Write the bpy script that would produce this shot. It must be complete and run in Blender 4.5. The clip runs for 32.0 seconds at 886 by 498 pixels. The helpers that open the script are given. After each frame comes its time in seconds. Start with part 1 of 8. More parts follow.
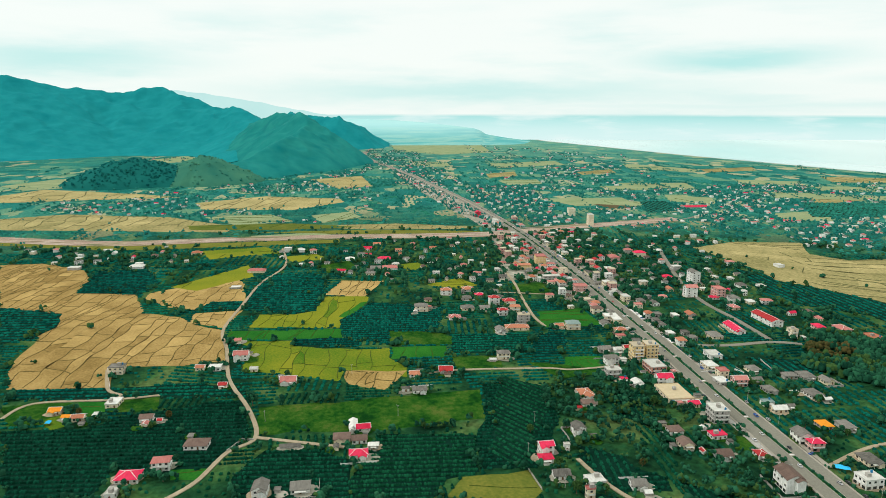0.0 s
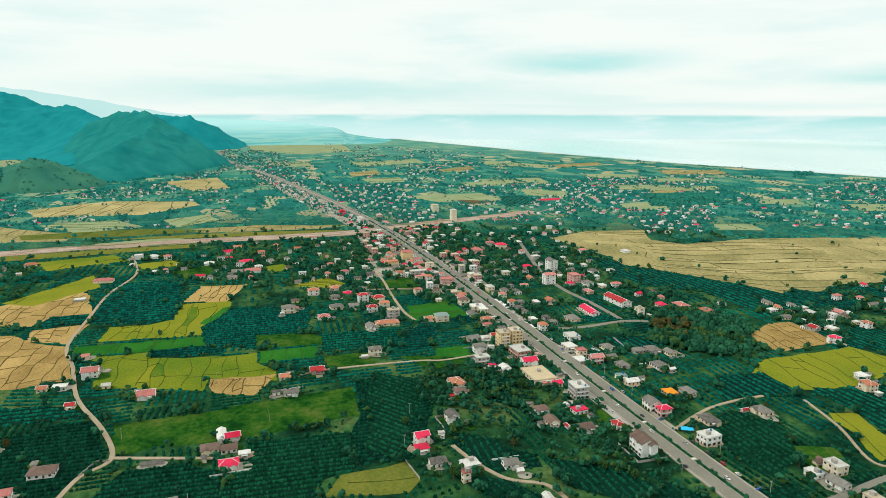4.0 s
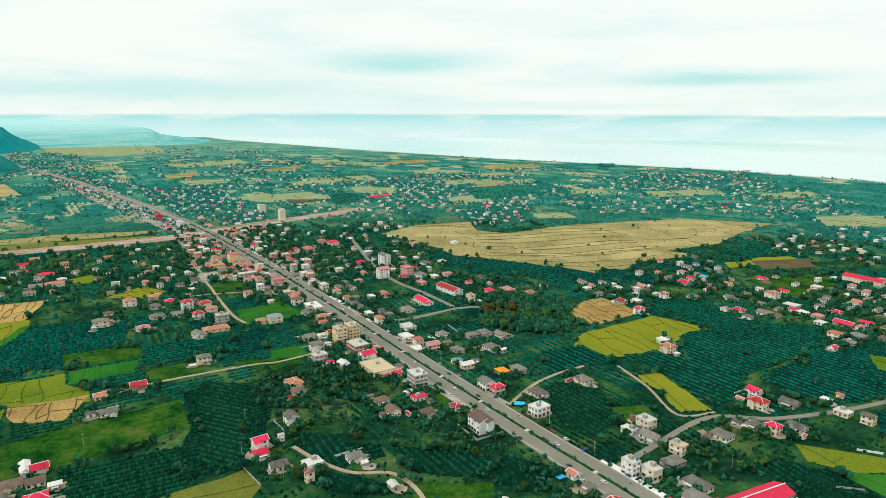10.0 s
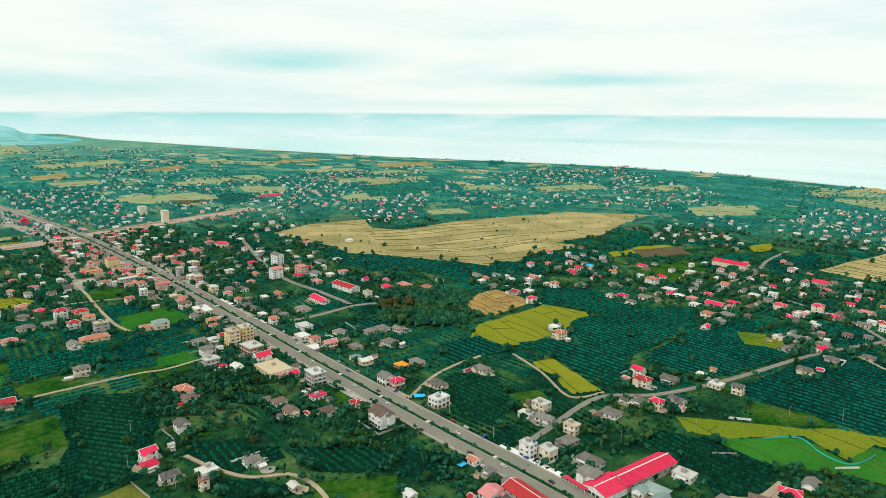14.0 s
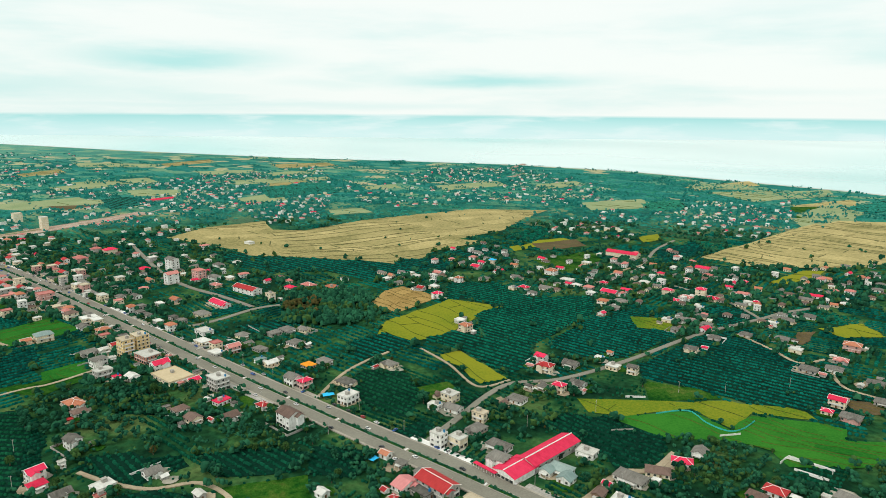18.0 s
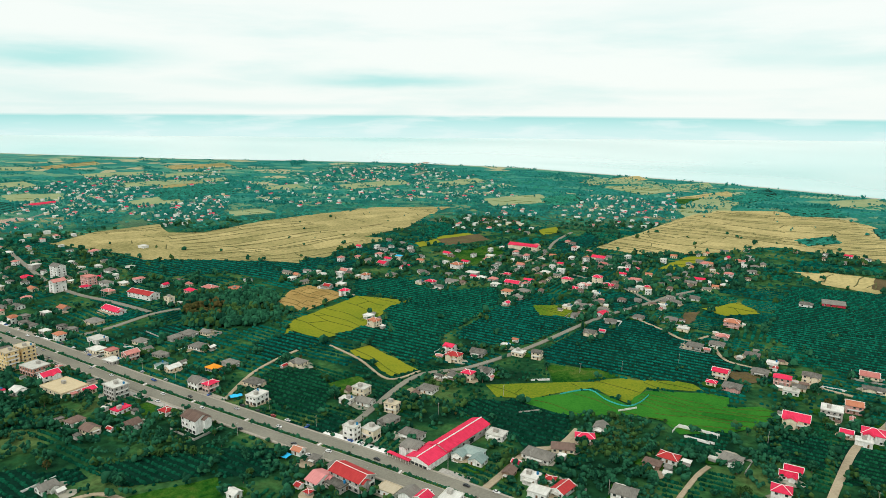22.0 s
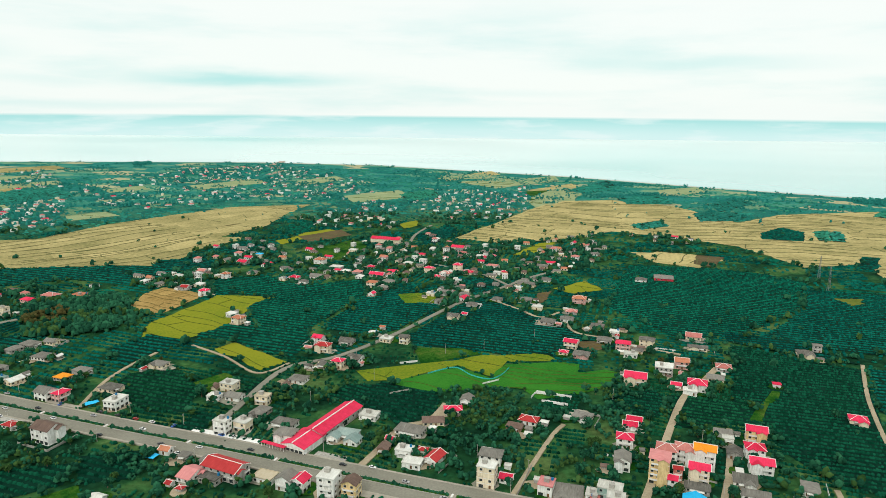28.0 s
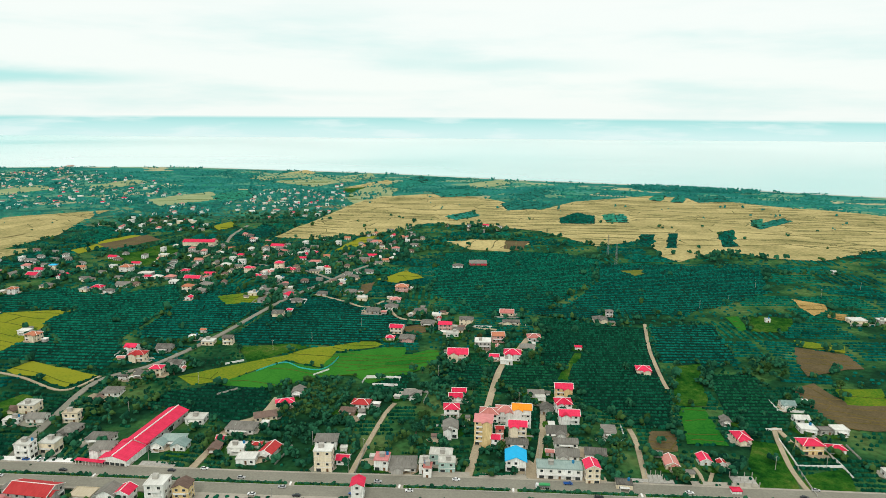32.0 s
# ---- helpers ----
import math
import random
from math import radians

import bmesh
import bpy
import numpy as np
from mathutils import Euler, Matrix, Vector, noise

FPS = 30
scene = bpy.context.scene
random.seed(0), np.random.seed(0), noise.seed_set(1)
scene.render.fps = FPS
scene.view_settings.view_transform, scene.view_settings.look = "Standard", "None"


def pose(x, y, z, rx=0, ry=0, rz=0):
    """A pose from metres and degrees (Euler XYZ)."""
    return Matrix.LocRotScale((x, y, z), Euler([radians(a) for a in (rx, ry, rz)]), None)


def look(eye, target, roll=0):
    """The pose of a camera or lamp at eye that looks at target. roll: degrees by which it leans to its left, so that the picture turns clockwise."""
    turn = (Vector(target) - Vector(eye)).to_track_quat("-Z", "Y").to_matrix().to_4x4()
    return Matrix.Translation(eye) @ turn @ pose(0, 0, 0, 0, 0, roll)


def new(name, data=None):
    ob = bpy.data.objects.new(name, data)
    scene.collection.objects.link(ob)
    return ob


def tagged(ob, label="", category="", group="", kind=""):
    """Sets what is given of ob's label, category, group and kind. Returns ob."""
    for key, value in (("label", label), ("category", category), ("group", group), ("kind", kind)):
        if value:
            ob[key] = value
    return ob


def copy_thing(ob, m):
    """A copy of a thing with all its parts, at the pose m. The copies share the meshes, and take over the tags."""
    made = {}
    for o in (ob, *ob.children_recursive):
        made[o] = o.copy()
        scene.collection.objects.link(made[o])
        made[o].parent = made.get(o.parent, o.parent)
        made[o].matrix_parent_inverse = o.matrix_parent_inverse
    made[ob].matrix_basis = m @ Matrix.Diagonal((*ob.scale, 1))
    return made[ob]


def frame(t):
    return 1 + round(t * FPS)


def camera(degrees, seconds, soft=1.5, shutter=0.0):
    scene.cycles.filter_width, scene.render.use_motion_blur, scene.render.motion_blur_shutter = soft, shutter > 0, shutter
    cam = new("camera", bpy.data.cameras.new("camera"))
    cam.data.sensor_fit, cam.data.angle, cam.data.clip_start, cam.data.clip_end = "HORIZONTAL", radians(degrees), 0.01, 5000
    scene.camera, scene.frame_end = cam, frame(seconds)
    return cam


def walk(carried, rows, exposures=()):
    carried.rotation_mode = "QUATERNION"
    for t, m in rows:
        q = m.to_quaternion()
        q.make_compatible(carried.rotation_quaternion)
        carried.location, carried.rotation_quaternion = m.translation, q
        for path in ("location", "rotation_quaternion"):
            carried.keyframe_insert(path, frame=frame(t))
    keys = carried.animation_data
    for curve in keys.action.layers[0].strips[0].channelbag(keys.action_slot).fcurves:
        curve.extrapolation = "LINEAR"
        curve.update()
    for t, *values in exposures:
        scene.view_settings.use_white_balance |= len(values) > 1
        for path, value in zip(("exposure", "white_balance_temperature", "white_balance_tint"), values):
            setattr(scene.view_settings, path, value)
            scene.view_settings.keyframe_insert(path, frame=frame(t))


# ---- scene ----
cam = camera(67.71, 32.0, soft=0.6)


def aim(x, y, z, turn, tilt, lean):
    """A camera pose from its place, the heading to the left of north, the tilt and the lean, in degrees."""
    a, b = radians(turn), radians(tilt)
    way = Vector((-math.sin(a) * math.cos(b), math.cos(a) * math.cos(b), math.sin(b)))
    return look((x, y, z), Vector((x, y, z)) + way * 100, lean)


PATH = [
    (0.0, aim(-0.9, 3.8, 231.9, 78.97, -12.03, 0.01)),
    (0.5, aim(-0.7, 3.3, 231.5, 77.39, -12.03, 0.04)),
    (1.0, aim(-0.6, 2.9, 231.0, 75.76, -12.05, 0.07)),
    (1.5, aim(-0.5, 2.6, 230.6, 74.29, -12.05, 0.08)),
    (2.0, aim(-0.4, 2.3, 230.2, 72.69, -12.06, 0.11)),
    (2.5, aim(-0.4, 2.1, 229.8, 71.24, -12.04, 0.05)),
    (3.0, aim(-0.4, 2.0, 229.3, 69.82, -12.06, 0.08)),
    (3.5, aim(-0.4, 1.9, 228.9, 68.45, -12.06, 0.08)),
    (5.5, aim(-0.6, 1.8, 227.1, 62.78, -12.07, 0.16)),
    (6.0, aim(-0.6, 1.9, 226.6, 61.28, -12.07, 0.16)),
    (6.5, aim(-0.7, 1.9, 226.2, 59.88, -12.10, 0.17)),
    (7.0, aim(-0.8, 2.0, 225.7, 58.72, -12.09, 0.14)),
    (7.5, aim(-0.8, 2.1, 225.3, 57.61, -12.09, 0.19)),
    (8.0, aim(-0.9, 2.1, 224.8, 56.56, -12.10, 0.14)),
    (8.5, aim(-1.0, 2.2, 224.3, 55.55, -12.09, 0.16)),
    (9.0, aim(-1.0, 2.3, 223.9, 54.58, -12.08, 0.13)),
    (9.5, aim(-1.1, 2.3, 223.4, 53.37, -12.10, 0.15)),
    (10.0, aim(-1.1, 2.4, 222.9, 52.32, -12.08, 0.14)),
    (10.5, aim(-1.1, 2.4, 222.5, 51.35, -12.06, 0.16)),
    (11.0, aim(-1.1, 2.4, 222.0, 50.46, -12.05, 0.16)),
    (11.5, aim(-1.1, 2.3, 221.6, 49.35, -12.05, 0.19)),
    (12.0, aim(-1.1, 2.3, 221.1, 48.19, -12.03, 0.21)),
    (12.5, aim(-1.0, 2.2, 220.6, 46.75, -12.04, 0.18)),
    (13.0, aim(-1.0, 2.1, 220.2, 45.55, -12.18, 0.36)),
    (13.5, aim(-0.9, 1.9, 219.7, 44.27, -12.16, 0.40)),
    (14.0, aim(-0.8, 1.7, 219.3, 43.06, -12.13, 0.42)),
    (14.5, aim(-0.7, 1.4, 218.8, 41.88, -12.15, 0.43)),
    (16.5, aim(0.0, 0.0, 217.0, 37.47, -12.06, 0.48)),
    (17.0, aim(0.2, -0.5, 216.5, 36.48, -12.05, 0.52)),
    (17.5, aim(0.4, -1.0, 216.1, 35.58, -12.04, 0.54)),
    (18.0, aim(0.7, -1.6, 215.6, 34.53, -12.00, 0.43)),
    (18.5, aim(0.9, -2.2, 215.2, 33.50, -11.99, 0.42)),
    (19.0, aim(1.2, -2.9, 214.7, 32.41, -11.98, 0.42)),
    (19.5, aim(1.5, -3.7, 214.3, 31.46, -11.96, 0.45)),
    (20.0, aim(1.8, -4.5, 213.8, 30.65, -11.97, 0.46)),
    (20.5, aim(2.1, -5.4, 213.4, 29.73, -11.97, 0.48)),
    (21.0, aim(2.4, -6.3, 212.9, 28.33, -11.97, 0.45)),
    (21.5, aim(2.7, -7.3, 212.4, 27.29, -11.96, 0.46)),
    (22.0, aim(3.0, -8.3, 212.0, 26.12, -11.96, 0.43)),
    (22.5, aim(3.4, -9.4, 211.5, 24.97, -11.94, 0.41)),
    (23.0, aim(3.7, -10.6, 211.0, 23.86, -11.95, 0.48)),
    (23.5, aim(4.0, -11.8, 210.5, 23.06, -11.93, 0.44)),
    (24.0, aim(4.3, -13.0, 210.1, 22.50, -11.92, 0.42)),
    (24.5, aim(4.6, -14.3, 209.6, 21.80, -11.89, 0.44)),
    (25.0, aim(4.9, -15.7, 209.1, 20.92, -11.89, 0.49)),
    (25.5, aim(5.2, -17.1, 208.6, 19.93, -11.88, 0.45)),
    (27.5, aim(6.1, -23.3, 206.5, 15.61, -11.89, 0.52)),
    (28.0, aim(6.2, -25.0, 205.9, 13.84, -11.88, 0.53)),
    (28.5, aim(6.4, -26.7, 205.4, 11.94, -11.88, 0.53)),
    (29.0, aim(6.4, -28.4, 204.8, 10.08, -11.86, 0.53)),
    (29.5, aim(6.5, -30.2, 204.2, 8.29, -11.84, 0.48)),
    (30.0, aim(6.5, -32.0, 203.6, 6.21, -11.83, 0.44)),
    (30.5, aim(6.4, -33.8, 203.0, 4.30, -11.81, 0.46)),
    (31.0, aim(6.3, -35.7, 202.3, 2.21, -11.79, 0.46)),
    (31.5, aim(6.1, -37.6, 201.7, 0.11, -11.79, 0.42)),
    (32.0, aim(5.8, -39.5, 201.0, -2.00, -11.79, 0.46)),
]
walk(cam, PATH, exposures=((0, 0.0, 6380, 9), (32, 0.0, 6380, 9)))

# ---- sky, sun ----
def nodes_of(tree):
    tree.nodes.clear()

    def add(kind, **values):
        n = tree.nodes.new("ShaderNode" + kind)
        for key, v in values.items():
            if key in n.inputs:
                link(v, n.inputs[key])
            else:
                setattr(n, key, v)
        return n

    def link(v, socket):
        if hasattr(v, "is_output"):
            tree.links.new(v, socket)
        elif hasattr(v, "outputs"):
            tree.links.new(v.outputs[0], socket)
        else:
            socket.default_value = v
    return add, link


def ramp_of(add, link, value, stops, smooth=False):
    r = add("ValToRGB")
    link(value, r.inputs[0])
    r.color_ramp.interpolation = "EASE" if smooth else "LINEAR"
    els = r.color_ramp.elements
    while len(els) < len(stops):
        els.new(0.5)
    for el, (p, c) in zip(els, stops):
        el.position = p
        el.color = (*c, 1) if len(c) == 3 else (c[0], c[0], c[0], 1)
    return r.outputs[0]


def mix_of(add, link, fac, a, b, mode="MIX"):
    m = add("Mix", data_type="RGBA", blend_type=mode)
    link(fac, m.inputs[0])
    for v, s in ((a, m.inputs[6]), (b, m.inputs[7])):
        link((*v, 1) if isinstance(v, tuple) and len(v) == 3 else v, s)
    return m.outputs[2]


def math_of(add, link, op, a, b=0.0):
    m = add("Math", operation=op)
    link(a, m.inputs[0])
    link(b, m.inputs[1])
    return m.outputs[0]


SUN_ELEVATION, SUN_TURN = radians(48), radians(196)
world = bpy.data.worlds.new("overcast_sky")
scene.world = world
world.use_nodes = True
add, link = nodes_of(world.node_tree)
sky = add("TexSky", sky_type="NISHITA", sun_disc=False, sun_elevation=SUN_ELEVATION, sun_rotation=SUN_TURN)
coord = add("TexCoord").outputs["Generated"]
split = add("SeparateXYZ")
link(coord, split.inputs[0])
height = split.outputs[2]
flat = add("Mapping")
link(coord, flat.inputs[0])
flat.inputs["Scale"].default_value = (2.0, 2.0, 13.0)
banks = add("TexNoise", Scale=1.6, Detail=5.0, Roughness=0.55)
link(flat, banks.inputs["Vector"])
fine_banks = add("TexNoise", Scale=5.0, Detail=4.0, Roughness=0.55)
link(flat, fine_banks.inputs["Vector"])
north = math_of(add, link, "MULTIPLY", split.outputs[0], -1.0)
heading = math_of(add, link, "MULTIPLY", math_of(add, link, "ARCTAN2", north, split.outputs[1]), 180 / math.pi)
rise = math_of(add, link, "MULTIPLY", height, 180 / math.pi)


def bank_at(turn, up, wide, tall, strength):
    """A long grey cloud bank: heading and height of its middle, half width and half height, in degrees."""
    a = math_of(add, link, "DIVIDE", math_of(add, link, "SUBTRACT", heading, turn), wide)
    bent = math_of(add, link, "ADD", rise, math_of(add, link, "MULTIPLY", math_of(add, link, "SUBTRACT", fine_banks.outputs[0], 0.5), tall * 1.6))
    b = math_of(add, link, "DIVIDE", math_of(add, link, "SUBTRACT", bent, up), tall)
    r = math_of(add, link, "ADD", math_of(add, link, "MULTIPLY", a, a), math_of(add, link, "MULTIPLY", b, b))
    return math_of(add, link, "MULTIPLY", math_of(add, link, "EXPONENT", math_of(add, link, "MULTIPLY", r, -1.0)), strength)


grey = ramp_of(add, link, banks.outputs[0], ((0.44, (0.03,)), (0.74, (0.40,))), True)
for one in ((55.8, 3.7, 7.5, 0.95, 0.85), (30.5, 2.25, 8.5, 0.65, 0.85), (-5.5, 3.7, 9.0, 0.7, 0.45), (76, 1.4, 20.0, 1.2, 0.62), (108, 3.6, 9.0, 1.3, 0.7), (44, 2.0, 6.0, 0.5, 0.25), (12, 1.4, 12.0, 0.35, 0.2), (52, 0.2, 26.0, 0.35, 0.35)):
    grey = math_of(add, link, "MAXIMUM", grey, bank_at(*one))
high = ramp_of(add, link, height, ((0.10, (1.0,)), (0.17, (0.12,))), True)
grey = math_of(add, link, "MULTIPLY", grey, high)
cloud = mix_of(add, link, grey, (0.99, 1.02, 0.965), (0.44, 0.83, 0.80))
dimmed = mix_of(add, link, 1.0, sky.outputs[0], (0.1, 0.1, 0.1), "MULTIPLY")
above = mix_of(add, link, 0.95, dimmed, cloud)
# the sea beyond the built sheet, darker towards the horizon
depth = math_of(add, link, "MULTIPLY", height, -1.0)
sea_far = ramp_of(add, link, depth, ((0.010, (0.42, 0.78, 0.75)), (0.019, (0.54, 0.85, 0.82)), (0.030, (0.66, 0.90, 0.87)), (0.046, (0.72, 0.92, 0.89))))
sea_far = mix_of(add, link, ramp_of(add, link, fine_banks.outputs[0], ((0.45, (0.0,)), (0.70, (0.6,))), True), sea_far, (0.86, 0.96, 0.93))
under = ramp_of(add, link, math_of(add, link, "ADD", height, 0.5), ((0.4897, (1.0,)), (0.4906, (0.0,))))
full = mix_of(add, link, under, above, sea_far)
back = add("Background", Strength=1.0)
link(full, back.inputs[0])
out = add("OutputWorld")
link(back, out.inputs[0])

sun = new("sun", bpy.data.lights.new("sun", "SUN"))
sun.data.energy, sun.data.angle, sun.data.color = 1.4, radians(14), (1.0, 0.95, 0.88)
sun.matrix_world = look((0, 0, 0), (-math.sin(SUN_TURN) * math.cos(SUN_ELEVATION), -math.cos(SUN_TURN) * math.cos(SUN_ELEVATION), -math.sin(SUN_ELEVATION)))

# ---- materials ----
def surface(name, rough=0.9, metal=0.0, gloss=0.3):
    """A new material: its add, link, and the shader's sockets."""
    m = bpy.data.materials.new(name)
    m.use_nodes = True
    add, link = nodes_of(m.node_tree)
    s = add("BsdfPrincipled", Roughness=rough, Metallic=metal)
    s.inputs["Specular IOR Level"].default_value = gloss
    out = add("OutputMaterial")
    link(s.outputs[0], out.inputs[0])
    return m, add, link, s


def place(add):
    return add("NewGeometry").outputs["Position"]


def noise_of(add, link, scale, detail=3.0, vector=None, rough=0.55):
    n = add("TexNoise", Scale=scale, Detail=detail, Roughness=rough)
    link(vector if vector else place(add), n.inputs["Vector"])
    return n.outputs[0]


def relief(add, link, shader, value, strength, distance):
    b = add("Bump", Strength=strength, Distance=distance)
    link(value, b.inputs["Height"])
    link(b, shader.inputs["Normal"])


def varied(name, dark, light, small=1.2, large=0.02, rough=0.9, bump=0.3, depth=0.3, gloss=0.03, metal=0.0, pieces=0.0):
    """A matt surface whose colour varies at two scales, with fine relief."""
    m, add, link, s = surface(name, rough, metal, gloss)
    a, b = noise_of(add, link, small), noise_of(add, link, large, 4.0)
    t = math_of(add, link, "ADD", math_of(add, link, "MULTIPLY", a, 0.5), math_of(add, link, "MULTIPLY", b, 0.5))
    if pieces:
        r = math_of(add, link, "SUBTRACT", add("NewGeometry").outputs["Random Per Island"], 0.5)
        t = math_of(add, link, "ADD", t, math_of(add, link, "MULTIPLY", r, pieces))
    link(ramp_of(add, link, t, ((0.33, dark), (0.67, light))), s.inputs["Base Color"])
    if bump:
        relief(add, link, s, a, bump, depth)
    return m


def by_piece(name, dark, light, small=0.6, rough=0.95, gloss=0.02, share=0.4):
    """Varied from island to island and within each, for leaves and clumps."""
    m, add, link, s = surface(name, rough, 0.0, gloss)
    r = add("NewGeometry").outputs["Random Per Island"]
    a = noise_of(add, link, small, 3.0)
    b = noise_of(add, link, 0.012, 2.0)
    t = math_of(add, link, "ADD", math_of(add, link, "MULTIPLY", r, share), math_of(add, link, "ADD", math_of(add, link, "MULTIPLY", a, 0.3), math_of(add, link, "MULTIPLY", b, 0.7 - share)))
    link(ramp_of(add, link, t, ((0.25, dark), (0.72, light))), s.inputs["Base Color"])
    relief(add, link, s, a, 0.5, 0.4)
    return m


def far_land():
    """Countryside: rough grass near the town, small plots of grove, meadow and stubble towards the coast, hazier in
    colour with distance.
    """
    m, add, link, s = surface("countryside", 0.95, 0.0, 0.02)
    p = place(add)
    bent = add("Mapping")
    link(p, bent.inputs[0])
    bent.inputs["Rotation"].default_value = (0, 0, 0.35)
    bent.inputs["Scale"].default_value = (1.0, 1.6, 1.0)
    cell = add("TexVoronoi", Scale=0.012, feature="F1", distance="CHEBYCHEV")
    link(bent.outputs[0], cell.inputs["Vector"])
    pick = add("SeparateColor")
    link(cell.outputs["Color"], pick.inputs[0])
    plots = ramp_of(add, link, pick.outputs[0], ((0.0, (0.010, 0.140, 0.125)), (0.3, (0.020, 0.200, 0.170)), (0.55, (0.030, 0.225, 0.180)), (0.74, (0.07, 0.26, 0.18)), (0.87, (0.17, 0.32, 0.19)), (0.95, (0.42, 0.41, 0.24))))
    fine = noise_of(add, link, 0.22, 4.0)
    big = noise_of(add, link, 0.02, 4.0)
    rough = ramp_of(add, link, big, ((0.36, (0.006, 0.034, 0.016)), (0.48, (0.014, 0.066, 0.024)), (0.56, (0.040, 0.115, 0.034)), (0.66, (0.085, 0.140, 0.045))))
    split = add("SeparateXYZ")
    link(p, split.inputs[0])
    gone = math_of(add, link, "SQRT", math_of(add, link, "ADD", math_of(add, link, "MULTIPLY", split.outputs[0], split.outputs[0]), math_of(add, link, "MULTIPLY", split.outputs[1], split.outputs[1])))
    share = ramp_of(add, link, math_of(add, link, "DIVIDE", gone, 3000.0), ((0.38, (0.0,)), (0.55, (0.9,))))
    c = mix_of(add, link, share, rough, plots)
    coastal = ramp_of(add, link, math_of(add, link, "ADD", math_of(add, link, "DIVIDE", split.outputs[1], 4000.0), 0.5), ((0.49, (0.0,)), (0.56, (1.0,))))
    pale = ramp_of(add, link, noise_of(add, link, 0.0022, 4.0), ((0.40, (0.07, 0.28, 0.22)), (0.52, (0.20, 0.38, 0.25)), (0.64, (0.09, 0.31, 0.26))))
    # haze put into the colour: paler teal beyond about 2900 m
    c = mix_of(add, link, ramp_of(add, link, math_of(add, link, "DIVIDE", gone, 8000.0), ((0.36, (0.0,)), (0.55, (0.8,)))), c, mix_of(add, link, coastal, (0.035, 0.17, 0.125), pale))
    tone = ramp_of(add, link, fine, ((0.3, (0.6, 0.6, 0.6)), (0.7, (1.3, 1.3, 1.3))))
    c = mix_of(add, link, 1.0, c, tone, "MULTIPLY")
    link(c, s.inputs["Base Color"])
    relief(add, link, s, fine, 0.6, 1.5)
    return m


M = {}
M["land"] = far_land()
M["netting"] = varied("turquoise_netting", (0.03, 0.30, 0.26), (0.06, 0.48, 0.42), 0.8, 0.1, 0.7, 0)
M["asphalt"] = varied("asphalt", (0.185, 0.176, 0.140), (0.270, 0.258, 0.207), 0.8, 0.03, 0.9, 0.1, 0.05)
M["verge"] = varied("dusty_verge", (0.28, 0.255, 0.205), (0.42, 0.385, 0.315), 0.5, 0.04, 0.95)
M["track"] = varied("dirt_track", (0.29, 0.235, 0.155), (0.45, 0.375, 0.26), 0.8, 0.05, 0.95)
M["beach"] = varied("beach_sand", (0.34, 0.36, 0.30), (0.48, 0.50, 0.43), 0.3, 0.02, 0.95)
# range and spur: the haze of distance is put into the forest colour
M["forest"] = by_piece("hazed_range_forest", (0.006, 0.195, 0.215), (0.018, 0.275, 0.285), 0.028, 0.95, 0.02, 0.05)
M["hazed_spur_forest"] = by_piece("hazed_spur_forest", (0.005, 0.160, 0.160), (0.028, 0.262, 0.225), 0.022, 0.95, 0.02, 0.05)
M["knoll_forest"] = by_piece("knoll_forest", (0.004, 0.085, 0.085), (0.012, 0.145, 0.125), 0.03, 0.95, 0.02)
M["knob_scrub"] = by_piece("knob_scrub", (0.006, 0.120, 0.105), (0.075, 0.230, 0.135), 0.018, 0.95, 0.02)


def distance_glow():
    """The pale mountains far behind: a glow of their own stands in for haze."""
    m = bpy.data.materials.new("far_mountain_glow")
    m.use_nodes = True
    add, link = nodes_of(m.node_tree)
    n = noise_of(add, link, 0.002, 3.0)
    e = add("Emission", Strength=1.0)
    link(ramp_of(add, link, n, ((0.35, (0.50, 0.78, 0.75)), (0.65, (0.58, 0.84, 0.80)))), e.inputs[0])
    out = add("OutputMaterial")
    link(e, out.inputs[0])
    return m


M["far_coast"] = distance_glow()



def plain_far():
    """Far country: bands of pale stubble, meadow and woodland, with haze painted in, thicker upwards."""
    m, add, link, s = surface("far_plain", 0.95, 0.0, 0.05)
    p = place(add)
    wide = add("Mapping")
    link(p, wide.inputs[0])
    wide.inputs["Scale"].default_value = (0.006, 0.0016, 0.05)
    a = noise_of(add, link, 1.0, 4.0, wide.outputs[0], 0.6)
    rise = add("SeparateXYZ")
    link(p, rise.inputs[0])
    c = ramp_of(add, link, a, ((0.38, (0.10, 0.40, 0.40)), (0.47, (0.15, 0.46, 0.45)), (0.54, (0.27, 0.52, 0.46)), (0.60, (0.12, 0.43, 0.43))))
    # haze put into the colour: paler teal the higher the sheet stands
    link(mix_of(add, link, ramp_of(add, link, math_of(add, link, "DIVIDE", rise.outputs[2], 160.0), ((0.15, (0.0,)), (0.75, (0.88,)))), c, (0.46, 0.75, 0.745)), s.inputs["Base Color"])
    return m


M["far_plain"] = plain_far()


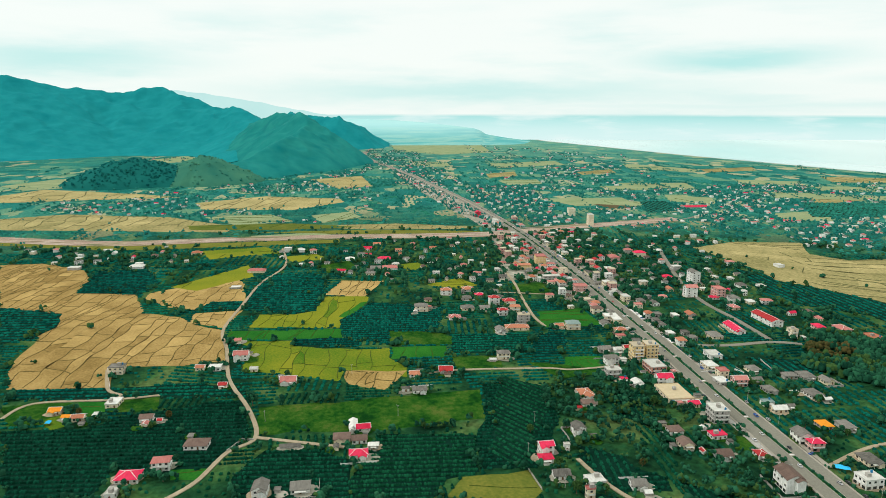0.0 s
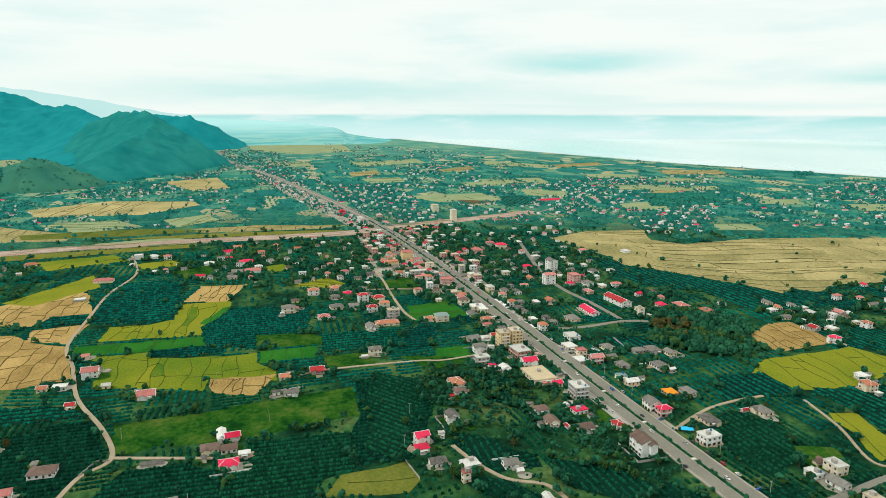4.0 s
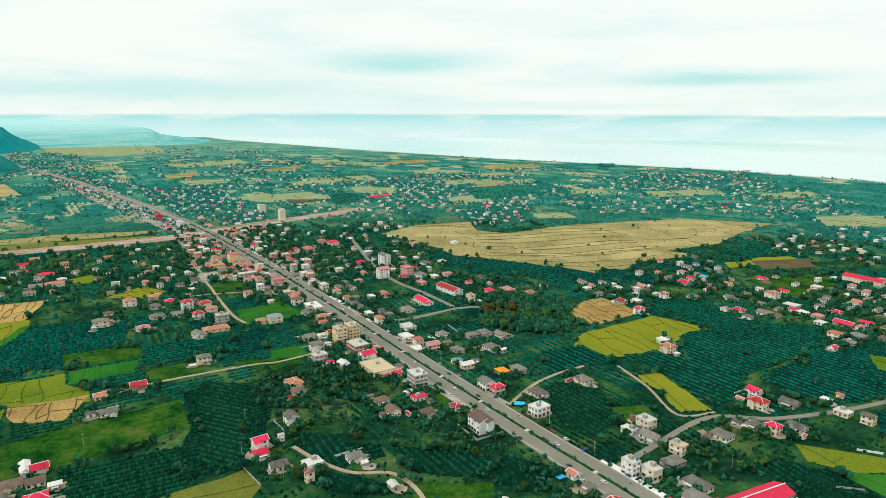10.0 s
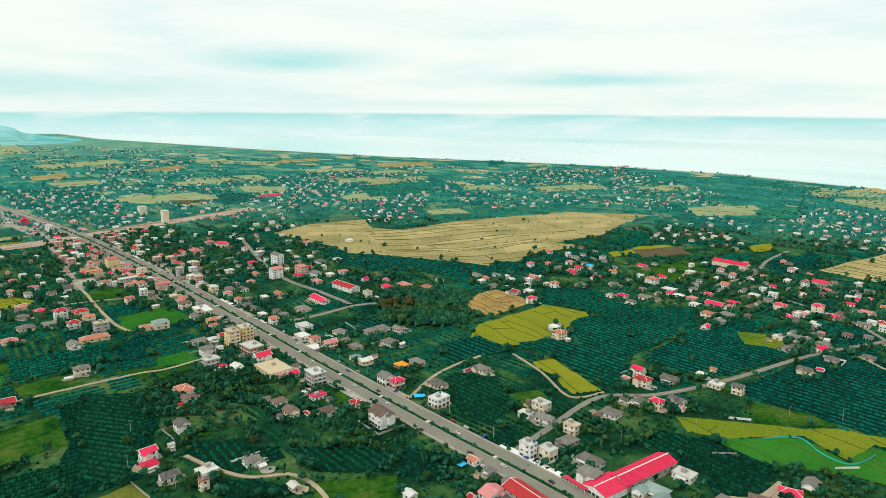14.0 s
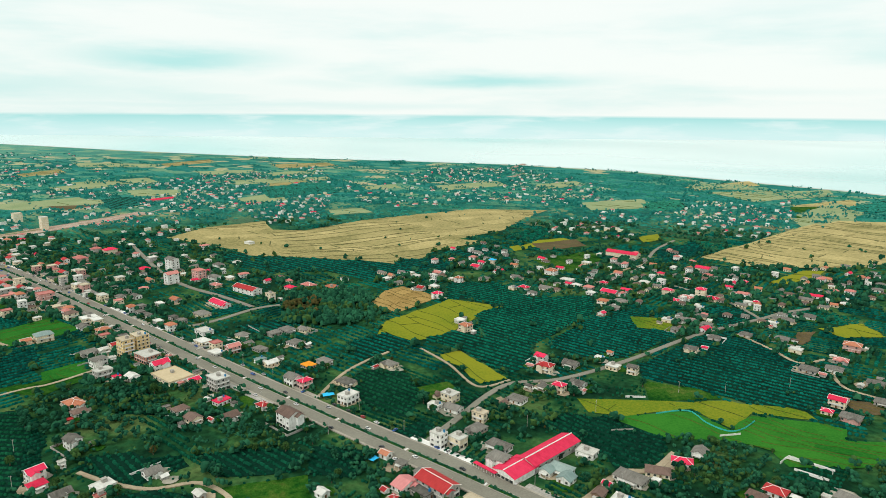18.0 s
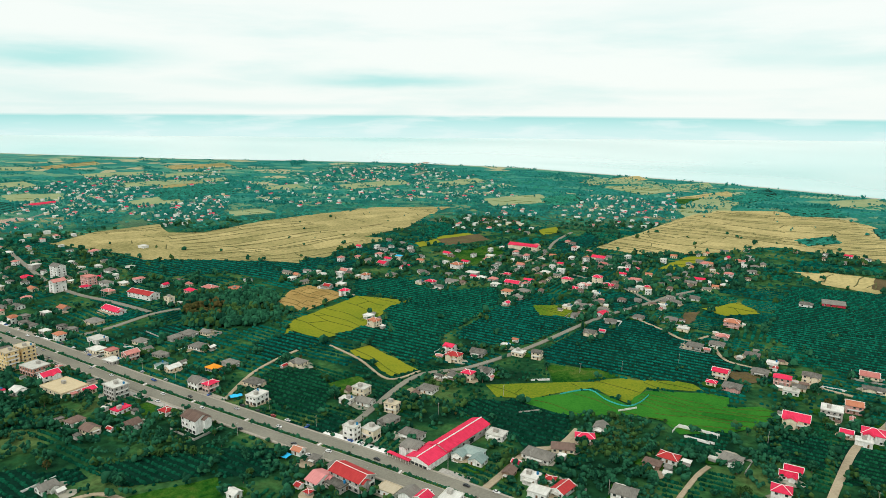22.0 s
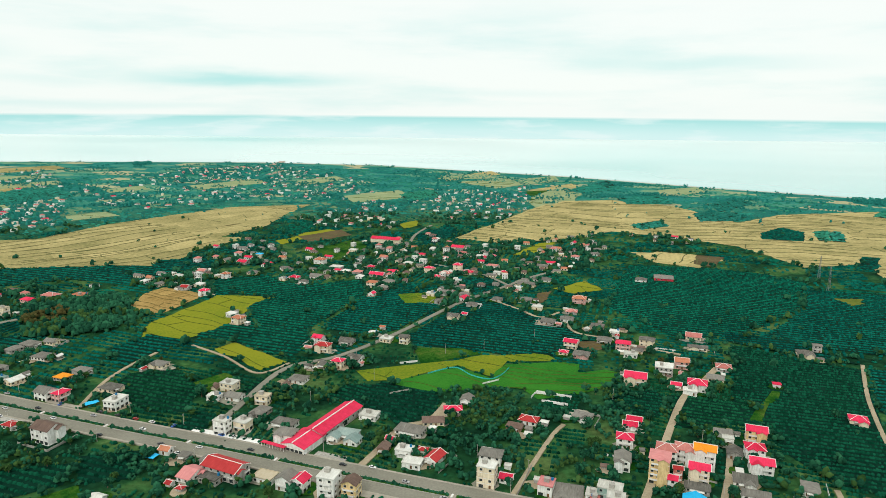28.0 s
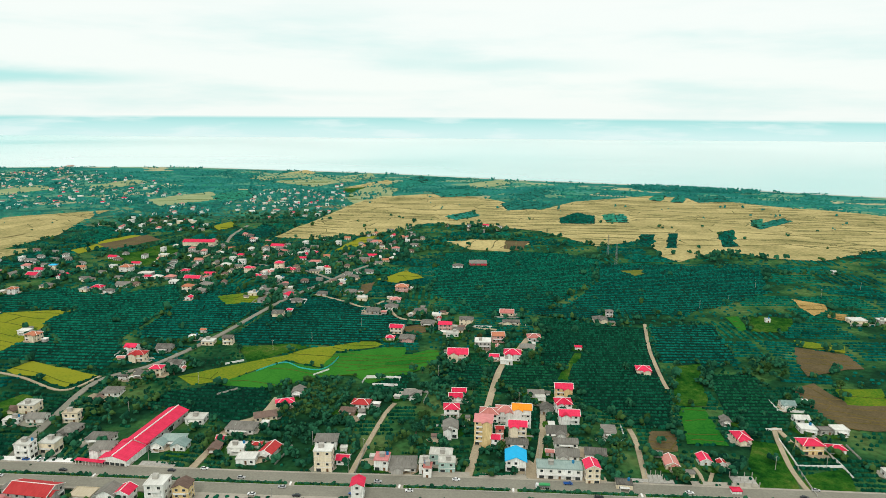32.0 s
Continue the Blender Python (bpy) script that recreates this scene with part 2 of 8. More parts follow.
def gravel_bed():
    """Braided river gravel: pale and pinkish channels with green and brown bars along the flow."""
    m, add, link, s = surface("river_gravel", 0.95, 0.0, 0.03)
    p = place(add)
    along = add("Mapping")
    link(p, along.inputs[0])
    along.inputs["Rotation"].default_value = (0, 0, 0.12)
    along.inputs["Scale"].default_value = (0.045, 0.006, 1)
    a = noise_of(add, link, 1.0, 5.0, along.outputs[0], 0.6)
    c = ramp_of(add, link, a, ((0.36, (0.055, 0.13, 0.055)), (0.42, (0.22, 0.19, 0.10)), (0.47, (0.42, 0.33, 0.24)), (0.52, (0.30, 0.20, 0.155)), (0.57, (0.50, 0.40, 0.32)), (0.66, (0.26, 0.20, 0.13))))
    fine = noise_of(add, link, 0.4, 3.0)
    link(mix_of(add, link, 1.0, c, ramp_of(add, link, fine, ((0.3, (0.75, 0.75, 0.75)), (0.7, (1.2, 1.2, 1.2)))), "MULTIPLY"), s.inputs["Base Color"])
    relief(add, link, s, fine, 0.4, 0.4)
    return m


M["sand"] = gravel_bed()


def sea_water():
    """Calm water: faint wind lanes over a pale, mirror-like surface."""
    m, add, link, s = surface("sea_water", 0.06, 0.0, 0.5)
    wide = add("Mapping")
    link(place(add), wide.inputs[0])
    wide.inputs["Scale"].default_value = (0.0005, 0.0011, 1)
    a = noise_of(add, link, 1.0, 3.0, wide.outputs[0])
    link(ramp_of(add, link, a, ((0.38, (0.22, 0.56, 0.52)), (0.62, (0.50, 0.74, 0.70)))), s.inputs["Base Color"])
    link(ramp_of(add, link, a, ((0.3, (0.05,)), (0.7, (0.10,)))), s.inputs["Roughness"])
    relief(add, link, s, noise_of(add, link, 0.02, 2.0), 0.003, 0.3)
    return m


M["sea"] = sea_water()

M["dull"] = varied("pale_dry_grassland", (0.18, 0.26, 0.12), (0.34, 0.37, 0.20), 0.3, 0.02, 0.95, 0.3, 0.3)
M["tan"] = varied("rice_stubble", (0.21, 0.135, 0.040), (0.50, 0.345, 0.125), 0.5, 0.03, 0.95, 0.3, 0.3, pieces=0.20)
# stubble and bunds of far fields, made paler to paint in haze
M["stubble"] = varied("hazed_rice_stubble", (0.20, 0.185, 0.070), (0.52, 0.425, 0.19), 0.2, 0.012, 0.95, 0.3, 0.3, pieces=0.14)
M["pale_bund"] = varied("hazed_grass_bund", (0.075, 0.095, 0.038), (0.175, 0.150, 0.065), 0.2, 0.03, 0.95)
M["ygreen"] = varied("ripening_rice", (0.050, 0.140, 0.010), (0.225, 0.235, 0.018), 0.5, 0.02, 0.95, 0.3, 0.4, pieces=0.5)
M["bgreen"] = varied("young_rice", (0.007, 0.095, 0.011), (0.038, 0.178, 0.019), 0.6, 0.03, 0.95, 0.3, 0.4, pieces=0.2)


def meadow():
    """Grazed grass: lush and yellowed patches, tufts and bare spots."""
    m, add, link, s = surface("meadow_grass", 0.95, 0.0, 0.02)
    big, mid, fine = noise_of(add, link, 0.035, 5.0), noise_of(add, link, 0.22, 4.0), noise_of(add, link, 1.4, 3.0)
    t = math_of(add, link, "ADD", math_of(add, link, "MULTIPLY", big, 0.65), math_of(add, link, "MULTIPLY", mid, 0.35))
    c = ramp_of(add, link, t, ((0.38, (0.004, 0.040, 0.006)), (0.46, (0.013, 0.074, 0.008)), (0.54, (0.036, 0.108, 0.012)), (0.64, (0.090, 0.13, 0.024))))
    link(mix_of(add, link, 1.0, c, ramp_of(add, link, fine, ((0.3, (0.62, 0.62, 0.62)), (0.7, (1.25, 1.25, 1.25)))), "MULTIPLY"), s.inputs["Base Color"])
    relief(add, link, s, mid, 0.5, 0.6)
    return m


M["grass"] = meadow()
M["olive"] = varied("dry_meadow", (0.075, 0.115, 0.018), (0.200, 0.195, 0.034), 0.4, 0.04, 0.95, 0.3, 0.4, pieces=0.22)
M["town"] = varied("trodden_town_ground", (0.13, 0.15, 0.10), (0.48, 0.44, 0.36), 0.12, 0.03, 0.95)
M["brown"] = varied("ploughed_soil", (0.070, 0.058, 0.028), (0.150, 0.112, 0.058), 0.7, 0.04, 0.95, 0.4, 0.3)
M["orchard"] = varied("grove_floor", (0.001, 0.014, 0.009), (0.005, 0.042, 0.024), 0.4, 0.03, 0.95, 0.4, 0.4)
M["bund"] = varied("grassy_bund", (0.075, 0.068, 0.020), (0.17, 0.120, 0.042), 0.4, 0.05, 0.95)
M["bund_green"] = varied("grassy_green_bund", (0.035, 0.075, 0.010), (0.10, 0.120, 0.026), 0.4, 0.05, 0.95)
M["bush"] = by_piece("grove_leaves", (0.001, 0.020, 0.010), (0.009, 0.104, 0.054), 0.9, 0.95, 0.015, 0.36)
# the grove leaves again for farther plots, with haze put into the colour
M["grove"] = by_piece("hazed_grove_leaves", (0.0008, 0.030, 0.024), (0.006, 0.145, 0.102), 0.5, 0.95, 0.015, 0.34)
for tone, (r, g, b) in {"_deep": (0.8, 0.78, 0.82), "_green": (1.25, 1.06, 0.92)}.items():
    M["bush" + tone] = by_piece("grove_leaves" + tone, (0.001 * r, 0.020 * g, 0.010 * b), (0.009 * r, 0.104 * g, 0.054 * b), 0.9, 0.95, 0.015, 0.36)
    M["grove" + tone] = by_piece("hazed_grove_leaves" + tone, (0.0008 * r, 0.030 * g, 0.024 * b), (0.006 * r, 0.145 * g, 0.102 * b), 0.5, 0.95, 0.015, 0.34)
    M["scrub" + tone] = by_piece("hazed_scrub_leaves" + tone, (0.010 * r, 0.120 * g, 0.088 * b), (0.036 * r, 0.260 * g, 0.190 * b), 0.4, 0.95, 0.02, 0.25)
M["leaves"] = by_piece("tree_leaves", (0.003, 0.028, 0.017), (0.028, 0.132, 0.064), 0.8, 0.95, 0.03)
# far bushes and trees: paler and bluer, haze painted into the leaves
M["scrub"] = by_piece("hazed_scrub_leaves", (0.010, 0.120, 0.088), (0.036, 0.260, 0.190), 0.4, 0.95, 0.02, 0.25)
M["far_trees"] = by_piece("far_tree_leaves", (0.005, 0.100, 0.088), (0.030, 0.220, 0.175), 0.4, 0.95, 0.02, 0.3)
M["autumn"] = by_piece("turning_leaves", (0.030, 0.042, 0.013), (0.105, 0.082, 0.028), 0.8, 0.95, 0.02)
M["olive_leaves"] = by_piece("olive_green_leaves", (0.010, 0.036, 0.010), (0.062, 0.130, 0.036), 0.8, 0.95, 0.02)
M["bark"] = varied("bark", (0.09, 0.065, 0.045), (0.18, 0.13, 0.09), 3.0, 0.3, 0.95)


def sheet_roof(name, dark, light, rough=0.7, gloss=0.12):
    """Corrugated sheet: ribs down the slope, with streaks and faded patches."""
    m, add, link, s = surface(name, rough, 0.0, gloss)
    o = add("TexCoord").outputs["Object"]
    ribs = add("TexWave", Scale=2.2, Distortion=0.2, wave_type="BANDS", bands_direction="X")
    link(o, ribs.inputs["Vector"])
    stretch = add("Mapping")
    link(o, stretch.inputs[0])
    stretch.inputs["Scale"].default_value = (1.6, 0.25, 0.25)
    streak = noise_of(add, link, 1.0, 4.0, stretch.outputs[0])
    patch = noise_of(add, link, 0.25, 3.0)
    r = add("ObjectInfo").outputs["Random"]
    t = math_of(add, link, "ADD", math_of(add, link, "MULTIPLY", streak, 0.4), math_of(add, link, "ADD", math_of(add, link, "MULTIPLY", patch, 0.35), math_of(add, link, "MULTIPLY", r, 0.25)))
    link(ramp_of(add, link, t, ((0.3, dark), (0.7, light))), s.inputs["Base Color"])
    relief(add, link, s, ribs.outputs[0], 0.35, 0.06)
    return m


def plaster(name, dark, light):
    """Painted render with rain streaks and blotches."""
    m, add, link, s = surface(name, 0.9, 0.0, 0.08)
    p = place(add)
    tall = add("Mapping")
    link(p, tall.inputs[0])
    tall.inputs["Scale"].default_value = (1.5, 1.5, 0.22)
    a = noise_of(add, link, 1.0, 4.0, tall.outputs[0])
    b = noise_of(add, link, 0.35, 3.0)
    t = math_of(add, link, "ADD", math_of(add, link, "MULTIPLY", a, 0.6), math_of(add, link, "MULTIPLY", b, 0.4))
    link(ramp_of(add, link, t, ((0.34, dark), (0.58, light))), s.inputs["Base Color"])
    relief(add, link, s, noise_of(add, link, 6.0, 2.0), 0.2, 0.03)
    return m


ROOF = {
    "r": ("bright red", sheet_roof("red_roof_sheet", (0.50, 0.014, 0.045), (0.80, 0.045, 0.115), 0.7, 0.12)),
    "R": ("dark red", sheet_roof("dark_red_roof_sheet", (0.30, 0.02, 0.02), (0.50, 0.05, 0.05))),
    "s": ("faded salmon", sheet_roof("salmon_roof_sheet", (0.40, 0.125, 0.105), (0.62, 0.26, 0.22))),
    "o": ("terracotta", sheet_roof("terracotta_roof", (0.36, 0.12, 0.06), (0.58, 0.24, 0.14))),
    "b": ("brown", sheet_roof("brown_roof", (0.10, 0.065, 0.05), (0.22, 0.15, 0.12), 0.8)),
    "g": ("weathered grey", sheet_roof("grey_roof_sheet", (0.085, 0.080, 0.068), (0.27, 0.255, 0.22), 0.85)),
    "w": ("pale concrete", sheet_roof("white_roof", (0.46, 0.45, 0.39), (0.80, 0.79, 0.73), 0.8)),
    "y": ("orange", sheet_roof("orange_roof_sheet", (0.72, 0.22, 0.015), (0.90, 0.36, 0.03))),
    "B": ("bright blue", sheet_roof("blue_roof_sheet", (0.02, 0.40, 0.72), (0.05, 0.55, 0.90))),
    "t": ("grey-green", sheet_roof("green_grey_roof_sheet", (0.16, 0.24, 0.22), (0.34, 0.42, 0.38))),
    "c": ("cream", sheet_roof("cream_roof", (0.45, 0.38, 0.26), (0.62, 0.54, 0.40), 0.85)),
    "k": ("tan", sheet_roof("tan_roof_sheet", (0.50, 0.40, 0.24), (0.68, 0.57, 0.37), 0.7)),
    "p": ("pink", sheet_roof("pink_roof_sheet", (0.5, 0.16, 0.16), (0.7, 0.3, 0.28))),
}
WALL = {
    "w": ("white", plaster("white_plaster", (0.56, 0.55, 0.49), (0.88, 0.88, 0.83))),
    "c": ("cream", plaster("cream_plaster", (0.58, 0.48, 0.32), (0.84, 0.74, 0.55))),
    "y": ("yellow", plaster("yellow_plaster", (0.52, 0.36, 0.15), (0.80, 0.61, 0.31))),
    "p": ("pink", plaster("pink_plaster", (0.42, 0.20, 0.17), (0.66, 0.40, 0.35))),
    "s": ("brick-red", plaster("brick_red_plaster", (0.36, 0.14, 0.10), (0.55, 0.27, 0.20))),
    "r": ("red", plaster("red_plaster", (0.45, 0.03, 0.05), (0.62, 0.06, 0.09))),
    "g": ("grey", plaster("grey_plaster", (0.26, 0.25, 0.22), (0.48, 0.46, 0.42))),
    "b": ("brown", plaster("brown_plaster", (0.16, 0.10, 0.07), (0.30, 0.21, 0.15))),
    "t": ("pale green", plaster("green_plaster", (0.20, 0.34, 0.30), (0.42, 0.56, 0.50))),
}
M["trim"] = varied("white_trim", (0.70, 0.68, 0.63), (0.88, 0.86, 0.82), 1.0, 0.1, 0.7, 0)
M["frame"] = varied("window_frame_paint", (0.45, 0.42, 0.36), (0.65, 0.62, 0.55), 2.0, 0.1, 0.6, 0)
M["glass"] = varied("window_glass", (0.012, 0.02, 0.022), (0.05, 0.06, 0.06), 0.7, 0.05, 0.12, 0, gloss=0.6)
M["wood"] = varied("brown_door_wood", (0.10, 0.05, 0.025), (0.22, 0.12, 0.06), 2.0, 0.2, 0.7, 0.2, 0.02)
M["concrete"] = varied("concrete", (0.28, 0.265, 0.23), (0.48, 0.46, 0.41), 0.8, 0.05, 0.9, 0.2, 0.05)
M["metal"] = varied("galvanised_metal", (0.22, 0.22, 0.21), (0.38, 0.38, 0.36), 2.0, 0.1, 0.5, 0, gloss=0.3, metal=0.6)
M["tyre"] = varied("tyre_rubber", (0.012, 0.012, 0.012), (0.03, 0.03, 0.03), 2.0, 0.1, 0.8, 0)
M["tank"] = varied("blue_tank_plastic", (0.02, 0.14, 0.30), (0.03, 0.22, 0.42), 1.0, 0.1, 0.5, 0)

# ---- large structure ----
def mesh_of(name, verts, faces, mats=(), slots=None, smooth=False):
    me = bpy.data.meshes.new(name)
    me.from_pydata(verts, [], faces)
    for m in mats:
        me.materials.append(M[m] if isinstance(m, str) else m)
    if slots is not None:
        me.polygons.foreach_set("material_index", np.asarray(slots, dtype=np.int32))
    if smooth:
        me.polygons.foreach_set("use_smooth", np.ones(len(me.polygons), dtype=bool))
    me.update()
    return me


COAST = [(-19000, 1500), (-16000, 1900), (-12468, 1997), (-9729, 2010), (-7657, 1980), (-5755, 1738), (-4628, 1660), (-3854, 1763), (-3116, 1850), (-2208, 2022), (-1715, 2200), (-1300, 2325), (-835, 2350), (-420, 2230),
         (-110, 2140), (272, 1955), (728, 1786), (1082, 1590), (2500, 900), (6000, -800)]


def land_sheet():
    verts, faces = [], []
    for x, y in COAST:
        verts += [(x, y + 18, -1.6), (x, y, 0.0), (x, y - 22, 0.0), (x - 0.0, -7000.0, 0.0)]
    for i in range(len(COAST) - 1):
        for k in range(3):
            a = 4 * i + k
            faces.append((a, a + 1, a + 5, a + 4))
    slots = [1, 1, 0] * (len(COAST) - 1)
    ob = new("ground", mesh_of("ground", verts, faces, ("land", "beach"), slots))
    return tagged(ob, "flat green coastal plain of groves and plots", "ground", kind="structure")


land_sheet()
sea = new("water", mesh_of("water", [(-20000, -2000, -1.2), (14000, -2000, -1.2), (14000, 14000, -1.2), (-20000, 14000, -1.2)], [(0, 1, 2, 3)], ("sea",)))
tagged(sea, "calm pale teal sea under an overcast sky", "sea", kind="structure")


def ribbon(pts, width, z, lift=0.0):
    """Vertices and faces of a flat strip along a line of points, smoothed at the bends."""
    p = [Vector(q) for q in pts]
    line = []
    for i in range(len(p) - 1):
        a, b = p[i], p[i + 1]
        before, after = p[max(i - 1, 0)], p[min(i + 2, len(p) - 1)]
        for k in range(6):
            t = k / 6
            m0, m1 = (b - before) / 2, (after - a) / 2
            line.append((2 * t ** 3 - 3 * t * t + 1) * a + (t ** 3 - 2 * t * t + t) * m0 + (3 * t * t - 2 * t ** 3) * b + (t ** 3 - t * t) * m1)
    line.append(p[-1])
    verts, faces = [], []
    for i, q in enumerate(line):
        d = (line[min(i + 1, len(line) - 1)] - line[max(i - 1, 0)]).normalized()
        n = Vector((-d.y, d.x))
        for s in (1, -1):
            c = q + n * s * width / 2
            verts.append((c.x, c.y, z))
        if i:
            a = 2 * i
            faces.append((a - 2, a - 1, a + 1, a))
    return verts, faces, line


def road(name, pts, width, z=0.30, mat="asphalt", label="", category="road"):
    v, f, line = ribbon(pts, width, z)
    n = len(v)
    v2 = v + [(x, y, 0.0) for x, y, _ in v]
    for i in range(0, n - 2, 2):
        f.append((i, i + 2, i + 2 + n, i + n))
        f.append((i + 3, i + 1, i + 1 + n, i + 3 + n))
    ob = new(name, mesh_of(name, v2, f, (mat,)))
    tagged(ob, label, category, kind="structure")
    return line


HIGHWAY = [(900, 215), (420, 248), (113, 276), (23, 284), (-85, 292), (-200, 303), (-304, 311), (-435, 323), (-600, 340), (-900, 366), (-1264, 385), (-1765, 374), (-2563, 315), (-3003, 267), (-3450, 262), (-3843, 326), (-4600, 470)]
MAIN = road("road", HIGHWAY, 25.5, 0.84, "verge", "wide main road with dusty verges")


def shifted(line, off, count=None):
    out = []
    for i, q in enumerate(line):
        d = (line[min(i + 1, len(line) - 1)] - line[max(i - 1, 0)]).normalized()
        out.append(q + Vector((-d.y, d.x)) * off)
    return out


def carriageways():
    for off in (6.5, -6.5):
        v, f, _ = ribbon([tuple(q) for q in shifted(MAIN, off)][::2], 9.2, 0.90)
        tagged(new("carriageway", mesh_of("carriageway", v, f, ("asphalt",))), "worn grey asphalt carriageway of the main road", "road", kind="structure")


carriageways()


def along(x):
    """Place and heading on the main road's middle line at a given east-west place."""
    for a, b in zip(MAIN[:-1], MAIN[1:]):
        if (a.x - x) * (b.x - x) <= 0 and a.x != b.x:
            t = (x - a.x) / (b.x - a.x)
            d = (b - a).normalized()
            return a + (b - a) * t, d
    return MAIN[0], (MAIN[1] - MAIN[0]).normalized()


def ridge_height(x, y, ridge, width, spread, power):
    """Height of a ridge line of (x, y, top) points, falling off to both sides."""
    best = np.zeros_like(x)
    for (ax, ay, ah), (bx, by, bh) in zip(ridge[:-1], ridge[1:]):
        dx, dy = bx - ax, by - ay
        t = np.clip(((x - ax) * dx + (y - ay) * dy) / (dx * dx + dy * dy), 0, 1)
        off = np.hypot(x - ax - t * dx, y - ay - t * dy)
        top = ah + (bh - ah) * t
        h = top * np.clip(1 - off / (width + spread * top), 0, 1) ** power
        best = np.maximum(best, h)
    return best


def polar(turn, far, rise):
    a = radians(turn)
    return (-math.sin(a) * far, math.cos(a) * far, 228 + math.tan(radians(rise)) * far)


def peak(turn, far, high):
    a = radians(turn)
    return (-math.sin(a) * far, math.cos(a) * far, high)


BACK = [polar(140, 4500, 3.0), polar(120, 4600, 3.4), polar(112, 4600, 2.5), polar(110.3, 4600, 2.26), polar(108.6, 4600, 1.7), polar(104.9, 4600, 1.34), polar(101.3, 4550, 1.68),
        polar(99.3, 4400, 1.18), polar(96.8, 4150, 0.31)]
LINK = [polar(98, 4300, 0.75), polar(96.8, 4150, 0.31), polar(94.8, 3900, -0.1), polar(93.3, 3700, -0.3), polar(91, 3300, -0.27)]
SPUR = [polar(93.6, 3700, -0.45), peak(92.6, 3350, 208), peak(91.0, 3150, 214), peak(90.3, 2950, 185), peak(91.6, 2700, 128), peak(94, 2500, 84), peak(97, 2330, 45)]
CAPE = [polar(93, 4500, -0.5), polar(87.7, 4100, -0.58), polar(85.9, 4250, -1.4), polar(84.5, 4400, -2.5)]
KNOLL = [peak(107.6, 2330, 22), peak(106.2, 2270, 62), peak(105.2, 2260, 82), peak(103.6, 2270, 88), peak(101.8, 2260, 74), peak(100.6, 2240, 30)]
KNOB = [peak(100.4, 2300, 40), peak(98.9, 2290, 92), peak(97.6, 2270, 66), peak(96.6, 2250, 20)]
HILL_POINTS = []


def hill(name, ridges, mat, turns, fars, cells, rough, label, crowns=0):
    """A wooded hill with spurs and gullies, from its ridge lines."""
    (nx, ny), size = cells, 0.0026
    A, D = np.meshgrid(np.radians(np.linspace(*turns, nx)), np.linspace(*fars, ny))
    X, Y = -np.sin(A) * D, np.cos(A) * D
    base = np.maximum.reduce([ridge_height(X, Y, *r) for r in ridges])
    z = np.full_like(X, -4.0)
    for i in range(ny):
        for j in range(nx):
            h = base[i, j]
            if h <= 0.5:
                continue
            p = Vector((X[i, j] * size, Y[i, j] * size, 3.1))
            gully = abs(noise.fractal(p, 0.9, 2.1, 4)) - 0.12
            tops = noise.noise(Vector((X[i, j] * 0.03, Y[i, j] * 0.03, 7.0)))
            z[i, j] = h - gully * min(h, 150) * rough * min(1, h / 60) + tops * 4 * min(1, h / 25)
    verts = np.stack([X, Y, z], -1).reshape(-1, 3)
    faces = [(i * nx + j, i * nx + j + 1, (i + 1) * nx + j + 1, (i + 1) * nx + j) for i in range(ny - 1) for j in range(nx - 1) if max(z[i, j], z[i + 1, j + 1], z[i, j + 1], z[i + 1, j]) > -3]
    if crowns:
        HILL_POINTS.append((verts[verts[:, 2] > 8], mat, crowns))
    return tagged(new(name, mesh_of(name, verts.tolist(), faces, (mat,), smooth=True)), label, "mountain", kind="structure")


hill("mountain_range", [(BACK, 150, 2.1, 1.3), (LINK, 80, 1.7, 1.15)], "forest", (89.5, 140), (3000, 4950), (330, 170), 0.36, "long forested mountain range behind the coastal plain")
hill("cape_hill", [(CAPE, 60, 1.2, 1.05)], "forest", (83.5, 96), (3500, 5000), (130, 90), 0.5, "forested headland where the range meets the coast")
hill("spur_hill", [(SPUR, 70, 1.15, 0.85)], "hazed_spur_forest", (84, 101), (2050, 4100), (170, 170), 0.4, "forested spur running down to the main road")
hill("knoll_hill", [(KNOLL, 40, 1.1, 0.7)], "knoll_forest", (98, 111), (2050, 2500), (120, 60), 0.4, "dark wooded knoll standing before the range", 900)
hill("knob_hill", [(KNOB, 60, 1.3, 0.8)], "knob_scrub", (94, 103), (2050, 2520), (90, 60), 0.55, "green scrub-covered hillock beside the wooded knoll", 260)


